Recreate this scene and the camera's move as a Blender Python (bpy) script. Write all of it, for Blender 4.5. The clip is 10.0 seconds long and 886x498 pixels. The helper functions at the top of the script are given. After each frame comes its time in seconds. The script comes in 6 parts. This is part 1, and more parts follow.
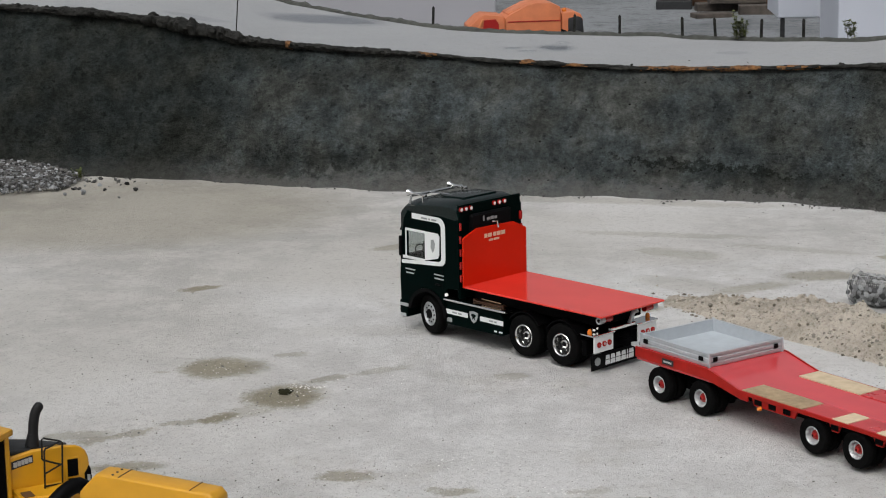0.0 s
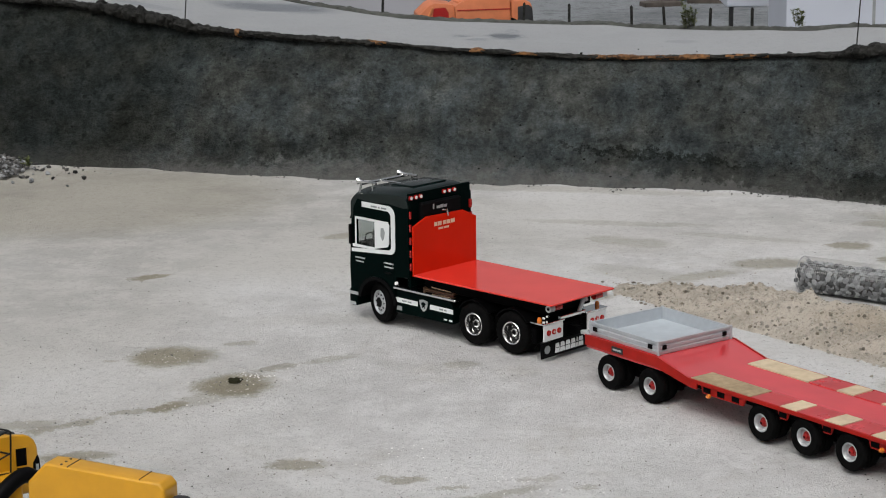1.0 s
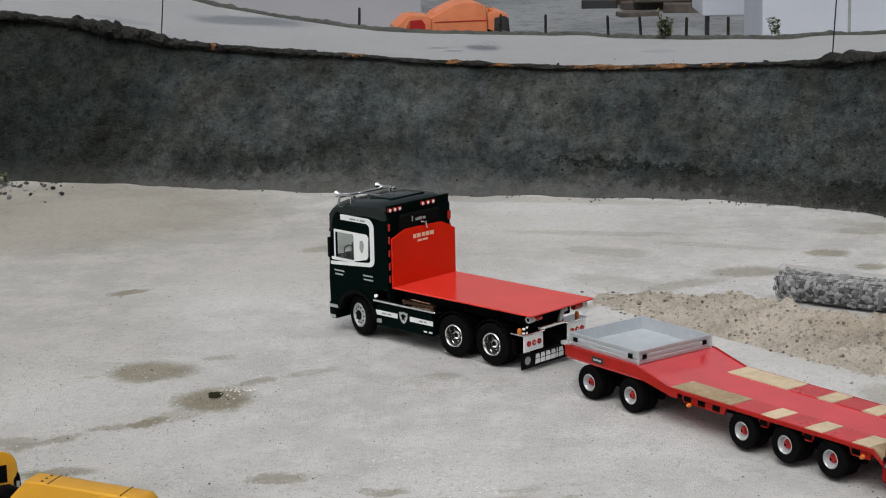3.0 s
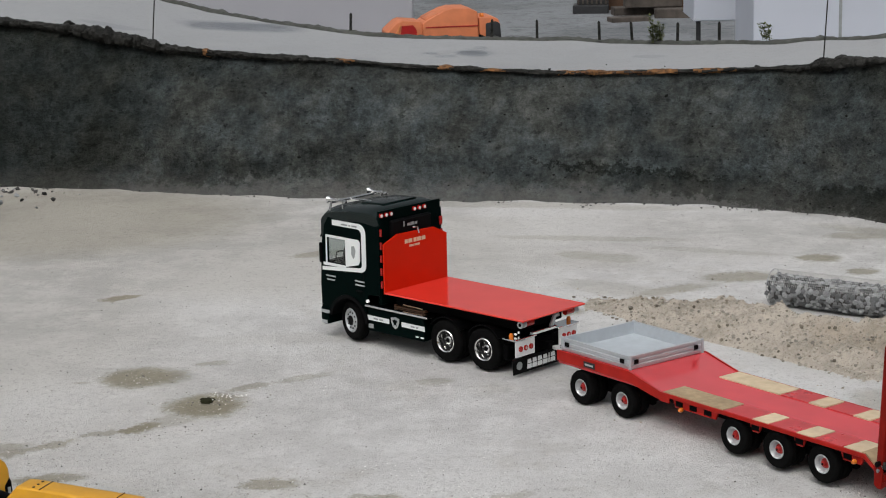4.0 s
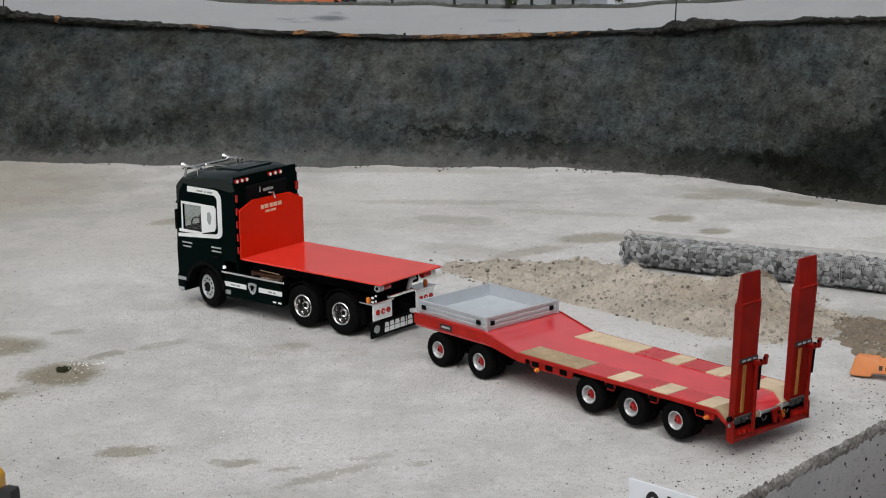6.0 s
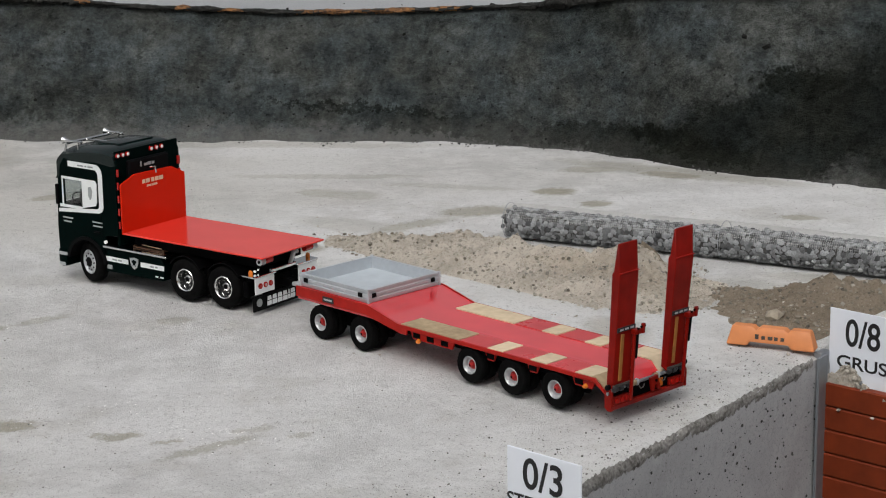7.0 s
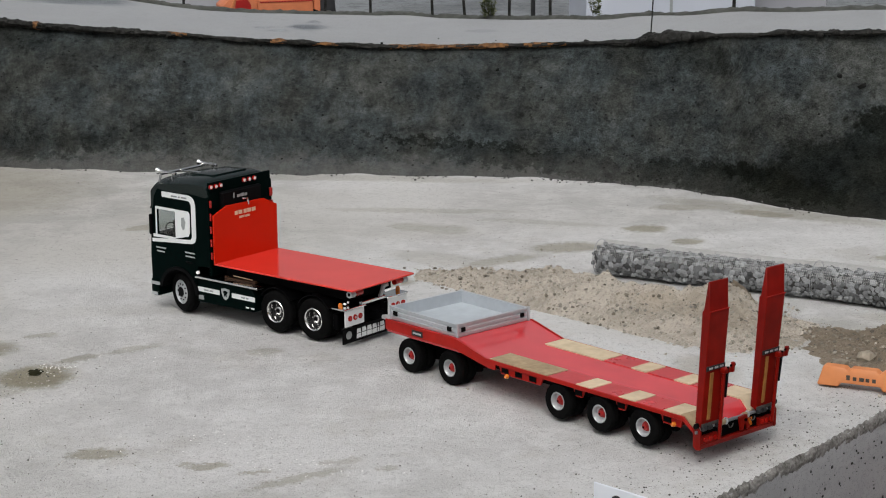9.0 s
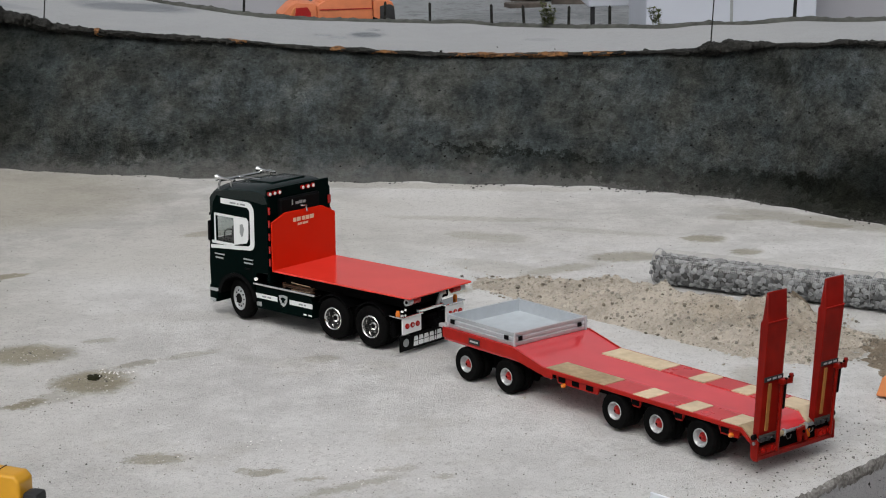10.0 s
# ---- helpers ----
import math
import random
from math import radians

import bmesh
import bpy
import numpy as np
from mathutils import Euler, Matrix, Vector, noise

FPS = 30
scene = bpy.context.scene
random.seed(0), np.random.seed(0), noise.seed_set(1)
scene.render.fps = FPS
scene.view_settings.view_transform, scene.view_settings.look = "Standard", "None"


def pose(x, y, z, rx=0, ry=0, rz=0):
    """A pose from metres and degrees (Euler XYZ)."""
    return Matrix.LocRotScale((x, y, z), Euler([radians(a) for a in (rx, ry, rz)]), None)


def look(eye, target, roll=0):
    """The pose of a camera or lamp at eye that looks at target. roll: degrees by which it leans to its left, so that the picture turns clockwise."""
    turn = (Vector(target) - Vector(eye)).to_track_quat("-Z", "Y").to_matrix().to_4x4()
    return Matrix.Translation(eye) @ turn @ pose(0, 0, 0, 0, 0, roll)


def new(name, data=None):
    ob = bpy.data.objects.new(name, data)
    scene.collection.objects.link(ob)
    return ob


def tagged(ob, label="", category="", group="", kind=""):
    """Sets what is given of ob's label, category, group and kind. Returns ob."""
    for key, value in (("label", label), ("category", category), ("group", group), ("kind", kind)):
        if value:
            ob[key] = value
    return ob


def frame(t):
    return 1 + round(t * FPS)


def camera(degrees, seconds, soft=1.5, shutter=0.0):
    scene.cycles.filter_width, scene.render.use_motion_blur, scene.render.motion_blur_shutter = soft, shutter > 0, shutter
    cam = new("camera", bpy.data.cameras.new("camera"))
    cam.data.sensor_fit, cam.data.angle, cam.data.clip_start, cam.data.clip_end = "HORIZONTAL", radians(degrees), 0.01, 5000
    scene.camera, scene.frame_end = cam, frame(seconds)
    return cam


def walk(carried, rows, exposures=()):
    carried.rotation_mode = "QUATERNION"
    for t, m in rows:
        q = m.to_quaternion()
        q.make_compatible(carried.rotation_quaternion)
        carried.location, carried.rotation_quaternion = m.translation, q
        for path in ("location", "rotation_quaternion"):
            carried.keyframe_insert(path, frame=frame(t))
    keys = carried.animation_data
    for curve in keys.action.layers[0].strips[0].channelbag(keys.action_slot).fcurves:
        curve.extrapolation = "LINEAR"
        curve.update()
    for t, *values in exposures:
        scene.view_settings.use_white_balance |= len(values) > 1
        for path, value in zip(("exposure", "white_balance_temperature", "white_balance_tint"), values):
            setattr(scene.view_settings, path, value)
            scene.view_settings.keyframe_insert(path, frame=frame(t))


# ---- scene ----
# ---- camera: a hand-held telephoto pan from one standpoint beside the raised deck ----
EYE_HEIGHT = 1.01


def aim(yaw, pitch, roll, sway=(0, 0, 0)):
    return pose(sway[0], sway[1], EYE_HEIGHT + sway[2], 90 + pitch, 0, yaw) @ pose(0, 0, 0, 0, 0, -roll)


cam = camera(24.572, 10.0, soft=1.1)
PATH = [
    (0, aim(2.222, -12.437, 1.009)),
    (0.5, aim(1.561, -12.431, 0.815)),
    (1, aim(0.780, -12.785, 0.744)),
    (1.5, aim(0.067, -12.999, 0.722)),
    (2, aim(-0.144, -12.942, 0.969)),
    (2.5, aim(0.260, -12.651, 1.249)),
    (4, aim(-0.071, -12.318, 1.265)),
    (4.5, aim(0.000, -12.226, 1.234)),
    (5, aim(-0.398, -12.401, 1.111)),
    (5.5, aim(-1.861, -12.751, 1.356)),
    (6, aim(-4.064, -13.336, 1.138, (0.0079, -0.0121, -0.0028))),
    (6.2, aim(-5.322, -13.536, 0.850, (0.0100, -0.0150, -0.0035))),
    (7.3, aim(-7.445, -14.063, 0.801, (0.0225, -0.0345, -0.0081))),
    (7.5, aim(-7.564, -13.737, 0.814, (0.0225, -0.0345, -0.0081))),
    (8, aim(-7.000, -13.335, 0.855, (0.0225, -0.0345, -0.0081))),
    (8.5, aim(-5.484, -13.061, 0.703, (0.0225, -0.0345, -0.0081))),
    (9, aim(-4.609, -12.992, 0.521, (0.0225, -0.0345, -0.0081))),
    (9.5, aim(-3.265, -12.641, 0.476, (0.0225, -0.0345, -0.0081))),
    (10, aim(-2.945, -12.747, 0.474, (0.0225, -0.0345, -0.0081))),
]
walk(cam, PATH, exposures=((0.0, -0.13),))

# ---- world and light: bright overcast sky ----
world = bpy.data.worlds.new("overcast")
scene.world = world
world.use_nodes = True
wn = world.node_tree.nodes
wl = world.node_tree.links
sky = wn.new("ShaderNodeTexSky")
sky.sky_type = "NISHITA"
sky.sun_disc = False
sky.sun_elevation = radians(52)
sky.sun_rotation = radians(200)
sky.air_density = 1.2
sky.dust_density = 5.0
grey = wn.new("ShaderNodeHueSaturation")
grey.inputs["Saturation"].default_value = 0.2
wl.new(sky.outputs[0], grey.inputs["Color"])
# an overcast sky is brighter overhead than near the horizon
where = wn.new("ShaderNodeTexCoord")
split = wn.new("ShaderNodeSeparateXYZ")
wl.new(where.outputs["Generated"], split.inputs[0])
rise = wn.new("ShaderNodeMapRange")
for key, val in (("From Min", 0.0), ("From Max", 1.0), ("To Min", 0.24), ("To Max", 1.90)):
    rise.inputs[key].default_value = val
wl.new(split.outputs["Z"], rise.inputs["Value"])
dome = wn.new("ShaderNodeVectorMath")
dome.operation = "SCALE"
wl.new(grey.outputs[0], dome.inputs[0])
wl.new(rise.outputs[0], dome.inputs["Scale"])
wl.new(dome.outputs[0], wn["Background"].inputs[0])
wn["Background"].inputs[1].default_value = 0.105

sun_data = bpy.data.lights.new("sun", "SUN")
sun_data.energy = 0.75
sun_data.angle = radians(40)
sun_data.color = (1.0, 0.995, 0.985)
sun = new("sun", sun_data)
sun.matrix_world = look((-1.5, -1.0, 7), (0, 3.8, 0))


# ---- materials ----
def mat(name, color, rough=0.5, metal=0.0, spec=0.5, coat=0.0, vary=0.15, scale=40.0, bump=0.0, bump_scale=None,
        color2=None, emit=0.0, scale2=None, random_tint=0.0):
    """A principled material with two scales of colour variation and fine relief."""
    m = bpy.data.materials.new(name)
    m.use_nodes = True
    n, l = m.node_tree.nodes, m.node_tree.links
    b = n["Principled BSDF"]
    b.inputs["Roughness"].default_value = rough
    b.inputs["Metallic"].default_value = metal
    b.inputs["Specular IOR Level"].default_value = spec
    b.inputs["Coat Weight"].default_value = coat
    b.inputs["Coat Roughness"].default_value = 0.08
    geo = n.new("ShaderNodeNewGeometry")
    tex = n.new("ShaderNodeTexCoord")
    fine = n.new("ShaderNodeTexNoise")
    fine.inputs["Scale"].default_value = scale
    fine.inputs["Detail"].default_value = 6
    broad = n.new("ShaderNodeTexNoise")
    broad.inputs["Scale"].default_value = scale2 or scale / 7
    broad.inputs["Detail"].default_value = 3
    l.new(tex.outputs["Object"], fine.inputs["Vector"])
    l.new(tex.outputs["Object"], broad.inputs["Vector"])
    add = n.new("ShaderNodeMath")
    add.operation = "ADD"
    l.new(fine.outputs["Fac"], add.inputs[0])
    l.new(broad.outputs["Fac"], add.inputs[1])
    rng = n.new("ShaderNodeMapRange")
    rng.inputs["From Min"].default_value = 0.7
    rng.inputs["From Max"].default_value = 1.3
    l.new(add.outputs[0], rng.inputs["Value"])
    mix = n.new("ShaderNodeMix")
    mix.data_type = "RGBA"
    c2 = color2 or tuple(c * (1 - vary * 2) for c in color)
    mix.inputs["A"].default_value = (*c2, 1)
    mix.inputs["B"].default_value = (*color, 1)
    l.new(rng.outputs[0], mix.inputs["Factor"])
    out = mix.outputs["Result"]
    if random_tint:
        info = n.new("ShaderNodeObjectInfo")
        hsv = n.new("ShaderNodeHueSaturation")
        r2 = n.new("ShaderNodeMapRange")
        r2.inputs["To Min"].default_value = 1 - random_tint
        r2.inputs["To Max"].default_value = 1 + random_tint
        tot = n.new("ShaderNodeMath")
        tot.operation = "ADD"
        l.new(info.outputs["Random"], tot.inputs[0])
        l.new(geo.outputs["Random Per Island"], tot.inputs[1])
        half = n.new("ShaderNodeMath")
        half.operation = "FRACT"
        l.new(tot.outputs[0], half.inputs[0])
        l.new(half.outputs[0], r2.inputs["Value"])
        l.new(r2.outputs[0], hsv.inputs["Value"])
        l.new(out, hsv.inputs["Color"])
        out = hsv.outputs[0]
    l.new(out, b.inputs["Base Color"])
    r3 = n.new("ShaderNodeMapRange")
    r3.inputs["To Min"].default_value = min(1, rough * 1.25)
    r3.inputs["To Max"].default_value = rough * 0.8
    l.new(fine.outputs["Fac"], r3.inputs["Value"])
    l.new(r3.outputs[0], b.inputs["Roughness"])
    if bump:
        bn = n.new("ShaderNodeBump")
        bn.inputs["Strength"].default_value = 0.8
        bn.inputs["Distance"].default_value = bump
        src = fine
        if bump_scale:
            src = n.new("ShaderNodeTexNoise")
            src.inputs["Scale"].default_value = bump_scale
            src.inputs["Detail"].default_value = 5
            l.new(tex.outputs["Object"], src.inputs["Vector"])
        l.new(src.outputs["Fac"], bn.inputs["Height"])
        l.new(bn.outputs[0], b.inputs["Normal"])
    if emit:
        b.inputs["Emission Color"].default_value = (*color, 1)
        b.inputs["Emission Strength"].default_value = emit
    return m


# damp and soiled patches on the deck: centre x, y, radii, slant in degrees, strength
# the broad faint ones mix browner ground with lens falloff put into the colour
DAMP_AND_FALLOFF = [(0.853, 4.455, 0.057, 0.045, 0, 0.85), (0.919, 4.315, 0.046, 0.036, 0, 0.8), (0.988, 4.685, 0.098, 0.048, -10, 0.6), (1.156, 4.585, 0.098, 0.039, -35, 0.8), (0.648, 4.293, 0.103, 0.053, 10, 0.7), (1.323, 4.103, 0.052, 0.030, -10, 0.7), (0.489, 4.18, 0.115, 0.042, 30, 0.6),
        (-0.302, 4.611, 0.069, 0.036, 25, 0.75), (-0.238, 4.645, 0.057, 0.027, 25, 0.6), (-0.133, 4.710, 0.057, 0.036, 10, 0.8), (0.325, 4.53, 0.081, 0.051, -30, 0.55), (0.40, 4.50, 0.069, 0.060, -20, 0.5), (0.24, 4.022, 0.057, 0.039, 0, 0.8),
        (0.775, 3.079, 0.06, 0.042, 45, 0.7), (0.73, 3.037, 0.03, 0.02, 0, 0.6), (-1.04, 5.04, 0.05, 0.03, 10, 0.6), (-1.26, 4.90, 0.05, 0.03, 0, 0.6), (0.71, 2.74, 0.56, 0.020, 46.3, 0.5), (-0.95, 3.2, 0.75, 1.3, 0, 0.16), (-0.553, 3.598, 0.090, 0.082, 0, 0.95), (-0.412, 3.403, 0.084, 0.077, 0, 1.0), (-0.519, 3.281, 0.050, 0.024, 35, 1.0), (-0.575, 3.255, 0.045, 0.022, 30, 0.65), (-0.645, 3.195, 0.055, 0.024, 30, 0.75), (-0.70, 3.165, 0.045, 0.026, 25, 0.75), (-0.476, 3.335, 0.035, 0.018, 45, 0.5), (-0.347, 3.506, 0.055, 0.022, 35, 0.65), (-0.255, 3.562, 0.065, 0.020, 28, 0.5), (-0.433, 3.683, 0.040, 0.020, 10, 0.55), (-0.663, 3.575, 0.02, 0.014, 0, 0.6), (-0.623, 3.023, 0.075, 0.035, 5, 0.8), (-0.271, 2.973, 0.055, 0.03, 5, 0.8), (-0.680, 4.222, 0.060, 0.024, 25, 1.0),
        (-0.100, 2.906, 0.042, 0.018, 4, 0.7), (-0.140, 2.922, 0.018, 0.012, 0, 0.6), (-0.738, 3.191, 0.07, 0.030, 15, 0.6), (0.171, 2.868, 0.022, 0.010, 0, 0.5),
        (0.61, 3.90, 0.34, 0.12, -36, 0.22), (0.35, 4.22, 0.14, 0.06, -36, 0.3), (0.785, 3.66, 0.25, 0.22, -40, 0.2), (1.03, 3.52, 0.15, 0.14, 0, 0.35), (1.22, 3.585, 0.16, 0.04, -30, 0.4), (-0.02, 3.52, 0.035, 0.03, 0, 0.5),
        (-0.47, 3.30, 0.08, 0.025, 40, 0.5), (0.50, 3.17, 0.04, 0.05, 0, 0.7),
        (-1.10, 5.03, 0.10, 0.07, 20, 0.6), (-1.05, 5.08, 0.75, 0.58, 0, 0.68), (0.15, 5.16, 0.6, 0.05, -12, 0.4), (1.16, 4.62, 0.36, 0.06, -38, 0.5), (-0.8, 5.43, 0.5, 0.06, -15, 0.45), (0.35, 4.72, 0.30, 0.035, -12, 0.45), (0.62, 4.55, 0.20, 0.03, -20, 0.4), (-0.2, 4.95, 0.55, 0.18, -8, 0.28),
        (0.30, 4.50, 0.25, 0.12, -10, 0.25), (0.75, 3.33, 0.06, 0.1, 0, 0.45),
        (0.03, 2.83, 0.10, 0.020, 33, 0.55), (0.10, 2.905, 0.03, 0.012, 20, 0.4), (-0.03, 2.865, 0.03, 0.008, 8, 0.6), (-0.5, 4.6, 0.9, 0.5, 0, 0.32), (0.3, 4.75, 0.9, 0.33, -10, 0.17), (-0.95, 3.9, 0.5, 0.6, 0, 0.3), (-0.30, 3.85, 0.3, 0.05, 0, 0.15)]


ROAD_DAMP = [(-0.606, 6.33, 0.20, 0.14, -12, 1.0), (0.109, 5.813, 0.055, 0.085, 0, 1.0), (-0.019, 5.781, 0.026, 0.020, 0, 0.9), (0.026, 5.729, 0.026, 0.018, 0, 0.9), (0.136, 5.967, 0.020, 0.03, 0, 0.8), (-0.95, 6.0, 0.10, 0.05, 0, 0.5), (0.6, 5.7, 0.05, 0.04, 0, 0.4)]
YARD_DAMP = [(1.2, 13.5, 0.9, 0.5, 0, 0.7), (0.6, 10.8, 0.7, 0.35, 0, 0.7), (1.6, 11.5, 0.6, 0.3, 0, 0.6), (1.9, 9.3, 0.5, 0.4, 0, 0.5)]
SOIL_DAMP = [(0.55, 4.05, 0.25, 0.06, -38, 0.5), (0.80, 3.62, 0.20, 0.06, -40, 0.4), (0.95, 3.70, 0.10, 0.05, 0, 0.4)]
# wet stains on the bank and painted shade, in x and z
# broad left and middle ones and the thin streak put shade into the colour
BANK_WET_AND_SHADE = [(0.90, 0.18, 0.45, 0.26, 0, 0.2), (0.62, 0.20, 0.30, 0.28, 0, 0.12), (0.80, 0.03, 0.42, 0.030, -4, 0.55), (-1.35, 0.22, 0.66, 0.44, 8, 0.70), (-1.0, 0.37, 0.50, 0.07, -8, 0.6), (-0.35, 0.12, 0.30, 0.07, 0, 0.2), (1.40, 0.09, 0.48, 0.12, 25, 0.88), (1.24, 0.045, 0.16, 0.040, -6, 1.0), (1.46, 0.21, 0.10, 0.04, 10, 0.95), (0.50, 0.075, 0.30, 0.010, -3, 0.8), (1.85, 0.15, 0.40, 0.30, 0, 0.8), (1.10, 0.31, 0.07, 0.04, 0, 0.6), (0.72, 0.04, 0.16, 0.02, 5, 0.5), (-0.55, 0.06, 0.3, 0.03, 8, 0.5), (0.13, 0.30, 0.08, 0.03, 0, 0.6),
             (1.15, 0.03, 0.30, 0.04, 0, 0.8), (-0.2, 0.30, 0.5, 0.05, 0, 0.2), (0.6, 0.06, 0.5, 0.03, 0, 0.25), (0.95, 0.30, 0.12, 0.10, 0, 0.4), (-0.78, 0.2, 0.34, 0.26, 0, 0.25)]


def patch_material(name, damp, pale, dark, speck, light_speck, patch_color, patch_rough, scales, flat=True, bump=0.004, warp_by=0.07, dust=0.0, fade=(1.2, 0.55), gain=1.0, mottle=0.0, cloudy=False):
    """A mineral surface of four grain sizes, with ragged patches of given shapes, damp spots and painted shade alike.
    """
    m = bpy.data.materials.new(name)
    m.use_nodes = True
    n, l = m.node_tree.nodes, m.node_tree.links
    b = n["Principled BSDF"]
    b.inputs["Specular IOR Level"].default_value = 0.2
    geo = n.new("ShaderNodeNewGeometry")
    place = geo.outputs["Position"]
    if not flat:
        # seen in x and z
        sp = n.new("ShaderNodeSeparateXYZ")
        cb = n.new("ShaderNodeCombineXYZ")
        l.new(place, sp.inputs[0])
        for i, k in (("X", "X"), ("Y", "Z"), ("Z", "Y")):
            l.new(sp.outputs[k], cb.inputs[i])
        place = cb.outputs[0]

    def noise_tex(scale, detail=5, rough=0.6):
        t = n.new("ShaderNodeTexNoise")
        t.inputs["Scale"].default_value = scale
        t.inputs["Detail"].default_value = detail
        t.inputs["Roughness"].default_value = rough
        l.new(place, t.inputs["Vector"])
        return t

    def math_node(op, a, c):
        k = n.new("ShaderNodeMath")
        k.operation = op
        for i, v in enumerate((a, c)):
            if isinstance(v, (int, float)):
                k.inputs[i].default_value = v
            else:
                l.new(v, k.inputs[i])
        return k.outputs[0]

    def crisp(v, a, c, lo=0.0, hi=1.0):
        return ranged(v, 0.5 + (a - 0.5) / gain, 0.5 + (c - 0.5) / gain, lo, hi)

    def ranged(v, a, c, lo=0.0, hi=1.0):
        k = n.new("ShaderNodeMapRange")
        k.interpolation_type = "SMOOTHSTEP"
        for key, val in (("From Min", a), ("From Max", c), ("To Min", lo), ("To Max", hi)):
            k.inputs[key].default_value = val
        l.new(v, k.inputs["Value"])
        return k.outputs[0]

    def blend(fac, a, c):
        k = n.new("ShaderNodeMix")
        k.data_type = "RGBA"
        l.new(fac, k.inputs["Factor"])
        for key, v in (("A", a), ("B", c)):
            if isinstance(v, tuple):
                k.inputs[key].default_value = (*v, 1)
            else:
                l.new(v, k.inputs[key])
        return k.outputs["Result"]

    def between(t):
        return tuple(p + (q - p) * t for p, q in zip(dark, pale))

    broad, mid, fine, grain = [noise_tex(s, d, r) for s, d, r in zip(scales, (4, 6, 7, 5), (0.5, 0.70, 0.75, 0.7))]
    base = blend(crisp(broad.outputs["Fac"], 0.36, 0.66), between(0.42), between(0.9))
    base = blend(crisp(mid.outputs["Fac"], 0.38, 0.68, 0.0, 0.8), base, pale)
    base = blend(crisp(fine.outputs["Fac"], 0.48, 0.72, 0.0, 0.6), base, dark)
    base = blend(ranged(grain.outputs["Fac"], 0.555, 0.69, 0.0, 0.70), base, speck)
    base = blend(ranged(grain.outputs["Fac"], 0.42, 0.28, 0.0, 0.8), base, light_speck)
    if cloudy:
        # clouded cement: soft blotches broken up by ever finer grain, between bluish and brownish grey
        def clouds(scale, detail, rough, a, c, lo, hi):
            k = n.new("ShaderNodeMapRange")
            for key, val in (("From Min", a), ("From Max", c), ("To Min", lo), ("To Max", hi)):
                k.inputs[key].default_value = val
            l.new(noise_tex(scale, detail, rough).outputs["Fac"], k.inputs["Value"])
            return k.outputs[0]
        base = blend(clouds(6.0, 12, 0.70, 0.29, 0.71, 0.0, 1.0), dark, pale)
        grit = math_node("MULTIPLY", clouds(22.0, 9, 0.70, 0.36, 0.64, 0.56, 1.44), clouds(110.0, 6, 0.75, 0.34, 0.66, 0.70, 1.30))
        grit = math_node("MULTIPLY", grit, ranged(noise_tex(42, 5, 0.6).outputs["Fac"], 0.57, 0.66, 1.0, 0.55))
        sc = n.new("ShaderNodeVectorMath")
        sc.operation = "SCALE"
        l.new(base, sc.inputs[0])
        l.new(grit, sc.inputs["Scale"])
        base = sc.outputs[0]
        hue = n.new("ShaderNodeMix")
        hue.data_type = "RGBA"
        hue.blend_type = "MULTIPLY"
        hue.inputs["Factor"].default_value = 1.0
        l.new(base, hue.inputs["A"])
        l.new(blend(clouds(7.0, 6, 0.6, 0.40, 0.60, 0.0, 1.0), (1.0, 1.0, 0.93), (0.91, 1.0, 1.03)), hue.inputs["B"])
        base = hue.outputs["Result"]
    warp = n.new("ShaderNodeVectorMath")
    warp.operation = "MULTIPLY_ADD"
    l.new(mid.outputs["Color"], warp.inputs[0])
    warp.inputs[1].default_value = (warp_by, warp_by, 0)
    l.new(place, warp.inputs[2])
    warp2 = n.new("ShaderNodeVectorMath")
    warp2.operation = "MULTIPLY_ADD"
    l.new(fine.outputs["Color"], warp2.inputs[0])
    warp2.inputs[1].default_value = (warp_by * 0.9, warp_by * 0.9, 0)
    l.new(warp.outputs[0], warp2.inputs[2])
    # real damp and painted shade share this one mask
    wet = None
    for x, y, rx, ry, slant, strength in damp or [(0, 90, 0.01, 0.01, 0, 0.01)]:
        mp = n.new("ShaderNodeMapping")
        mp.vector_type = "TEXTURE"
        mp.inputs["Location"].default_value = (x + warp_by * 0.95, y + warp_by * 0.95, 0)
        mp.inputs["Rotation"].default_value = (0, 0, radians(slant))
        mp.inputs["Scale"].default_value = (rx, ry, 1000)
        l.new(warp2.outputs[0], mp.inputs["Vector"])
        ln = n.new("ShaderNodeVectorMath")
        ln.operation = "LENGTH"
        l.new(mp.outputs[0], ln.inputs[0])
        v = ranged(ln.outputs["Value"], fade[0], fade[1], 0.0, strength)
        wet = v if wet is None else math_node("MAXIMUM", wet, v)
    if mottle:
        # faint silty blotches all over
        wet = math_node("MAXIMUM", wet, ranged(noise_tex(4.5, 8, 0.68).outputs["Fac"], 0.52, 0.68, 0.0, mottle))
    if dust:
        # pale dust thrown up on the lowest part
        up = n.new("ShaderNodeSeparateXYZ")
        l.new(warp2.outputs[0], up.inputs[0])
        base = blend(ranged(up.outputs["Y"], dust + warp_by * 0.95, warp_by * 0.95 - 0.01, 0.0, 0.55), base, (0.20, 0.195, 0.185))
    shade = n.new("ShaderNodeMix")
    shade.data_type = "RGBA"
    shade.blend_type = "MULTIPLY"
    l.new(wet, shade.inputs["Factor"])
    l.new(base, shade.inputs["A"])
    shade.inputs["B"].default_value = (*patch_color, 1)
    l.new(shade.outputs["Result"], b.inputs["Base Color"])
    l.new(ranged(wet, 0.0, 1.0, 0.93, patch_rough), b.inputs["Roughness"])
    bn = n.new("ShaderNodeBump")
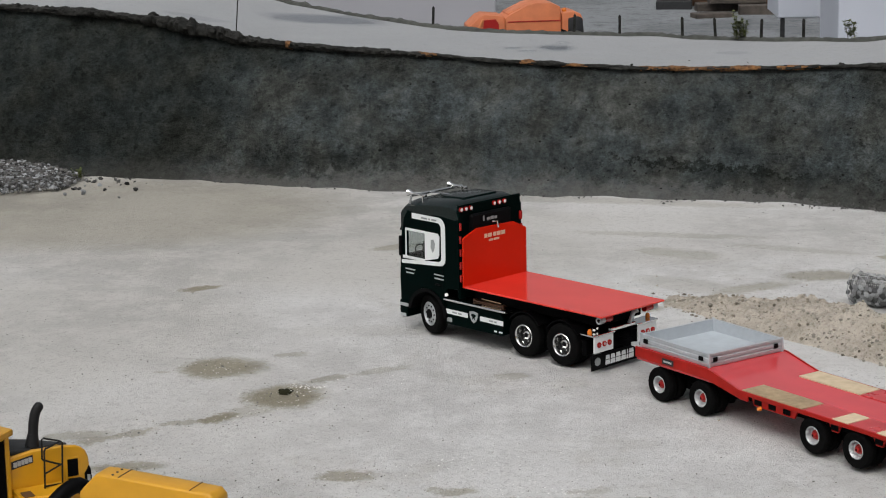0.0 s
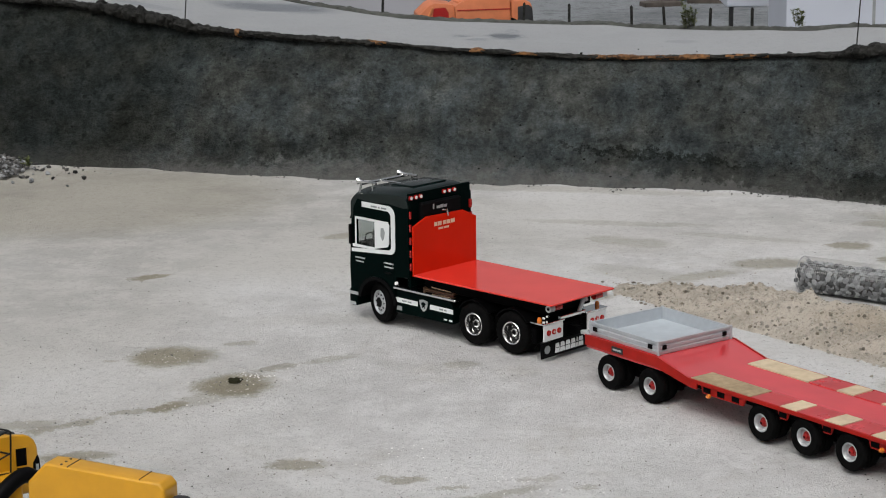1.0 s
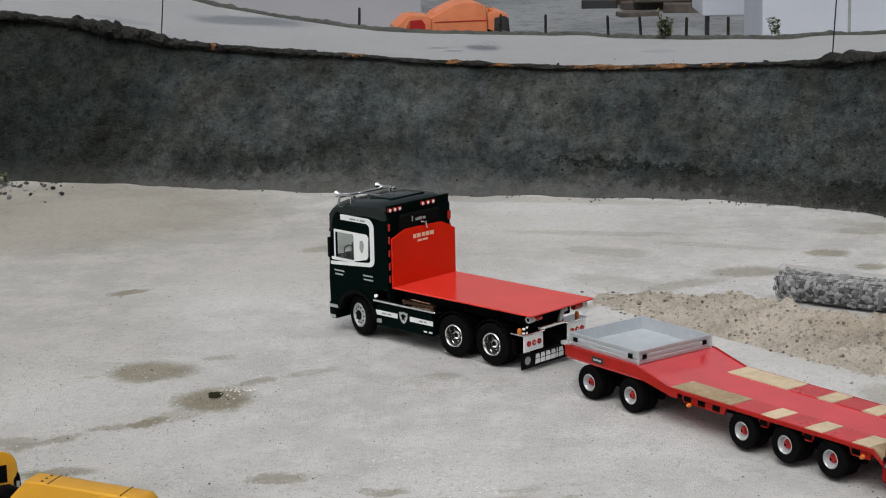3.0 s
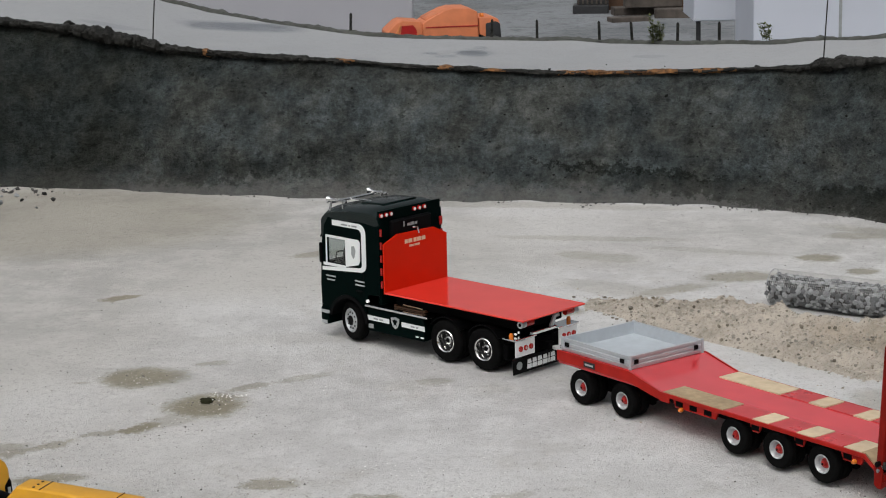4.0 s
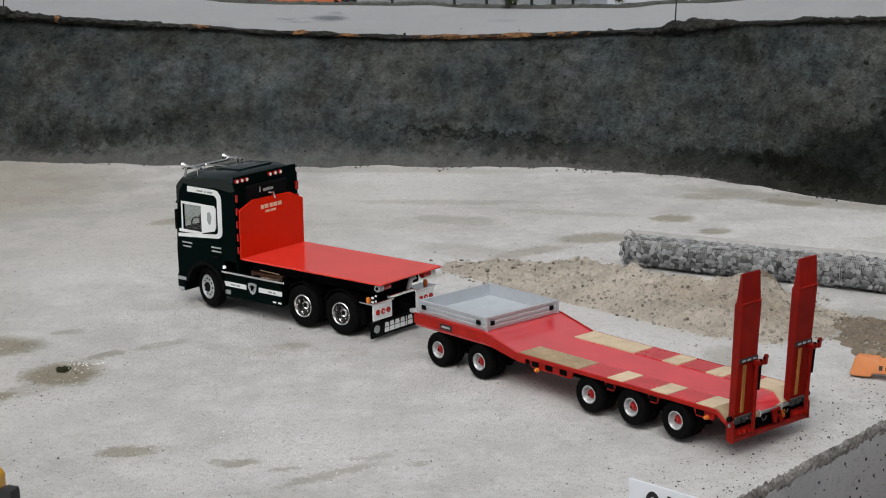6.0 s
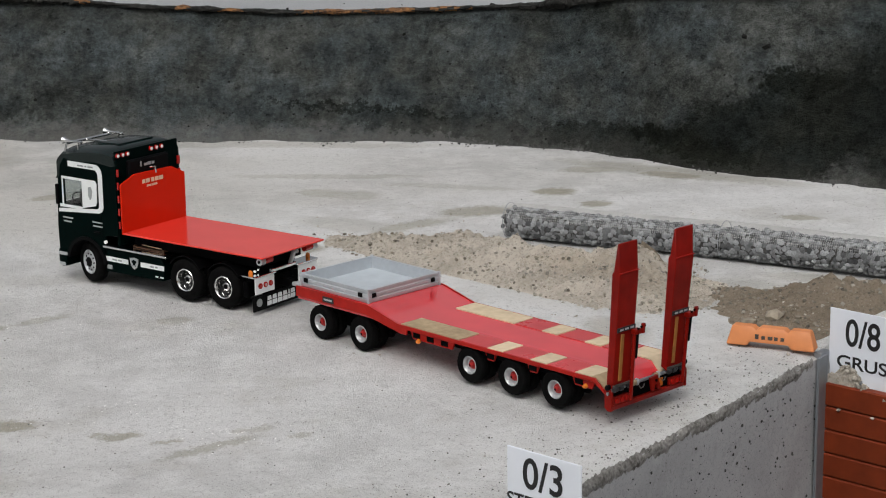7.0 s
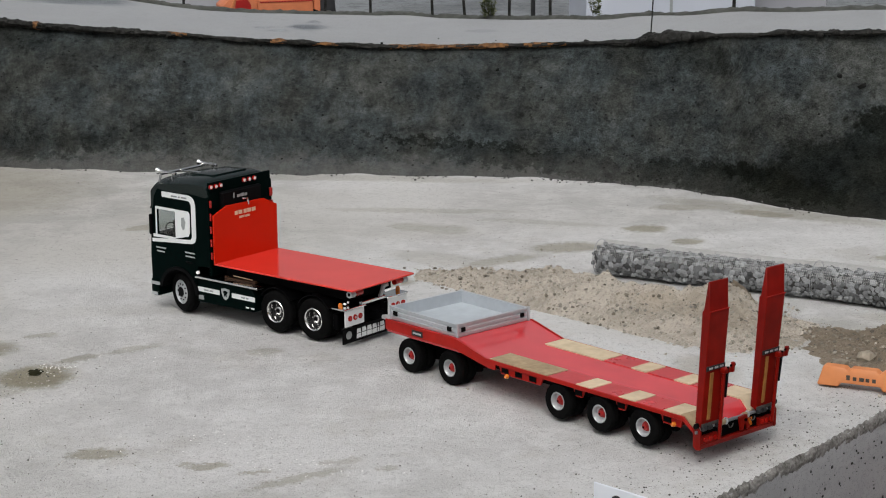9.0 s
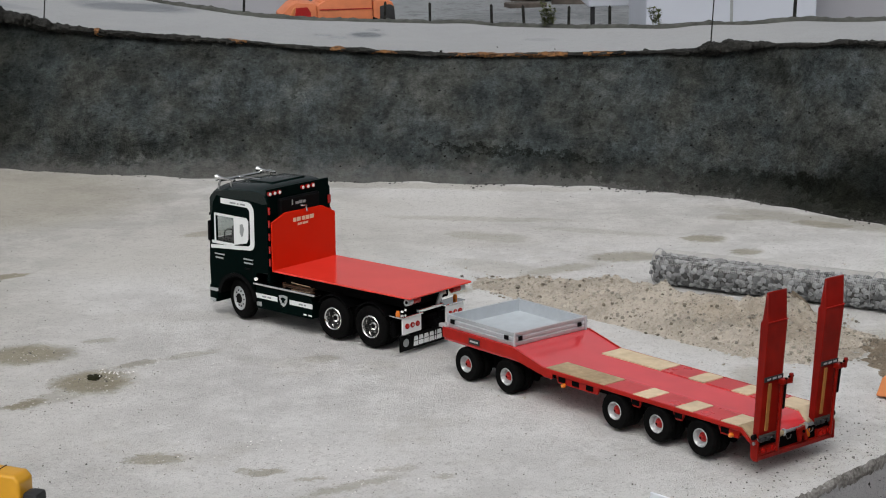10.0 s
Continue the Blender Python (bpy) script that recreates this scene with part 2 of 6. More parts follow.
    bn.inputs["Strength"].default_value = 0.8
    bn.inputs["Distance"].default_value = bump
    l.new(math_node("ADD", math_node("ADD", fine.outputs["Fac"], math_node("MULTIPLY", mid.outputs["Fac"], 1.2)), math_node("MULTIPLY", grain.outputs["Fac"], 0.5)), bn.inputs["Height"])
    l.new(bn.outputs[0], b.inputs["Normal"])
    return m


M_GROUND = patch_material("pale_concrete_dust", DAMP_AND_FALLOFF, (0.630, 0.626, 0.614), (0.375, 0.371, 0.360), (0.165, 0.160, 0.150), (0.70, 0.695, 0.685), (0.45, 0.412, 0.312), 0.6, (1.6, 10, 75, 300), gain=1.1, mottle=0.24)
M_BANK = patch_material("dark_sprayed_concrete", BANK_WET_AND_SHADE, (0.103, 0.1105, 0.1105), (0.047, 0.0497, 0.0488), (0.005, 0.005, 0.0045), (0.13, 0.135, 0.13), (0.15, 0.155, 0.125), 0.8, (4.0, 15, 60, 190), flat=False, bump=0.022, warp_by=0.10, dust=0.065, fade=(1.13, 0.70), cloudy=True)
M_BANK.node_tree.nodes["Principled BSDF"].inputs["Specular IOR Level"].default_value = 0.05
M_ROAD = patch_material("grey_upper_road", ROAD_DAMP, (0.315, 0.323, 0.33), (0.255, 0.262, 0.268), (0.21, 0.207, 0.205), (0.37, 0.37, 0.365), (0.50, 0.53, 0.57), 0.3, (1.0, 5, 40, 200), bump=0.002, warp_by=0.05)
M_LIP = mat("black_tarry_edge", (0.032, 0.032, 0.029), 0.9, scale=90, color2=(0.005, 0.005, 0.0045), spec=0.2, bump=0.006, bump_scale=70)
M_RUST = mat("rusty_orange_sand", (0.28, 0.125, 0.036), 0.9, scale=150, color2=(0.04, 0.02, 0.010), bump=0.003)
M_YARD = patch_material("wet_grey_yard", YARD_DAMP, (0.21, 0.222, 0.232), (0.075, 0.080, 0.085), (0.05, 0.05, 0.05), (0.26, 0.27, 0.28), (0.45, 0.47, 0.50), 0.35, (0.5, 1.6, 7, 30), bump=0.01, warp_by=0.5, gain=1.4)
M_KERB = mat("mossy_kerb", (0.070, 0.074, 0.064), 0.9, vary=0.3, scale=50, bump=0.006)
M_CONC = patch_material("cast_concrete", [], (0.40, 0.402, 0.405), (0.24, 0.241, 0.243), (0.10, 0.098, 0.094), (0.37, 0.367, 0.36), (1, 1, 1), 0.85, (3, 14, 90, 330), flat=False, bump=0.003)
M_MUD = mat("dark_green_mud", (0.030, 0.030, 0.014), 0.9, spec=0.1, vary=0.3, scale=90)
M_PORE = mat("grey_pore_shade", (0.055, 0.054, 0.052), 0.95, spec=0.1)
M_PITSHADE = mat("dark_pit_shade", (0.016, 0.016, 0.015), 0.95, spec=0.1)
M_SOIL = patch_material("pale_gravelly_soil", SOIL_DAMP, (0.62, 0.562, 0.480), (0.285, 0.250, 0.202), (0.09, 0.078, 0.060), (0.58, 0.56, 0.52), (0.62, 0.56, 0.47), 0.9, (6, 22, 90, 210), bump=0.014, warp_by=0.08, gain=1.25, mottle=0.5)
M_SOIL2 = patch_material("brown_damp_soil", [], (0.275, 0.226, 0.170), (0.135, 0.108, 0.078), (0.06, 0.045, 0.03), (0.40, 0.35, 0.28), (1, 1, 1), 0.9, (6, 22, 90, 210), bump=0.012, warp_by=0.08)
M_EDGE = mat("crumbling_mortar", (0.31, 0.300, 0.282), 0.95, scale=190, scale2=50, color2=(0.075, 0.070, 0.060), bump=0.006, bump_scale=160)
M_PEBBLE = mat("pale_pebble", (0.50, 0.48, 0.44), 0.85, vary=0.2, scale=90, random_tint=0.4)
M_DARKPEB = mat("dark_pebble", (0.15, 0.142, 0.128), 0.85, vary=0.2, scale=90, random_tint=0.5)
M_CHIP = mat("whitish_stone_chip", (0.84, 0.83, 0.80), 0.8, vary=0.1, scale=90, random_tint=0.12)
M_CLOD = mat("soil_clod", (0.25, 0.215, 0.165), 0.95, vary=0.25, scale=90, random_tint=0.45)
M_SOILSTONE = mat("dusty_soil_stone", (0.41, 0.375, 0.315), 0.9, vary=0.2, scale=90, random_tint=0.35)
M_GRAVEL = mat("dull_gravel", (0.090, 0.087, 0.083), 0.9, vary=0.25, scale=120, random_tint=0.85, bump=0.001)
M_STONE = mat("grey_granite_chip", (0.275, 0.284, 0.290), 0.75, vary=0.25, scale=120, random_tint=0.75, bump=0.001)
M_WIRE = mat("galvanised_wire", (0.56, 0.56, 0.54), 0.5, metal=0.2)
M_STEEL = mat("galvanised_steel", (0.33, 0.35, 0.37), 0.45, metal=0.7, vary=0.1)
M_PLANK = mat("red_stained_plank", (0.195, 0.031, 0.008), 0.55, spec=0.2, vary=0.2, scale=30, bump=0.001, random_tint=0.1)
M_SIGN = mat("white_plastic_board", (0.74, 0.77, 0.82), 0.35, vary=0.02)
M_INK = mat("black_ink", (0.012, 0.012, 0.013), 0.5)
M_ORANGE = mat("orange_plastic", (0.66, 0.235, 0.080), 0.5, vary=0.08, scale=60)
M_DULLORANGE = mat("dull_orange_paint", (0.66, 0.205, 0.085), 0.5, vary=0.12, scale=30)
M_BLACK = mat("black_plastic", (0.003, 0.003, 0.0034), 0.5, spec=0.06)
M_BLACKSATIN = mat("black_satin_paint", (0.010, 0.010, 0.011), 0.55, scale=80, spec=0.3)
M_CHASSIS = mat("satin_black_steel", (0.002, 0.002, 0.0023), 0.6, scale=60, spec=0.03)
# one dark green; the roof's copy carries sky reflection in a lighter colour
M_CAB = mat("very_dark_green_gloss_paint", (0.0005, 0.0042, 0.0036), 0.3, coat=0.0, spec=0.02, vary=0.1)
M_CABROOF = mat("sky_lit_dark_green_roof", (0.0010, 0.008, 0.007), 0.2, coat=0.2, spec=0.25, vary=0.1)
# same paint twice: bed colour lifted for sky sheen, upright board darkened for shade
M_BED = mat("sky_lit_orange_red_satin", (0.82, 0.046, 0.030), 0.16, vary=0.07, scale=16, spec=0.5, coat=0.5)
M_HEAD = mat("shaded_orange_red_board", (0.60, 0.018, 0.004), 0.14, vary=0.06, scale=12, spec=0.10)
# one red: sky sheen put into the deck's colour, shade into sides and ramps
M_RED = mat("sky_lit_crimson_paint", (0.70, 0.044, 0.052), 0.2, vary=0.10, scale=14, coat=1.0)
M_REDSIDE = mat("shaded_side_red_paint", (0.40, 0.011, 0.006), 0.42, vary=0.15, scale=60, spec=0.2)
M_RAMP = mat("shaded_ramp_red_paint", (0.235, 0.008, 0.0045), 0.30, vary=0.18, scale=50, spec=0.12)
M_REDPANEL = mat("duller_red_panel_paint", (0.60, 0.034, 0.038), 0.28, vary=0.10, scale=30, spec=0.5, coat=0.4)
M_HINGE = mat("dark_hinge_steel", (0.085, 0.078, 0.072), 0.5, metal=0.3, vary=0.3, scale=120)
M_WOOD = mat("raw_plywood", (0.66, 0.53, 0.36), 0.7, vary=0.12, scale=70, scale2=14, random_tint=0.08, bump=0.0005)
M_WOOD2 = mat("worn_plywood", (0.43, 0.32, 0.19), 0.7, vary=0.2, scale=90, scale2=20, bump=0.0005)
M_STRIP = mat("varnished_amber_wood", (0.36, 0.15, 0.035), 0.45, vary=0.2, scale=90)
M_ALU = mat("brushed_aluminium", (0.54, 0.57, 0.60), 0.42, metal=0.45, vary=0.06, scale=90)
M_ALUFLOOR = mat("pale_aluminium_floor", (0.51, 0.555, 0.59), 0.45, metal=0.2, vary=0.08, scale=40)
M_CHROME = mat("chrome", (0.78, 0.78, 0.77), 0.12, metal=1.0, vary=0.05)
M_WHITE = mat("white_paint", (0.76, 0.78, 0.78), 0.4, vary=0.03)
M_GREYINK = mat("grey_lettering", (0.32, 0.34, 0.34), 0.5)
M_GREYPALE = mat("pale_lettering", (0.45, 0.47, 0.47), 0.5)
M_CREAM = mat("cream_lettering", (0.80, 0.60, 0.40), 0.5)
M_RUBBER = mat("tyre_rubber", (0.005, 0.005, 0.005), 0.8, scale=120, vary=0.25, spec=0.05)
M_REDHUB = mat("red_hub_paint", (0.42, 0.012, 0.010), 0.4)
M_RIM = mat("pale_grey_rim", (0.52, 0.54, 0.55), 0.35, metal=0.3)
M_AMBER = mat("amber_lens", (0.75, 0.20, 0.02), 0.2, coat=0.5)
M_REDLENS = mat("red_lens", (0.42, 0.010, 0.007), 0.2, coat=0.3)
M_LAMP = mat("white_led", (0.9, 0.89, 0.87), 0.3, emit=0.35)
M_GLASS = bpy.data.materials.new("tinted_glass")
M_GLASS.use_nodes = True
_g = M_GLASS.node_tree.nodes["Principled BSDF"]
_g.inputs["Transmission Weight"].default_value = 1.0
_g.inputs["Roughness"].default_value = 0.03
_g.inputs["Base Color"].default_value = (0.75, 0.80, 0.80, 1)
M_INTERIOR = mat("grey_cab_lining", (0.045, 0.045, 0.05), 0.7)
M_YELLOW = mat("machine_yellow_paint", (0.66, 0.325, 0.011), 0.35, vary=0.08, scale=40, coat=0.3)
M_DARKGREY = mat("dark_grey_plastic", (0.028, 0.029, 0.031), 0.6, spec=0.3)
M_WALLGREY = mat("lilac_grey_panel", (0.36, 0.36, 0.39), 0.6, vary=0.04, scale=3)
M_CONTAINER = mat("white_panel", (0.53, 0.56, 0.63), 0.5, vary=0.03, scale=3)
M_TIMBER = mat("weathered_timber", (0.09, 0.074, 0.062), 0.8, vary=0.3, scale=20)
M_LEAF = mat("grass_leaf", (0.13, 0.155, 0.035), 0.6, vary=0.3)
M_BRASS = mat("wood_brown_frame", (0.10, 0.05, 0.025), 0.5)
M_PINK = mat("pale_pink_lens", (0.62, 0.42, 0.40), 0.25, coat=0.4)


# ---- mesh helpers ----
def finish(bm, smooth=None):
    bmesh.ops.recalc_face_normals(bm, faces=bm.faces[:])
    if smooth is not None:
        for f in bm.faces:
            f.smooth = True
        for e in bm.edges:
            if len(e.link_faces) == 2 and e.calc_face_angle(0) > radians(smooth):
                e.smooth = False
    return bm


def mesh_of(name, bm, material):
    me = bpy.data.meshes.new(name)
    bm.to_mesh(me)
    bm.free()
    me.materials.append(material)
    return me


def part(name, bm, material, parent, label="", smooth=35):
    """Links a bmesh as one mesh object under a thing or a part."""
    finish(bm, smooth)
    ob = new(name, mesh_of(name, bm, material))
    ob.parent = parent
    return tagged(ob, label)


def thing(name, m, label, category, group="", kind=""):
    ob = new(name)
    ob.empty_display_size = 0.05
    ob.matrix_world = m
    return tagged(ob, label, category, group, kind)


def solid(name, bm, material, label, category="", group="", kind="", smooth=35):
    """A top-level thing or piece of the setting of one mesh."""
    finish(bm, smooth)
    return tagged(new(name, mesh_of(name, bm, material)), label, category, group, kind)


def bevel_new(bm, verts, width, segments=2):
    if width > 0:
        vs = set(verts)
        edges = [e for e in bm.edges if e.verts[0] in vs and e.verts[1] in vs and (len(e.link_faces) != 2 or e.calc_face_angle(0) > 0.4)]
        bmesh.ops.bevel(bm, geom=edges, offset=width, segments=segments, profile=0.6, affect="EDGES", clamp_overlap=True)


def box(x0, x1, y0, y1, z0, z1, bev=0.0, bm=None, m=None, segments=1):
    bm = bm or bmesh.new()
    v = bmesh.ops.create_cube(bm, size=1.0)["verts"]
    for q in v:
        q.co = ((x0 + x1) / 2 + q.co.x * (x1 - x0), (y0 + y1) / 2 + q.co.y * (y1 - y0), (z0 + z1) / 2 + q.co.z * (z1 - z0))
        if m:
            q.co = m @ q.co
    bevel_new(bm, v, bev, segments)
    return bm


def prism(poly, axis, a0, a1, bev=0.0, bm=None, m=None, segments=1):
    """A polygon of 2D points pushed along an axis. x: (y, z), y: (x, z), z: (x, y)."""
    bm = bm or bmesh.new()

    def at(p, a):
        c = Vector({"x": (a, p[0], p[1]), "y": (p[0], a, p[1]), "z": (p[0], p[1], a)}[axis])
        return m @ c if m else c
    lo = [bm.verts.new(at(p, a0)) for p in poly]
    hi = [bm.verts.new(at(p, a1)) for p in poly]
    bm.faces.new(lo)
    bm.faces.new(hi)
    k = len(poly)
    for i in range(k):
        bm.faces.new((lo[i], lo[(i + 1) % k], hi[(i + 1) % k], hi[i]))
    bmesh.ops.recalc_face_normals(bm, faces=bm.faces[:])
    bevel_new(bm, lo + hi, bev, segments)
    return bm


def lathe(profile, n=32, m=None, bm=None, tread=0.0):
    """Revolves (radius, offset along +y) about the y axis; open ends with radius 0 are closed by their ring."""
    bm = bm or bmesh.new()
    rings = []
    for r, a in profile:
        ring = []
        for i in range(n):
            t = 2 * math.pi * i / n
            rr = r
            if tread and r > tread and i % 2:
                rr = r - 0.0009
            c = Vector((rr * math.cos(t), a, rr * math.sin(t)))
            ring.append(bm.verts.new(m @ c if m else c))
        rings.append(ring)
    for a, c in zip(rings, rings[1:]):
        for i in range(n):
            bm.faces.new((a[i], a[(i + 1) % n], c[(i + 1) % n], c[i]))
    for end in (rings[0], rings[-1]):
        bm.faces.new(end)
    return bm


def rod(a, c, r, n=8, bm=None, r2=None):
    """A round bar from a to c."""
    bm = bm or bmesh.new()
    a, c = Vector(a), Vector(c)
    d = c - a
    q = d.to_track_quat("Z", "Y").to_matrix()
    rings = []
    for p, rr in ((a, r), (c, r if r2 is None else r2)):
        rings.append([bm.verts.new(p + q @ Vector((rr * math.cos(2 * math.pi * i / n), rr * math.sin(2 * math.pi * i / n), 0))) for i in range(n)])
    for i in range(n):
        bm.faces.new((rings[0][i], rings[0][(i + 1) % n], rings[1][(i + 1) % n], rings[1][i]))
    bm.faces.new(rings[0])
    bm.faces.new(rings[1])
    return bm


def pipe(points, r, n=8, bm=None):
    """A bent round bar through the points, one closed skin."""
    bm = bm or bmesh.new()
    pts = [Vector(p) for p in points]
    rings, side = [], None
    for i, p in enumerate(pts):
        d = (pts[min(i + 1, len(pts) - 1)] - pts[max(i - 1, 0)]).normalized()
        if side is None:
            side = d.orthogonal().normalized()
        side = (side - d * side.dot(d)).normalized()
        up = d.cross(side)
        rings.append([bm.verts.new(p + side * (math.cos(2 * math.pi * k / n) * r) + up * (math.sin(2 * math.pi * k / n) * r)) for k in range(n)])
    for p, q in zip(rings, rings[1:]):
        for k in range(n):
            bm.faces.new((p[k], p[(k + 1) % n], q[(k + 1) % n], q[k]))
    bm.faces.new(rings[0][::-1])
    bm.faces.new(rings[-1])
    return bm


def disc(c, r, depth, axis="x", n=16, bm=None):
    d = {"x": Vector((depth, 0, 0)), "y": Vector((0, depth, 0)), "z": Vector((0, 0, depth))}[axis]
    return rod(Vector(c), Vector(c) + d, r, n, bm)


def rock_mesh(seed, flat=0.7, jag=0.2, fine=1):
    """A small broken stone of unit size."""
    rnd = random.Random(seed)
    bm = bmesh.new()
    bmesh.ops.create_icosphere(bm, subdivisions=fine, radius=0.5)
    for v in bm.verts:
        v.co *= rnd.uniform(0.97 - jag, 0.97 + jag * 0.9)
        v.co.z *= flat
    return bm


def scatter(name, places, material, label, parent=None, kind="stuff", category="", seed=1, rough=0.3, fine=1):
    """Many small stones joined in one mesh: places are (x, y, z, size)."""
    rnd = random.Random(seed)
    shapes = []
    for s in range(6):
        bm = rock_mesh(seed * 17 + s, 0.7, rough, fine)
        bm.verts.ensure_lookup_table()
        shapes.append(([v.co.copy() for v in bm.verts], [[v.index for v in f.verts] for f in bm.faces]))
        bm.free()
    vs, fs = [], []
    for x, y, z, size in places:
        co, faces = shapes[rnd.randrange(6)]
        r = Euler((rnd.uniform(-0.5, 0.5), rnd.uniform(-0.5, 0.5), rnd.uniform(0, 6.3))).to_matrix()
        k = len(vs)
        for c in co:
            q = r @ c * size
            vs.append((x + q.x, y + q.y, z + q.z))
        fs.extend([[i + k for i in f] for f in faces])
    me = bpy.data.meshes.new(name)
    me.from_pydata(vs, [], fs)
    me.materials.append(material)
    ob = new(name, me)
    if parent:
        ob.parent = parent
    return tagged(ob, label, category, "", kind)


def curve_at(table, x):
    """Smooth interpolation in a short table of (x, value)."""
    if x <= table[0][0]:
        return table[0][1]
    for (a, va), (c, vc) in zip(table, table[1:]):
        if x <= c:
            t = (x - a) / (c - a)
            t = t * t * (3 - 2 * t) * 0.5 + t * 0.5
            return va + (vc - va) * t
    return table[-1][1]


def fractal(x, y, z=0.0, octaves=4):
    return noise.fractal((x, y, z), 1.0, 2.0, octaves)
# ---- the setting: raised model-arena deck, bank, upper road, yard ----
EDGE_X, EDGE_Y, EDGE_SLOPE = 0.607, 2.65, 0.956     # the deck's near edge, seen from above
FOOT = [(-3.2, 5.04), (-2.2, 5.49), (-1.6, 5.64), (-1.2, 5.59), (-0.95, 5.53), (-0.5, 5.38), (0.0, 5.26), (0.32, 5.19), (0.6, 5.14), (0.75, 5.09), (1.0, 4.935), (1.1, 4.85), (1.22, 4.66), (1.41, 4.51), (1.67, 4.33), (2.4, 3.95)]
RIM_Z = [(-3.2, 0.50), (-1.48, 0.450), (-1.25, 0.436), (-1.05, 0.418), (-0.87, 0.385), (-0.74, 0.362), (-0.58, 0.352), (-0.43, 0.342), (-0.27, 0.336), (0.0, 0.319), (0.19, 0.312), (0.33, 0.307), (0.46, 0.308), (0.62, 0.311), (0.78, 0.319), (0.90, 0.331), (1.1, 0.363), (1.26, 0.394), (1.45, 0.408), (2.4, 0.46)]
KERB_Y = [(-3.2, 8.8), (-1.5, 7.4), (-0.8, 6.8), (-0.49, 6.45), (-0.2, 6.19), (0.14, 6.18), (0.4, 6.18), (0.54, 6.06), (0.78, 5.90), (1.0, 5.66), (1.23, 5.38), (1.42, 5.21), (2.4, 4.8)]
BANK_RUN = 0.2


def edge_x(y):
    return EDGE_X + (y - EDGE_Y) * EDGE_SLOPE


FAR_LEFT = [-30, -22, -16, -12, -9, -7, -5.5, -4.3, -3.6]
FAR_RIGHT = [2.8, 3.6, 5.0, 7.0, 10.0, 14.0]


def along(n):
    """Stations across the place: fine in the middle, coarse far out."""
    return FAR_LEFT + [-3.2 + i / (n - 1) * 5.6 for i in range(n)] + FAR_RIGHT


def grid_sheet(rows):
    """A sheet from rows of points."""
    bm = bmesh.new()
    vs = [[bm.verts.new(p) for p in r] for r in rows]
    for a, c in zip(vs, vs[1:]):
        for i in range(len(a) - 1):
            bm.faces.new((a[i], a[i + 1], c[i + 1], c[i]))
    return bm


def deck_z(x, y):
    return 0.004 * fractal(x * 2.2, y * 2.2) - 0.003


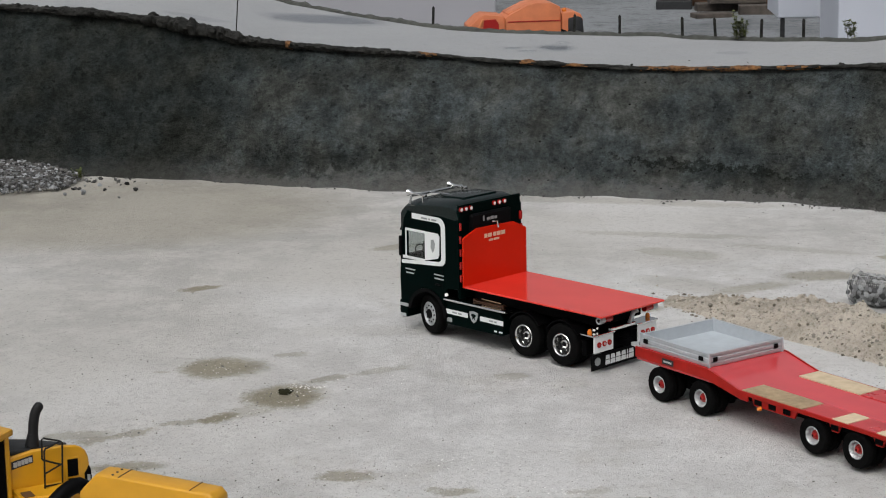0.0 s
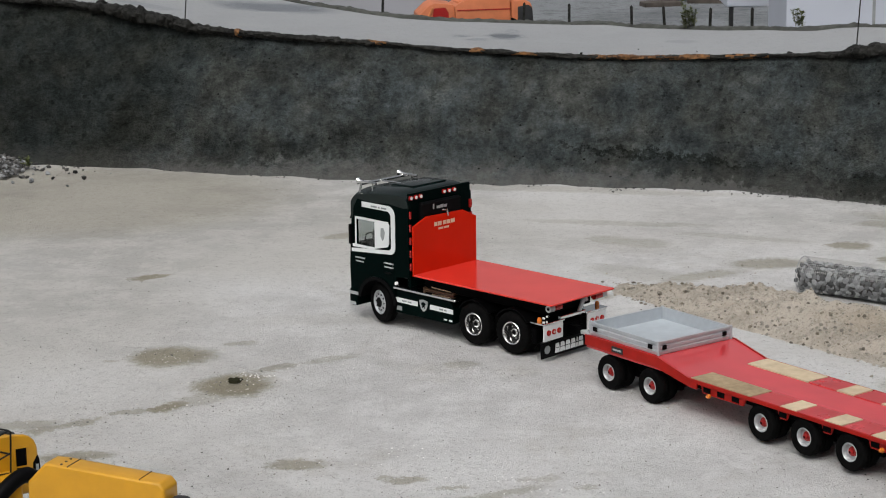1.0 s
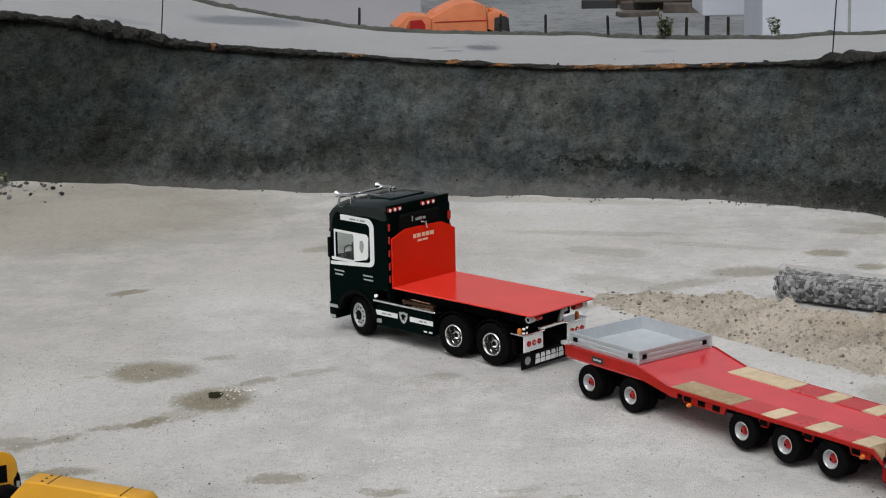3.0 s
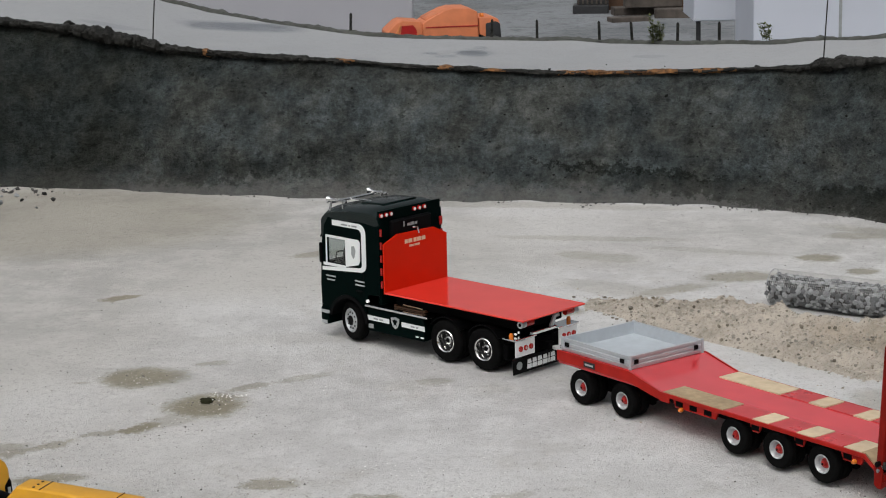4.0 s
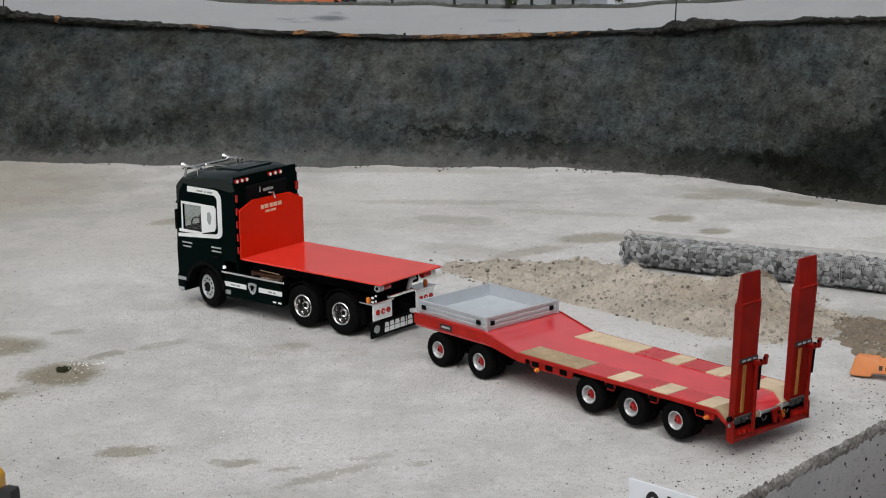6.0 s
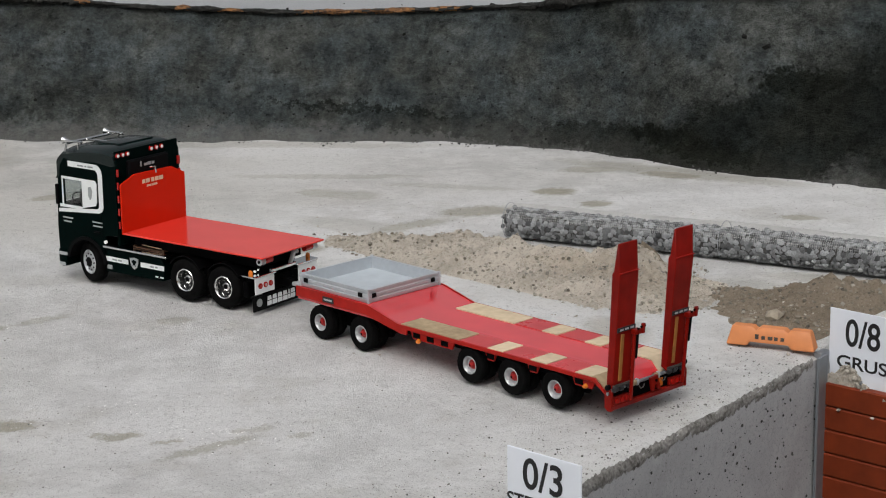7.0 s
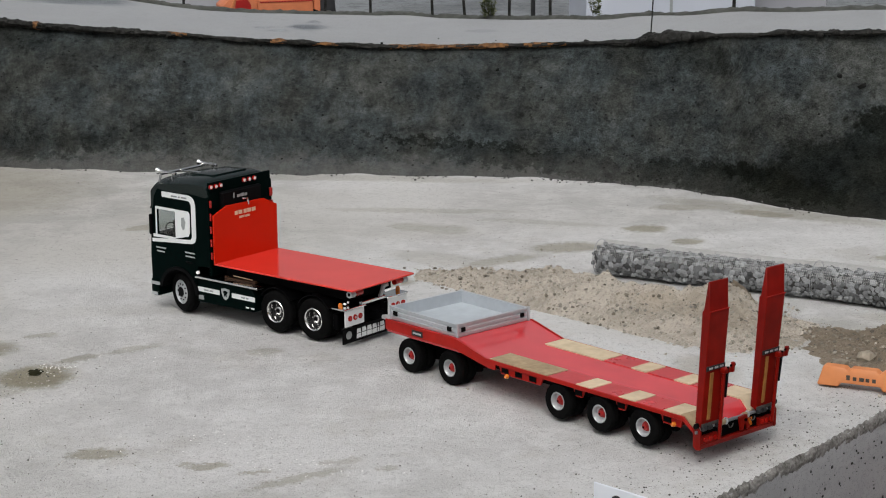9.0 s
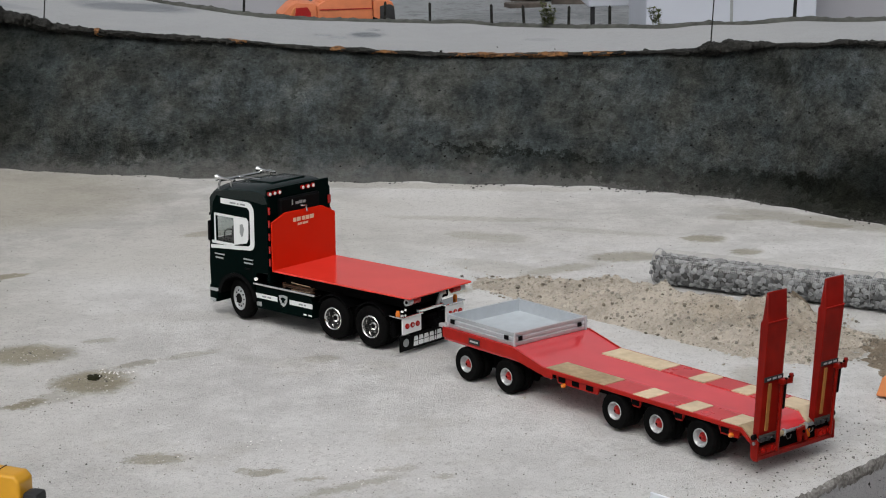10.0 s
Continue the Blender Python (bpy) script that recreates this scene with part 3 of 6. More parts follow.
def build_setting():
    bm = bmesh.new()
    v = [bm.verts.new(p) for p in ((-150, -150, -0.62), (150, -150, -0.62), (150, 150, -0.62), (-150, 150, -0.62))]
    bm.faces.new(v)
    solid("ground", bm, M_YARD, "grey compacted ground around the raised deck", "ground", kind="structure")

    # deck of pale concrete dust
    rows = []
    for y in [-14, -9, -5, -2.5, -1] + [0.2 + (j / 129) * 5.7 for j in range(130)]:
        xr = min(edge_x(y), 2.7)
        row = [(x, y, -0.003) for x in (-40, -30, -24, -20)]
        x0 = min(-3.3, xr - 1.5)
        for i in range(120):
            x = x0 + (i / 119) * (xr - x0)
            z = deck_z(x, y)
            d = (xr - x) * 0.73
            if d < 0.05:
                z -= (1 - d / 0.05) ** 2 * (0.006 + 0.006 * (0.5 + fractal(x * 25, y * 25)))
            row.append((x - (0.007 + 0.003 * fractal(x * 20, y * 20, 3) if i == 119 else 0), y, z))
        rows.append(row)
    deck = solid("deck_floor", grid_sheet(rows), M_GROUND, "pale dusty concrete deck with damp patches", "ground", kind="structure", smooth=60)

    # crumbling lip of the slab
    bm = bmesh.new()
    rings = []
    for i in range(420):
        y = 1.6 + i / 419 * 1.500
        x = edge_x(y)
        ring = []
        for j in range(12):
            t = 2 * math.pi * j / 12
            r = 0.0068 * (1 + 0.36 * fractal(x * 22, y * 22 + math.cos(t), math.sin(t)) + 0.50 * fractal(x * 120, y * 120 + math.cos(t) * 2, math.sin(t) * 2))
            o, w = math.cos(t) * r * 0.62 - 0.0040, math.sin(t) * r * 1.75 - 0.0145
            ring.append(bm.verts.new((x + o * 0.73, y - o * 0.68, w)))
        rings.append(ring)
    for a, c in zip(rings, rings[1:]):
        for j in range(12):
            bm.faces.new((a[j], a[(j + 1) % 12], c[(j + 1) % 12], c[j]))
    solid("slab_edge", bm, M_EDGE, "crumbling pale edge of the deck slab", "slab edge", kind="structure", smooth=70)

    # retaining wall under the deck's edge
    rows = []
    n = 200
    for k in range(14):
        row = []
        for i in range(n + 1):
            y = 0.2 + i / n * 4.6 if i else -14.0
            x = edge_x(y)
            out = -0.002 + 0.0015 * fractal(x * 30, y * 30, k * 0.4)
            z = -0.008 + 0.004 * fractal(x * 25, y * 25)
            if k >= 1:
                z = -0.03 - (k - 1) * 0.05
                out += 0.003 if k == 1 else 0.0
            row.append((x + out * 0.73, y - out * 0.68, z))
        rows.append(row)
    wall = solid("retaining_wall", grid_sheet(rows), M_CONC, "grey cast concrete retaining wall with pores", "wall", kind="structure", smooth=50)
    rnd = random.Random(4)
    # grey lumps on the wall; their colour stands for shade inside its pores
    bm = bmesh.new()
    for _ in range(430):
        y = rnd.uniform(2.25, 3.11)
        x = edge_x(y)
        z = rnd.uniform(-0.3, -0.03)
        s = 0.0007 + 0.0026 * rnd.random() ** 3
        q = Matrix.Translation((x + 0.001, y - 0.001, z)) @ Matrix.Rotation(math.atan2(1, EDGE_SLOPE), 4, "Z") @ Matrix.Diagonal((s * rnd.uniform(0.7, 1.5), 0.0012, s, 1))
        bmesh.ops.create_icosphere(bm, subdivisions=1, radius=1, matrix=q)
    part("pore", bm, M_PORE, wall)["kind"] = "stuff"

    # bank of dark sprayed concrete
    rows = []
    for k in range(26):
        t = k / 25
        row = []
        for x in along(260):
            yf, zr = curve_at(FOOT, x), curve_at(RIM_Z, x)
            s = t - 0.12 * math.sin(t * math.pi)
            z = zr * t
            y = yf + BANK_RUN * s
            if t < 0.16:
                y -= (0.045 + 0.05 * fractal(x * 7, 3, 5)) * (1 - t / 0.16) ** 2
            bump = 0.022 * fractal(x * 4, z * 4, 1) + 0.008 * fractal(x * 18, z * 18, 2)
            row.append((x, y - bump * (0.25 + math.sin(t * math.pi)), z - (0.05 if k == 0 else 0)))
        rows.append(row)
    bank = solid("bank_wall", grid_sheet(rows), M_BANK, "steep dark grey sprayed concrete bank with blotches", "bank", kind="structure", smooth=70)

    # dark lumps let into the bank's face, coloured like the shade in open pits
    rnd = random.Random(17)
    marks = [(-0.375, 0.092, 0.016), (0.60, 0.25, 0.016), (1.36, 0.305, 0.022), (1.40, 0.285, 0.026), (0.30, 0.06, 0.012), (0.33, 0.055, 0.010), (-0.9, 0.2, 0.014)]
    marks += [(rnd.uniform(-1.5, 1.6), rnd.uniform(0.03, 0.33), 0.004 + 0.008 * rnd.random() ** 3) for _ in range(330)]
    marks += [(rnd.uniform(0.1, 1.3), rnd.uniform(0.012, 0.07), 0.004 + 0.009 * rnd.random() ** 2) for _ in range(70)]
    pits = []
    for x, z, size in marks:
        t = min(0.97, z / curve_at(RIM_Z, x))
        y = curve_at(FOOT, x) + BANK_RUN * (t - 0.12 * math.sin(t * math.pi))
        if t < 0.16:
            y -= (0.045 + 0.05 * fractal(x * 7, 3, 5)) * (1 - t / 0.16) ** 2
        y -= (0.022 * fractal(x * 4, z * 4, 1) + 0.008 * fractal(x * 18, z * 18, 2)) * (0.25 + math.sin(t * math.pi))
        pits.append((x, y + size * 0.32, z, size))
    scatter("pit", pits, M_PITSHADE, "small dark lumps coloured as shaded pits in the bank's face", bank, seed=27)

    # tarry lip on the rim
    bm = bmesh.new()
    rings, shells = [], []
    NL = 14
    for x in along(1300):
        y, z = curve_at(FOOT, x) + BANK_RUN, curve_at(RIM_Z, x)
        clump = sum(a * math.exp(-((x - c) / w) ** 2) for c, w, a in ((-0.93, 0.07, 0.018), (-0.80, 0.05, 0.013), (1.02, 0.06, 0.018), (-1.25, 0.08, 0.006)))
        r = (0.0105 if x < -0.35 else 0.0062) + 0.004 * fractal(x * 9, 1) + clump * (0.6 + 0.9 * abs(fractal(x * 30, 5)))
        ring = []
        for j in range(NL):
            t = 2 * math.pi * j / NL
            cx, sx = math.cos(t), math.sin(t)
            rr = max(0.003, r * (0.88 + 0.42 * fractal(x * 38, cx * 1.4, sx * 1.4) + 0.16 * fractal(x * 110, cx * 4, sx * 4)))
            ring.append(bm.verts.new((x, y - 0.012 + cx * rr * 1.8, z + sx * rr + 0.001)))
        rings.append(ring)
        shells.append([(*v.co, y - 0.012, z + 0.001) for v in ring])
    for a, c in zip(rings, rings[1:]):
        for j in range(NL):
            bm.faces.new((a[j], a[(j + 1) % NL], c[(j + 1) % NL], c[j]))
    lip = solid("rim_lip", bm, M_LIP, "lumpy black tarry lip along the bank's rim", "rim", kind="structure", smooth=50)
    rnd = random.Random(8)
    lumps = []
    for c, w, k, big in ((-0.95, 0.06, 40, 0.046), (-0.84, 0.05, 34, 0.040), (-1.25, 0.15, 50, 0.026), (-1.55, 0.2, 60, 0.026), (1.02, 0.05, 46, 0.042), (-0.5, 0.3, 60, 0.018), (1.4, 0.3, 60, 0.022)):
        for _ in range(k):
            x = c + rnd.gauss(0, w)
            s = big * rnd.uniform(0.3, 1.0)
            lumps.append((x, curve_at(FOOT, x) + BANK_RUN - 0.012 + rnd.uniform(-0.018, 0.02), curve_at(RIM_Z, x) + rnd.uniform(-0.006, 0.004) + s * 0.1, s))
    tar = scatter("tar_lumps", lumps, M_LIP, "broken black lumps on the rim", lip, seed=14, rough=0.16, fine=2)
    for f in tar.data.polygons:
        f.use_smooth = True
    # thin rusty crust, in ragged patches on the lip's outer face
    bm = bmesh.new()
    patches = ((-0.64, 0.014, 0.9), (-0.25, 0.025, 0.7), (0.02, 0.02, 1.0), (0.15, 0.03, 0.9), (0.42, 0.09, 1.0), (0.58, 0.06, 1.0), (0.72, 0.05, 0.8))
    crust = []
    for ring in shells:
        crust.append([Vector((x, y + (y - cy) * 0.06, z + (z - cz) * 0.10)) for x, y, z, cy, cz in ring])
    for i in range(len(crust) - 1):
        x = crust[i][0].x
        power = max([a2 * math.exp(-((x - c) / w) ** 2) for c, w, a2 in patches])
        for j in range(2, 10):
            if power > max(0.2, 0.55 + 0.9 * fractal(x * 30, j * 0.35, 9)):
                bm.faces.new([bm.verts.new(p) for p in (crust[i][j], crust[i][j + 1], crust[i + 1][j + 1], crust[i + 1][j])])
    bmesh.ops.remove_doubles(bm, verts=bm.verts[:], dist=0.00005)
    part("rust_crust", bm, M_RUST, lip, "thin crust of rusty orange grit", smooth=80)

    # upper road behind the rim
    rows = []
    for k in range(16):
        t = k / 15
        row = []
        for x in along(120):
            y0, y1 = curve_at(FOOT, x) + BANK_RUN, curve_at(KERB_Y, x)
            y1 = max(y1, y0 + 0.3)
            row.append((x, y0 + (y1 - y0) * t, curve_at(RIM_Z, x) + 0.004 * fractal(x * 3, t * 3) - 0.004))
        rows.append(row)
    road = solid("upper_road", grid_sheet(rows), M_ROAD, "smooth pale grey upper model road", "road", kind="structure", smooth=70)
    bm = bmesh.new()
    rings = []
    for x in along(420):
        y, z = max(curve_at(KERB_Y, x), curve_at(FOOT, x) + BANK_RUN + 0.3), curve_at(RIM_Z, x)
        ring = []
        for j, (dy, dz) in enumerate(((-0.026, -0.02), (-0.020, 0.001), (-0.008, 0.005), (0.014, 0.004), (0.05, -0.05))):
            w = 0.003 * fractal(x * 25, j * 2.3) + 0.004 * fractal(x * 80, j * 3.1)
            ring.append(bm.verts.new((x, y + dy + w, z + dz + w)))
        rings.append(ring)
    for a, c in zip(rings, rings[1:]):
        for j in range(4):
            bm.faces.new((a[j], a[j + 1], c[j + 1], c[j]))
    solid("road_kerb", bm, M_KERB, "low rough mossy kerb along the upper road", "kerb", kind="structure", smooth=60)

    # the yard beyond, falling away to the surrounding ground
    rows = []
    for k in range(30):
        row = []
        for x in along(60):
            y0 = max(curve_at(KERB_Y, x), curve_at(FOOT, x) + BANK_RUN + 0.3) + 0.04
            y = y0 + (k / 29) ** 1.5 * 14
            z = curve_at(RIM_Z, x) - 0.03
            z = z + (-0.64 - z) * min(1, (y - y0) / 7.0)
            row.append((x, y, z + 0.01 * fractal(x * 3, y * 3)))
        rows.append(row)
    solid("yard", grid_sheet(rows), M_YARD, "streaked grey yard behind the upper road", "ground", kind="structure", smooth=70)


build_setting()


# ---- loose ground clutter ----
def build_pebbles():
    rnd = random.Random(11)
    pale, dark = [], []
    for _ in range(7000):
        y = 2.2 + 3.1 * rnd.random() ** 1.5
        x = rnd.uniform(-1.6, min(1.6, edge_x(y) - 0.02))
        s = 0.0008 + 0.0026 * rnd.random() ** 6
        (pale if rnd.random() < 0.45 else dark).append((x, y, deck_z(x, y) + s * 0.2, s))
    for _ in range(650):
        i = rnd.choice(((-0.553, 3.598), (-0.412, 3.405), (-0.412, 3.405), (-0.52, 3.28), (-0.65, 3.19), (-0.62, 3.02), (-0.27, 2.97)))
        x, y = i[0] + rnd.gauss(0, 0.05), i[1] + rnd.gauss(0, 0.05)
        s = 0.0010 + 0.0032 * rnd.random() ** 2
        (pale if rnd.random() < 0.75 else dark).append((x, y, deck_z(x, y) + s * 0.2, s))
    for _ in range(1500):
        y = 2.3 + 2.4 * rnd.random() ** 1.3
        x = rnd.uniform(-1.4, min(1.4, edge_x(y) - 0.02))
        s = 0.0011 + 0.0021 * rnd.random() ** 5
        dark.append((x, y, deck_z(x, y) + s * 0.2, s))
    for _ in range(1100):
        y = rnd.uniform(2.5, 3.2)
        x = edge_x(y) - 0.02 - abs(rnd.gauss(0, 0.16))
        s = 0.0011 + 0.0030 * rnd.random() ** 4
        (dark if rnd.random() < 0.75 else pale).append((x, y, deck_z(x, y) + s * 0.2, s))
    # whitish chips broken out of the crust, in loose trails
    chips = []
    for x0, y0, wx, wy, k in ((-0.13, 3.05, 0.04, 0.03, 60), (0.02, 2.93, 0.05, 0.03, 70), (0.10, 2.86, 0.05, 0.03, 70), (-0.05, 3.02, 0.12, 0.05, 80), (-0.27, 3.52, 0.05, 0.03, 50), (-0.553, 3.598, 0.04, 0.03, 40), (0.0, 3.49, 0.02, 0.006, 24)):
        for _ in range(k):
            x, y = x0 + rnd.gauss(0, wx), y0 + rnd.gauss(0, wy)
            s = 0.0009 + 0.0021 * rnd.random() ** 3
            chips.append((x, y, deck_z(x, y) + s * 0.15, s))
    scatter("white_chips", chips, M_CHIP, "whitish chips scattered on the dusty deck", category="stones", seed=4)
    scatter("loose_grit", pale, M_PEBBLE, "fine pale grit strewn on the deck", category="grit", seed=2)
    scatter("dark_grit", dark, M_DARKPEB, "fine dark grit strewn on the deck", category="grit", seed=3)
    # grey gravel pile at the bank's foot
    pile, light = [], []
    for _ in range(7500):
        x, y = -1.50 + rnd.gauss(0, 0.17), 5.45 + rnd.gauss(0, 0.08)
        hgt = 0.048 * max(0, 1 - ((x + 1.62) / 0.42) ** 2) * max(0, 1 - ((y - 5.55) / 0.28) ** 2)
        if hgt > 0.004 or rnd.random() < 0.10:
            (pile if rnd.random() < 0.72 else light).append((x, y, hgt + 0.002, 0.004 + 0.014 * rnd.random() ** 2))
    scatter("gravel_pile", pile, M_GRAVEL, "pile of coarse grey gravel at the bank's foot", category="gravel", seed=5)
    scatter("pale_gravel", light, M_STONE, "paler stones mixed into the gravel pile", category="gravel", seed=8)
    foot = []
    for k in range(1000):
        x = rnd.uniform(-1.5, 1.7) if k % 2 else rnd.uniform(0.35, 1.6)
        foot.append((x, curve_at(FOOT, x) - (0.033 + 0.05 * fractal(x * 7, 3, 5)) - rnd.gauss(0, 0.018), rnd.uniform(-0.001, 0.003), 0.0012 + 0.0065 * rnd.random() ** 4))
    scatter("crumbled_concrete", foot, M_GRAVEL, "dark crumbs fallen along the bank's foot", category="rubble", seed=6)


build_pebbles()


def soil_height(x, y):
    """Height of the soil heap beside the stone-filled tubes."""
    a = Vector((0.36, 4.20))
    d = Vector((0.78, -0.62)).normalized()
    p = Vector((x, y)) - a
    s, w = p.dot(d), p.x * -d.y + p.y * d.x
    w += 0.045
    wide = (0.10 + 0.12 * min(1, max(0, s) / 0.7)) * (0.42 if w > 0 else 1.0)
    ridge = 0.044 * max(0, 1 - (w / wide) ** 2) * min(1, max(0, s + 0.05) / 0.35) * max(0, min(1, (0.90 - s) / 0.25))
    return ridge + 0.030 * math.exp(-((x - 0.90) / 0.06) ** 2 - ((y - 3.80) / 0.08) ** 2)


def fit_to_view(x, y):
    """Shifts the heap's own plan over the deck to fit the camera's view."""
    return 0.9642 * x + 0.003 * y + 0.0011, -0.0666 * x + 0.986 * y + 0.0195


def soil_top(x, y):
    """Surface of the pale heap, sinking ragged-edged into the deck."""
    hgt = soil_height(x, y)
    k = min(1, hgt / 0.018)
    return deck_z(x, y) + hgt - 0.004 + k * (0.014 * fractal(x * 13, y * 13) + 0.011 * fractal(x * 42, y * 42)) - (0.03 if hgt <= 0 else 0)


def brown_top(x, y):
    """Surface of the brown slope behind the corner."""
    u = min(1, max(0, (x - 0.95 - 0.08 * fractal(x * 5, y * 5, 8)) / 0.28))
    y0 = 3.285 + max(0, (x - 1.10)) * 1.02
    y1 = 3.76 - (x - 0.97) * 0.55 + 0.05 * fractal(x * 6, 3, 2)
    t = (y - y0) / max(0.05, y1 - y0)
    if t <= 0 or t >= 1:
        return -0.03
    k = u * min(1, t / 0.25) * min(1, (1 - t) / 0.3)
    return deck_z(x, y) - 0.003 - max(0, 1 - k / 0.18) * 0.010 + 0.050 * k * (0.5 + 0.5 * t) + (0.15 + 0.85 * k) * (0.013 * fractal(x * 9, y * 9) + 0.011 * fractal(x * 36, y * 36))


def build_soil():
    n = 190
    rows = []
    for j in range(n):
        row = []
        for i in range(n):
            x, y = 0.28 + i / (n - 1) * 1.15, 3.20 + j / (n - 1) * 1.15
            edge = min(i, j, n - 1 - i, n - 1 - j)
            p = fit_to_view(x, y)
            out = p[0] > edge_x(p[1]) - 0.06
            if out:
                p = (edge_x(p[1]) - 0.06, p[1])
            row.append((*p, soil_top(x, y) if edge and not out else -0.04))
        rows.append(row)
    solid("soil_mound", grid_sheet(rows), M_SOIL, "heap of pale gravelly soil along the deck", "soil", smooth=80)
    rnd = random.Random(21)
    st, dk = [], []
    while len(st) + len(dk) < 8000:
        x, y = rnd.uniform(0.26, 1.35), rnd.uniform(3.22, 4.36)
        hgt = soil_height(x, y)
        if hgt > 0.004 or rnd.random() < 0.02 + 0.5 * (hgt > 0.0002):
            size = 0.0011 + 0.0085 * rnd.random() ** 9
            (st if rnd.random() < 0.75 else dk).append((*fit_to_view(x, y), max(deck_z(x, y), soil_top(x, y)) + size * 0.1, size))
    scatter("soil_stones", st, M_SOILSTONE, "stones and clods lying in the pale soil", category="stones", seed=9)
    scatter("soil_clods", dk, M_CLOD, "dark damp clods lying in the pale soil", category="clods", seed=10)
    # brown damp soil bank behind the corner
    rows = []
    n = 130
    for j in range(n):
        row = []
        for i in range(n):
            x = 0.80 + i / (n - 1) * 1.3
            y0 = 3.27 + max(0, (x - 1.10)) * 1.02
            y1 = 3.90 - (x - 0.97) * 0.55
            y = y0 + (y1 - y0) * j / (n - 1)
            row.append((*fit_to_view(x, y), brown_top(x, y) if 0 < i and 0 < j < n - 1 else -0.04))
        rows.append(row)
    solid("brown_soil", grid_sheet(rows), M_SOIL2, "slope of brown damp soil with pebbles", "soil", smooth=80)
    rnd = random.Random(22)
    st, dk = [], []
    while len(st) + len(dk) < 2600:
        x, y = rnd.uniform(0.84, 1.75), rnd.uniform(3.28, 3.9)
        z = brown_top(x, y)
        if z > -0.003:
            size = 0.0013 + 0.009 * rnd.random() ** 8
            (st if rnd.random() < 0.15 else dk).append((*fit_to_view(x, y), z + size * 0.05, size))
    for x, y, size in ((1.012, 3.40, 0.032), (1.058, 3.42, 0.038), (1.10, 3.40, 0.014), (1.02, 3.43, 0.012)):
        dk.append((*fit_to_view(x, y), max(0, brown_top(x, y)) + size * 0.12, size))
    scatter("buried_pebbles", st, M_SOILSTONE, "pebbles showing in the brown soil", category="stones", seed=19)
    scatter("brown_clods", dk, M_CLOD, "crumbs of brown soil on the slope", category="clods", seed=20)


build_soil()


def build_soil_slab():
    """A caked slab of soil standing up out of the heap's broken end."""
    bm = bmesh.new()
    bmesh.ops.create_icosphere(bm, subdivisions=4, radius=1.0)
    for v in bm.verts:
        c = v.co * (1 + 0.28 * fractal(v.co.x * 1.6, v.co.y * 1.6, v.co.z * 1.6 + 4) + 0.12 * fractal(v.co.x * 5, v.co.y * 5, v.co.z * 5))
        v.co = Vector((c.x * 0.040, c.y * 0.011, 0.010 + c.z * 0.024 - c.x * 0.014))
    slab = solid("soil_slab", bm, M_SOIL2, "caked slab of brown soil standing in the heap", "soil", smooth=50)
    slab.matrix_basis = pose(0.905, 3.735, 0.004, -14, 0, -52)


build_soil_slab()


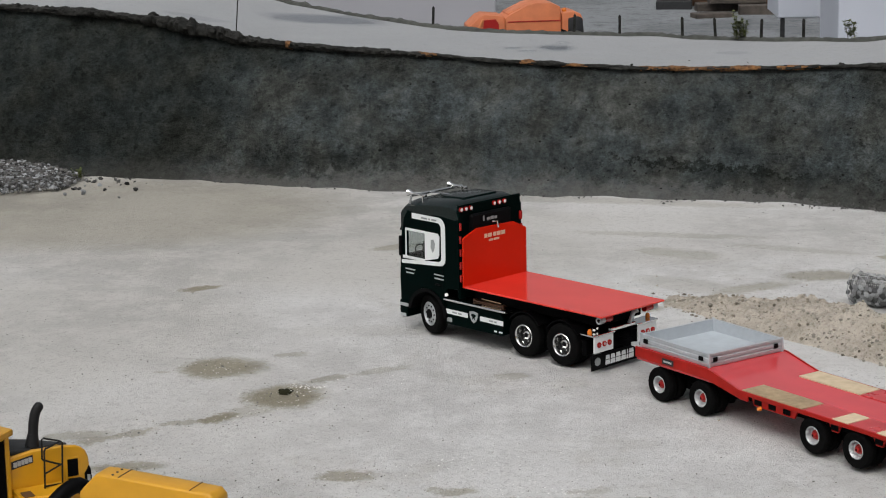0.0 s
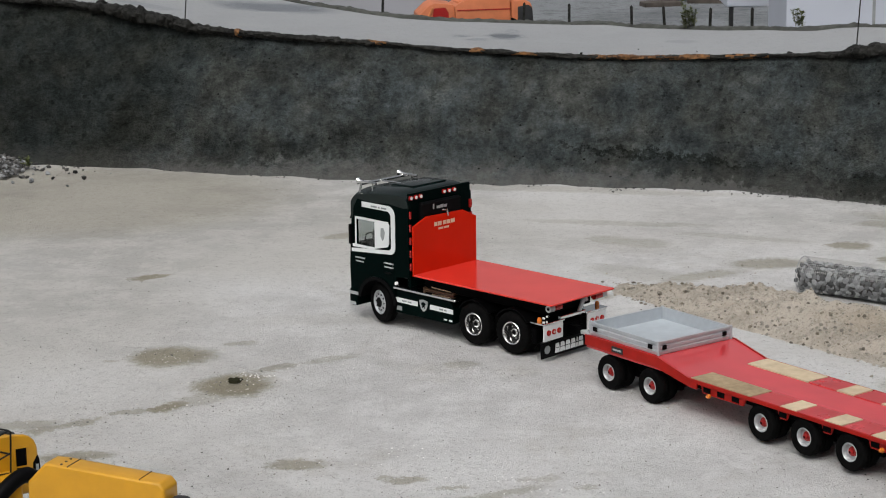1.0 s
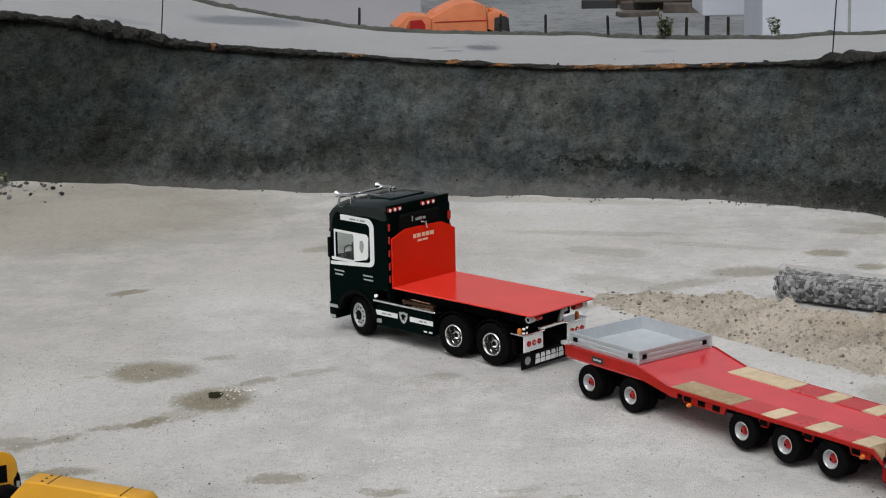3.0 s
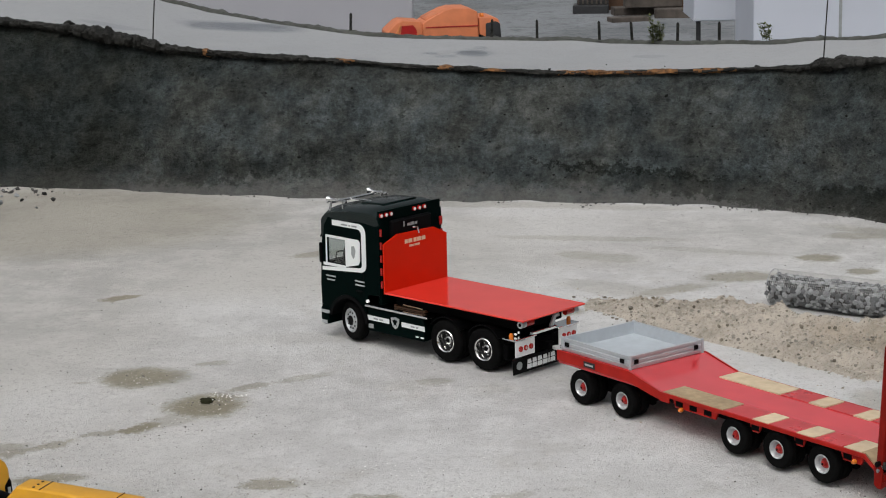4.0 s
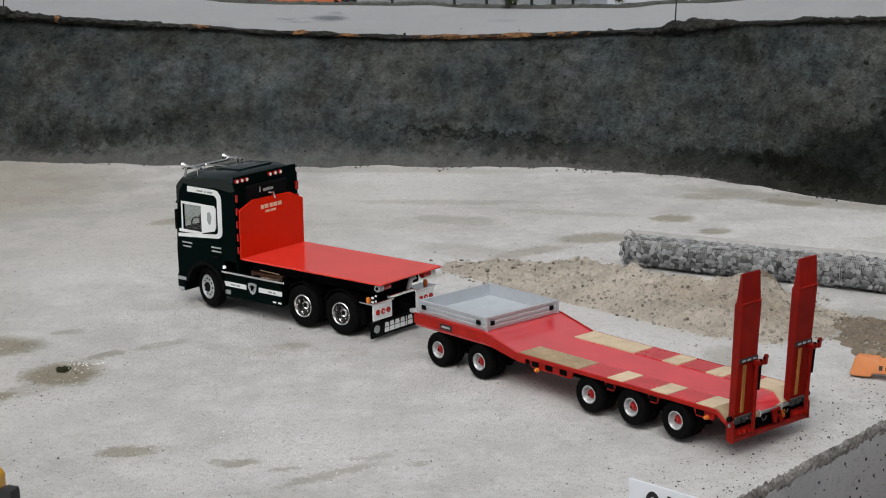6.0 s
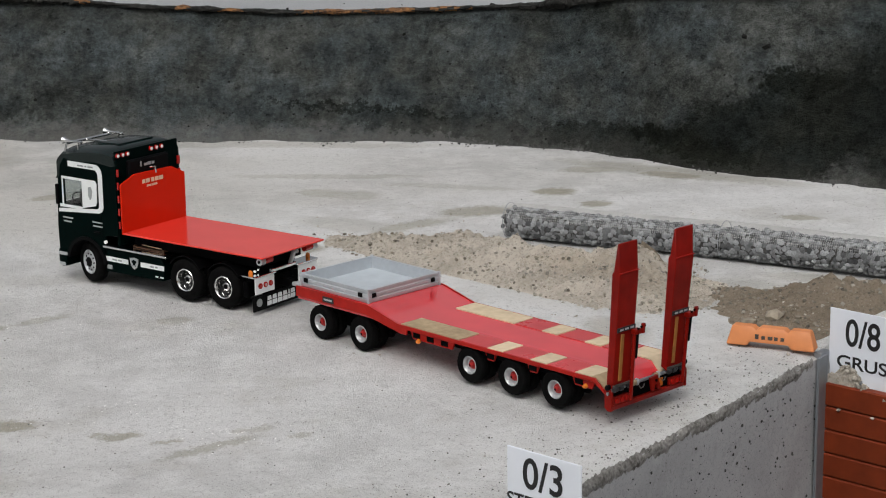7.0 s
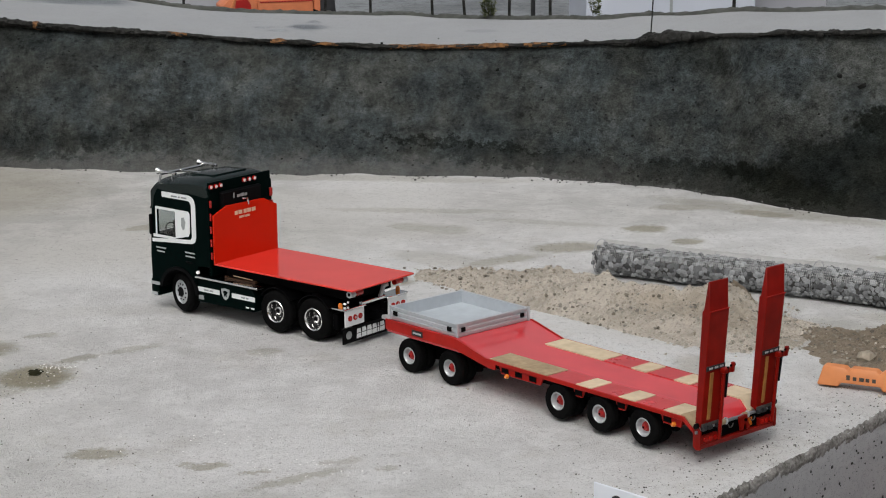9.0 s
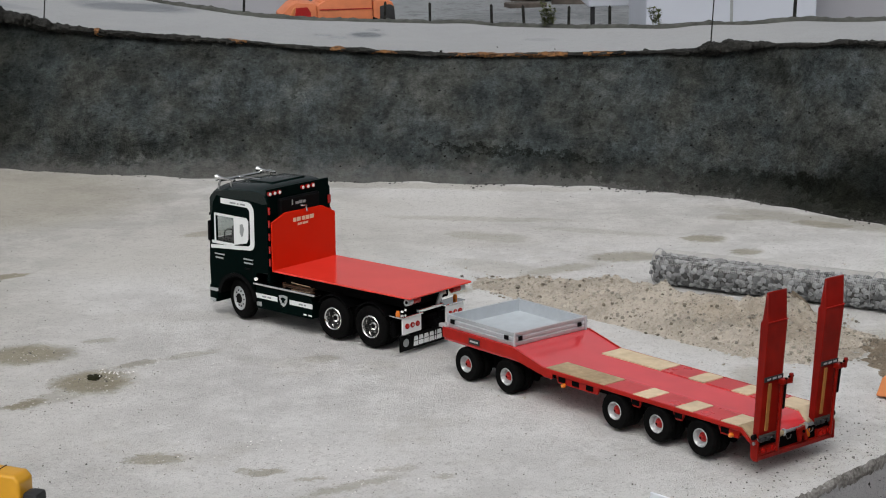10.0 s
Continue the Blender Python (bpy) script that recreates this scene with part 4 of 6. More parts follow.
# ---- stone-filled wire tubes ----
def build_tube(a, c, r, label, seed, pieces):
    a, c = Vector(a), Vector(c)
    d = (c - a).normalized()
    side = Vector((-d.y, d.x, 0))
    length = (c - a).length
    th = thing("gabion_tube", Matrix.Translation(a), label, "gabion", "stone tubes")
    rnd = random.Random(seed)
    # the fill has settled: its top is flat, with empty netting above it
    full = radians(40)
    # solid core, coloured dark in place of the shade between stones
    core = bmesh.new()
    belly = [radians(180 - 28 + k * (236 / 18)) for k in range(19)]
    hull = [[p + side * (math.cos(q) * r * 0.79) + Vector((0, 0, r + math.sin(q) * r * 0.79)) for q in belly] for p in (d * 0.004, d * (length - 0.004))]
    lo, hi = [[core.verts.new(p) for p in h] for h in hull]
    core.faces.new(lo)
    core.faces.new(hi)
    for k in range(19):
        core.faces.new((lo[k], lo[(k + 1) % 19], hi[(k + 1) % 19], hi[k]))
    part("core", core, M_GRAVEL, th, "dark core coloured as the shade between the stones")
    meshes = []
    for s in range(8):
        bm = rock_mesh(seed * 9 + s, 0.62, 0.30)
        finish(bm)
        meshes.append(mesh_of("stone", bm, M_STONE))
    spots = []
    step = 0.0098
    rows_n = 20
    for k in range(int(length / step)):
        for j in range(rows_n):
            t = -math.pi / 2 + (j + 0.5) / rows_n * 2 * math.pi + rnd.uniform(-0.07, 0.07)
            u = (k + 0.25 + 0.5 * (j % 2)) * step + rnd.uniform(-0.0028, 0.0028)
            rr = r * rnd.uniform(0.80, 0.86)
            h = min(math.sin(t) * rr, math.sin(full) * r * 0.84 + rnd.uniform(-0.004, 0.003))
            out = (side * -math.cos(t) + Vector((0, 0, math.sin(t)))) if math.sin(t) < math.sin(full) else Vector((0, 0, 1))
            spots.append((d * u + side * (-math.cos(t) * rr) + Vector((0, 0, r + h)), t, u, out))
    for u_end in (0.0,):
        for _ in range(30):
            q, w = rnd.uniform(2.4, 7.0), r * 0.78 * math.sqrt(rnd.random())
            spots.append((d * 0.012 + side * (math.cos(q) * w) + Vector((0, 0, r + math.sin(q) * w)), 0.0, 0.0, -d))
    near = sorted(spots, key=lambda s: abs(s[1] - 0.1) + 0.4 * s[2])
    for p, t, u, out in near[:pieces]:
        ob = new("stone", meshes[rnd.randrange(8)])
        ob.parent = th
        s = rnd.uniform(0.0112, 0.0175)
        ob.matrix_basis = Matrix.LocRotScale(p, out.to_track_quat("Z", "Y") @ Euler((rnd.uniform(-0.2, 0.2), rnd.uniform(-0.2, 0.2), rnd.uniform(0, 6))).to_quaternion(), Vector((s, s * rnd.uniform(0.7, 1.05), s * 0.66)))
    rest = scatter("stone_fill", [(*p, rnd.uniform(0.012, 0.017)) for p, t, u, out in near[pieces:]], M_STONE, "", th, seed=seed, rough=0.2)
    # wire netting
    wires = bmesh.new()
    m = 44
    # drawn tight over the stones; shown where it stands free above the fill and at the open end
    free = [j for j in range(m) if math.sin(2 * math.pi * j / m) > 0.30]
    for k in range(int(length / 0.0042) + 1):
        ring = [d * (k * 0.0042) + side * (math.cos(2 * math.pi * j / m) * r) + Vector((0, 0, r + math.sin(2 * math.pi * j / m) * r)) for j in range(m + 1)]
        for j in range(m) if k < 2 else free:
            rod(ring[j], ring[j + 1], 0.00022, 3, wires)
    for j in free:
        t = 2 * math.pi * j / m
        o = side * (math.cos(t) * r) + Vector((0, 0, r + math.sin(t) * r))
        rod(o, o + d * length, 0.00022, 3, wires)
    hoop = [d * 0.001 + side * (math.cos(2 * math.pi * j / 32) * r * 1.01) + Vector((0, 0, r + math.sin(2 * math.pi * j / 32) * r)) for j in range(33)]
    part("end_hoop", pipe(hoop, 0.0007, 6), M_STEEL, th, "thin wire hoop at the tube's end")
    finish(wires)
    net = new("wire_net", mesh_of("wire_net", wires, M_WIRE))
    net.parent = th
    tagged(net, "fine galvanised wire netting")


build_tube((0.676, 4.030, 0.0), (1.066, 3.775, 0.0), 0.0365, "wire tube packed with grey stone chips on the ground", 31, 300)
build_tube((1.066, 3.775, 0.0), (1.70, 3.300, 0.0), 0.038, "second wire tube of grey stone chips, butted to another", 47, 300)
# ---- retaining bin: corner angle, red planks, signs, kerb block ----
BOARD_DIR = Vector((0.645, -0.764, 0))           # along the plank wall
BOARD_TURN = math.degrees(math.atan2(BOARD_DIR.y, BOARD_DIR.x))


def build_bin():
    m = pose(1.062, 3.128, 0, 0, 0, BOARD_TURN)
    fence = thing("plank_wall", m, "bin front of red-stained planks with open joints", "plank wall")
    for k in range(11):
        z1 = -0.052 - k * 0.0415
        part("plank", box(0.0, 1.1, 0.0, 0.02, z1 - 0.040, z1, 0.0022), M_PLANK, fence)
    post = thing("steel_corner", m, "grey galvanised steel channel at the wall's end", "steel channel")
    part("web", box(-0.016, -0.001, -0.004, 0.026, -0.6, -0.002, 0.001), M_STEEL, post)
    part("flange", box(-0.0005, 0.004, -0.010, -0.001, -0.6, -0.02, 0.001), M_STEEL, post)
    run = m.inverted() @ pose(edge_x(3.128), 3.128, 0, 0, 0, math.degrees(math.atan2(1, EDGE_SLOPE)))
    part("wall_leg", box(-0.030, 0.001, -0.0065, -0.0025, -0.6, -0.004, 0.0008, m=run), M_STEEL, post)
    # gravel in the bin, heaped against the sign
    rnd = random.Random(3)
    g = []
    for _ in range(1900):
        u, w = rnd.uniform(0.03, 0.6), rnd.uniform(0.004, 0.06)
        top = -0.062 + 0.042 * math.exp(-((u - 0.040) / 0.028) ** 2) * math.exp(-((w - 0.012) / 0.02) ** 2)
        p = m @ Vector((u, w, top))
        g.append((p.x, p.y, p.z, rnd.uniform(0.004, 0.012)))
    heap = bmesh.new()
    bmesh.ops.create_icosphere(heap, subdivisions=4, radius=1.0)
    for v in heap.verts:
        c = v.co * (1 + 0.30 * fractal(v.co.x * 1.7, v.co.y * 1.7, v.co.z * 1.7) + 0.10 * fractal(v.co.x * 6, v.co.y * 6, v.co.z * 6))
        v.co = m @ Vector((0.036 + c.x * 0.034, 0.0115 + c.y * 0.0075, -0.064 + c.z * 0.036))
    solid("gravel_heap", heap, M_SOIL, "clump of sandy gravel heaped against the board", "gravel", smooth=60)
    for u in (0.035, 0.10):
        p = m @ Vector((u, -0.003, -0.094))
        g.append((p.x, p.y, p.z, 0.008))
    scatter("bin_gravel", g, M_SOILSTONE, "sandy gravel filling the planked bin", category="gravel", seed=12)
    bm = box(0.006, 1.1, 0.021, 0.55, -0.62, -0.066, 0, m=m)
    solid("bin_fill", bm, M_SOIL, "packed gravel inside the bin", "gravel")


build_bin()


def lettering(text, size, material, parent, x, z, name, depth=0.0006, y=-0.0017):
    cu = bpy.data.curves.new(name, "FONT")
    cu.body, cu.size, cu.extrude, cu.align_x, cu.offset = text, size, depth / 2, "CENTER", size * 0.012
    tmp = new(name, cu)
    dg = bpy.context.evaluated_depsgraph_get()
    me = bpy.data.meshes.new_from_object(tmp.evaluated_get(dg))
    bpy.data.objects.remove(tmp)
    bpy.data.curves.remove(cu)
    me.materials.clear()
    me.materials.append(material)
    ob = new(name, me)
    ob.parent = parent
    ob.matrix_basis = pose(x, y, z, 90, 0, 0)
    return ob


def build_sign(m, top, w, hgt, size, base, label):
    s = thing("sign_board", m, label, "sign", "bin signs")
    part("board", box(0, w, -0.0013, 0.0013, -hgt, 0, 0.0006), M_SIGN, s)
    t = lettering(top, size, M_INK, s, w / 2, base, "lettering")
    t.scale.x = 0.80 if size > 0.06 else 0.93
    part("stake", box(w / 2 - 0.01, w / 2 + 0.01, 0.0014, 0.014, -hgt - 0.5, -0.02, 0.001), M_TIMBER, s, "wooden stake behind the board")
    return s


grus = build_sign(pose(1.062, 3.128, 0, 0, 0, BOARD_TURN) @ pose(-0.002, 0.0235, 0.0735), "0/8", 0.128, 0.135, 0.066, -0.0600, "white board lettered 0/8 GRUS in the gravel bin")
lettering("GRUS", 0.031, M_INK, grus, 0.064, -0.1000, "lettering").scale.x = 1.26
sten = build_sign(pose(0.397, 2.322, 0.157, 0, 0, BOARD_TURN), "0/3", 0.117, 0.125, 0.056, -0.0480, "white board lettered 0/3 in front of the deck wall")
lettering("STE", 0.026, M_INK, sten, 0.020, -0.0770, "lettering")
part("lettering_bar", box(0.040, 0.108, -0.0019, -0.0014, -0.0765, -0.0590), M_INK, sten)


def build_kerb_block():
    m = pose(0.9875, 3.1745, 0.0, 0, 0, -31)
    k = thing("kerb_block", m, "small orange plastic barrier block on the deck", "barrier block")
    bm = prism([(-0.076, 0.001), (-0.040, 0.001), (-0.036, 0.008), (0.032, 0.008), (0.036, 0.001), (0.076, 0.001), (0.067, 0.034), (0.034, 0.034), (0.031, 0.0290), (0.027, 0.0290), (0.024, 0.034), (-0.020, 0.034), (-0.023, 0.0290), (-0.027, 0.0290), (-0.030, 0.034), (-0.067, 0.034)], "y", -0.016, 0.016, 0.002)
    for v in bm.verts:
        v.co.y *= 1 - 0.35 * max(0, v.co.z) / 0.034
    part("body", bm, M_ORANGE, k)
    logo = bmesh.new()
    for i, w in enumerate((0.006, 0.006, 0.008, 0.006, 0.006)):
        x = -0.026 + i * 0.011
        box(x, x + w, -0.0145, -0.0128, 0.0145, 0.0225 if i == 0 else 0.0205, 0, logo)
    part("logo_bars", logo, M_TIMBER, k, "dark mark drawn as bars")


build_kerb_block()


# ---- wheels ----
def tyre_bm(r, w, n=48, q=0.60):
    p = [(r * q, -w * 0.46), (r * (q + 0.12), -w * 0.5), (r * 0.90, -w * 0.49), (r * 0.975, -w * 0.40), (r, -w * 0.33), (r, -w * 0.13), (r * 0.965, -w * 0.11), (r * 0.965, -w * 0.05),
         (r, -w * 0.03), (r, w * 0.03), (r * 0.965, w * 0.05), (r * 0.965, w * 0.11), (r, w * 0.13), (r, w * 0.33), (r * 0.975, w * 0.40), (r * 0.90, w * 0.49), (r * (q + 0.12), w * 0.5), (r * q, w * 0.46), (r * (q - 0.08), w * 0.2), (r * (q - 0.08), -w * 0.2)]
    bm = bmesh.new()
    n_r = len(p)
    rings = []
    for i in range(n):
        t = 2 * math.pi * i / n
        rings.append([bm.verts.new(((rr - (0.0011 if rr > 0.97 * r and abs(a) > w * 0.28 and i % 2 else 0)) * math.cos(t), a, (rr - (0.0011 if rr > 0.97 * r and abs(a) > w * 0.28 and i % 2 else 0)) * math.sin(t))) for rr, a in p])
    for i in range(n):
        a, c = rings[i], rings[(i + 1) % n]
        for j in range(n_r):
            bm.faces.new((a[j], a[(j + 1) % n_r], c[(j + 1) % n_r], c[j]))
    return bm


def wheel(parent, x, y, z, r, w, style, dual=False, turn=0.0, flip=False):
    """A wheel under a vehicle; y is the outer face's side, the hub looks to +y (or -y when flipped)."""
    q = {"trailer": 0.50, "rear": 0.55, "front": 0.60}[style]
    root = part("wheel", tyre_bm(r, w, q=q), M_RUBBER, parent, "black rubber tyre with block tread", smooth=40)
    s = -1 if flip else 1
    root.matrix_basis = pose(x, y, z, 0, 0, turn + (180 if flip else 0))
    if dual:
        part("inner_tyre", lathe_shift(tyre_bm(r, w, 32), -w * 1.12), M_RUBBER, root)
    ri = r * (q + 0.01)
    if style == "front":
        bm = lathe([(ri * 0.97, -w * 0.3), (ri, w * 0.44), (ri * 0.93, w * 0.50), (ri * 0.84, w * 0.44), (ri * 0.80, w * 0.36), (ri * 0.45, w * 0.46), (ri * 0.42, w * 0.48), (ri * 0.30, w * 0.48)], 36)
        part("rim", bm, M_RIM, root, "pale steel disc rim")
        b2 = bmesh.new()
        for k in range(10):
            t = k * math.pi / 5
            disc((math.cos(t) * ri * 0.64, w * 0.40, math.sin(t) * ri * 0.64), ri * 0.075, 0.0012, "y", 8, b2)
        part("vent_holes", b2, M_BLACK, root)
        part("hub", disc((0, w * 0.3, 0), ri * 0.40, w * 0.24, "y", 16), M_BLACK, root, "black hub cap")
    elif style == "rear":
        bm = lathe([(ri * 0.97, -w * 0.45), (ri, w * 0.44), (ri * 0.94, w * 0.50), (ri * 0.86, w * 0.44), (ri * 0.80, w * 0.05), (ri * 0.76, -w * 0.25)], 36)
        part("rim", bm, M_CHROME, root, "deep dished chrome rim")
        # black disc puts the dish's dark inside into the colour
        part("disc", disc((0, -w * 0.24, 0), ri * 0.74, w * 0.06, "y", 20), M_BLACKSATIN, root)
        part("hub", lathe([(ri * 0.36, -w * 0.2), (ri * 0.34, w * 0.05), (ri * 0.24, w * 0.12), (ri * 0.1, w * 0.14)], 20), M_CHROME, root)
        part("hub_cap", disc((0, w * 0.13, 0), ri * 0.21, w * 0.03, "y", 12), M_BLACK, root)
        b2 = bmesh.new()
        for k in range(8):
            t = k * math.pi / 4
            disc((math.cos(t) * ri * 0.55, -w * 0.20, math.sin(t) * ri * 0.55), ri * 0.06, w * 0.08, "y", 6, b2)
        part("nuts", b2, M_CHROME, root)
    else:
        bm = lathe([(ri * 0.97, -w * 0.45), (ri, w * 0.44), (ri * 0.90, w * 0.49), (ri * 0.80, w * 0.40), (ri * 0.72, w * 0.08), (ri * 0.55, w * 0.02)], 28)
        part("rim", bm, M_RIM, root, "pale grey steel rim")
        part("hub_cap", disc((0, w * 0.415, 0), ri * 0.12, w * 0.03, "y", 12), M_CHASSIS, root)
        part("hub", lathe([(ri * 0.54, 0.0), (ri * 0.46, w * 0.14), (ri * 0.31, w * 0.18), (ri * 0.28, w * 0.34), (ri * 0.1, w * 0.43)], 18), M_REDHUB, root, "red painted hub")
    return root


def lathe_shift(bm, dy):
    for v in bm.verts:
        v.co.y += dy
    return bm
# ---- the model lorry ----
def bars(bm, x0, widths, gap, y0, y1, z0, z1, slope=0.0):
    """A row of plain bars in place of small writing, along x."""
    x = x0
    for w in widths:
        box(x, x + w, y0, y1, z0, z1, 0, bm)
        x += w + gap
    return bm


def arc_band(cx, cz, r0, r1, a0, a1, n=14):
    """The outline of a curved band between two radii."""
    ang = [radians(a0 + (a1 - a0) * i / n) for i in range(n + 1)]
    return [(cx + math.cos(a) * r1, cz + math.sin(a) * r1) for a in ang] + [(cx + math.cos(a) * r0, cz + math.sin(a) * r0) for a in ang[::-1]]


def build_lorry():
    t = thing("lorry", pose(-0.124, 3.873, 0.0, 0, 0, 136.3), "dark green model lorry with a bare orange-red flat bed", "lorry")
    W2 = 0.086
    # cab shell: side walls round a real window opening
    arch = [(-0.006 + 0.050 * math.cos(radians(a)), 0.040 + 0.052 * math.sin(radians(a))) for a in range(15, 170, 14)]
    front = [(0.076, 0.060), (0.0775, 0.105), (0.0745, 0.150)]
    lower = [(-0.088, 0.150), (-0.088, 0.104), (-0.060, 0.100), (-0.0505, 0.080)] + arch[::-1] + [(0.052, 0.046)] + front
    upper = [(-0.088, 0.200), (0.070, 0.200), (0.069, 0.228), (0.064, 0.238), (0.052, 0.244), (0.020, 0.249), (-0.040, 0.254), (-0.072, 0.255), (-0.084, 0.252), (-0.088, 0.247)]
    ring = lower[:-1] + [(0.0745, 0.150)] + [(0.054, 0.150), (-0.002, 0.150), (-0.002, 0.200), (0.054, 0.200), (0.054, 0.1501), (0.0745, 0.1501)] + upper[1:]
    for y0, y1 in ((W2 - 0.005, W2), (-W2, -W2 + 0.005)):
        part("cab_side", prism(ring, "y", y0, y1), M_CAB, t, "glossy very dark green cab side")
    prof = [(-0.0885, 0.250), (-0.086, 0.260), (-0.078, 0.2675), (-0.060, 0.2700), (-0.030, 0.2685), (0.010, 0.264), (0.040, 0.261), (0.058, 0.257), (0.068, 0.248), (0.0715, 0.232), (0.0720, 0.2), (0.066, 0.2), (0.062, 0.224), (0.050, 0.240), (0.010, 0.247), (-0.040, 0.251), (-0.080, 0.247)]
    bm = bmesh.new()
    rings = []
    for i in range(25):
        v = -1 + i / 12
        drop = 0.011 * abs(v) ** 5
        rings.append([bm.verts.new((x, W2 * v * 1.002, z - (drop if z > 0.242 else 0))) for x, z in prof])
    for p, q in zip(rings, rings[1:]):
        for i in range(len(prof)):
            bm.faces.new((p[i], p[(i + 1) % len(prof)], q[(i + 1) % len(prof)], q[i]))
    bm.faces.new(rings[0])
    bm.faces.new(rings[-1])
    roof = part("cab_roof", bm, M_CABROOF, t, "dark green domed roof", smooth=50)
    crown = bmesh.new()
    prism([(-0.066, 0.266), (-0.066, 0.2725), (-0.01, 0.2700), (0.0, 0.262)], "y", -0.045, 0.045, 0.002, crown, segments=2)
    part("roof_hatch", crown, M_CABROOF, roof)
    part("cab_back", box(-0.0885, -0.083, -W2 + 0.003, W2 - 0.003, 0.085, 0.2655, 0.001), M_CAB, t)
    part("cab_front", prism([(0.076, 0.06), (0.0775, 0.105), (0.073, 0.15), (0.069, 0.15), (0.072, 0.105), (0.070, 0.06)], "y", -W2 + 0.002, W2 - 0.002, 0.0015), M_CAB, t)
    part("windscreen", prism([(0.0725, 0.152), (0.066, 0.199), (0.063, 0.199), (0.0695, 0.152)], "y", -W2 + 0.006, W2 - 0.006, 0.0006), M_GLASS, t, "dark windscreen").visible_shadow = False
    part("sun_visor", prism([(0.0705, 0.205), (0.078, 0.196), (0.079, 0.199), (0.0695, 0.214)], "y", -W2 + 0.002, W2 - 0.002, 0.001), M_BLACK, t)
    for s in (1, -1):
        part("side_window", box(-0.002, 0.054, s * (W2 - 0.003) - 0.0006, s * (W2 - 0.003) + 0.0006, 0.1500, 0.2000), M_GLASS, t).visible_shadow = False
        mirror = part("mirror", box(0.066, 0.073, s * (W2 + 0.004) - 0.003, s * (W2 + 0.004) + 0.003, 0.148, 0.188, 0.002, segments=2), M_BLACK, t, "tall black wing mirror")
        part("mirror_arm", rod((0.068, s * (W2 - 0.002), 0.186), (0.069, s * (W2 + 0.004), 0.184), 0.0014), M_BLACK, mirror)
    part("cab_floor", box(-0.083, 0.07, -W2 + 0.006, W2 - 0.006, 0.100, 0.104), M_INTERIOR, t)
    part("cab_lining", box(-0.0825, -0.079, -W2 + 0.006, W2 - 0.006, 0.105, 0.25), M_INTERIOR, t, "grey rear lining")
    part("dashboard", box(0.056, 0.069, -W2 + 0.006, W2 - 0.006, 0.105, 0.150, 0.004), M_BLACK, t)
    # seats set far forward to stand in for a dark shape behind the window
    for s in (1, -1):
        seat = part("seat", box(0.004, 0.046, s * 0.045 - 0.02, s * 0.045 + 0.02, 0.105, 0.142, 0.005, segments=2), M_BLACK, t)
        part("seat_back", prism([(0.006, 0.13), (0.034, 0.13), (0.028, 0.178), (0.008, 0.184)], "y", s * 0.045 - 0.019, s * 0.045 + 0.019, 0.004, segments=2), M_BLACK, seat)
        part("headrest", box(0.010, 0.024, s * 0.045 - 0.010, s * 0.045 + 0.010, 0.182, 0.196, 0.003), M_BLACK, seat)
    part("steering_wheel", pipe([Vector((0.050 + 0.008 * math.sin(a * 0.5236), 0.045 + 0.016 * math.cos(a * 0.5236), 0.150 + 0.014 * math.sin(a * 0.5236))) for a in range(13)], 0.0014, 6), M_BLACK, t)
    # white surround of the side window, wing-shaped
    for s in (1, -1):
        y0, y1 = (W2 + 0.0003, W2 + 0.0014) if s > 0 else (-W2 - 0.0014, -W2 - 0.0003)
        def bow(cx, cz, rx, rz, a0, a1):
            return [(cx + rx * math.cos(radians(a0 + (a1 - a0) * k / 7)), cz + rz * math.sin(radians(a0 + (a1 - a0) * k / 7))) for k in range(8)]
        outer = [(0.036, 0.2360)] + bow(-0.040, 0.2170, 0.0180, 0.0190, 90, 180) + bow(-0.043, 0.1570, 0.0150, 0.0150, 180, 258) + [(0.070, 0.1335)]
        inner = [(0.070, 0.1402)] + bow(-0.0385, 0.1575, 0.0085, 0.0080, 262, 180) + bow(-0.037, 0.2150, 0.0100, 0.0105, 180, 90) + [(0.036, 0.2255)]
        bm = prism(outer + inner, "y", y0, y1)
        part("white_stripe", bm, M_WHITE, t, "white stripe round the door window")
        bm = bmesh.new()
        prism([(-0.0024, 0.2045), (-0.0380, 0.2045), (-0.0425, 0.199), (-0.0415, 0.163), (-0.037, 0.1555), (-0.0024, 0.1475)], "y", y0, y1, 0, bm)
        prism([(0.0545, 0.2048), (-0.0022, 0.2048), (-0.0022, 0.2002), (0.0545, 0.2002)], "y", y0, y1, 0, bm)
        prism([(-0.0022, 0.1496), (-0.0022, 0.1450), (0.066, 0.1440), (0.0665, 0.1496)], "y", y0, y1, 0, bm)
        prism([(0.0545, 0.2046), (0.0545, 0.1498), (0.0585, 0.1498), (0.0575, 0.2046)], "y", y0, y1, 0, bm)
        part("window_panel", bm, M_WHITE, t, "white panel round the side window")
        ya, yb = (y1 + 0.0002, y1 + 0.0006) if s > 0 else (y0 - 0.0006, y0 - 0.0002)
        mark = bmesh.new()
        prism([(-0.020, 0.190), (-0.027, 0.192), (-0.031, 0.183), (-0.028, 0.170), (-0.024, 0.166), (-0.019, 0.175)], "y", ya, yb, 0, mark)
        part("badge", mark, M_GREYINK, t, "small dark badge")
        bm = bars(bmesh.new(), -0.036, (0.014, 0.004, 0.016), 0.004, ya, yb, 0.2285, 0.2315)
        part("lettering_bars", bm, M_GREYINK, t)
        yc, yd = (W2 + 0.0003, W2 + 0.0008) if s > 0 else (-W2 - 0.0008, -W2 - 0.0003)
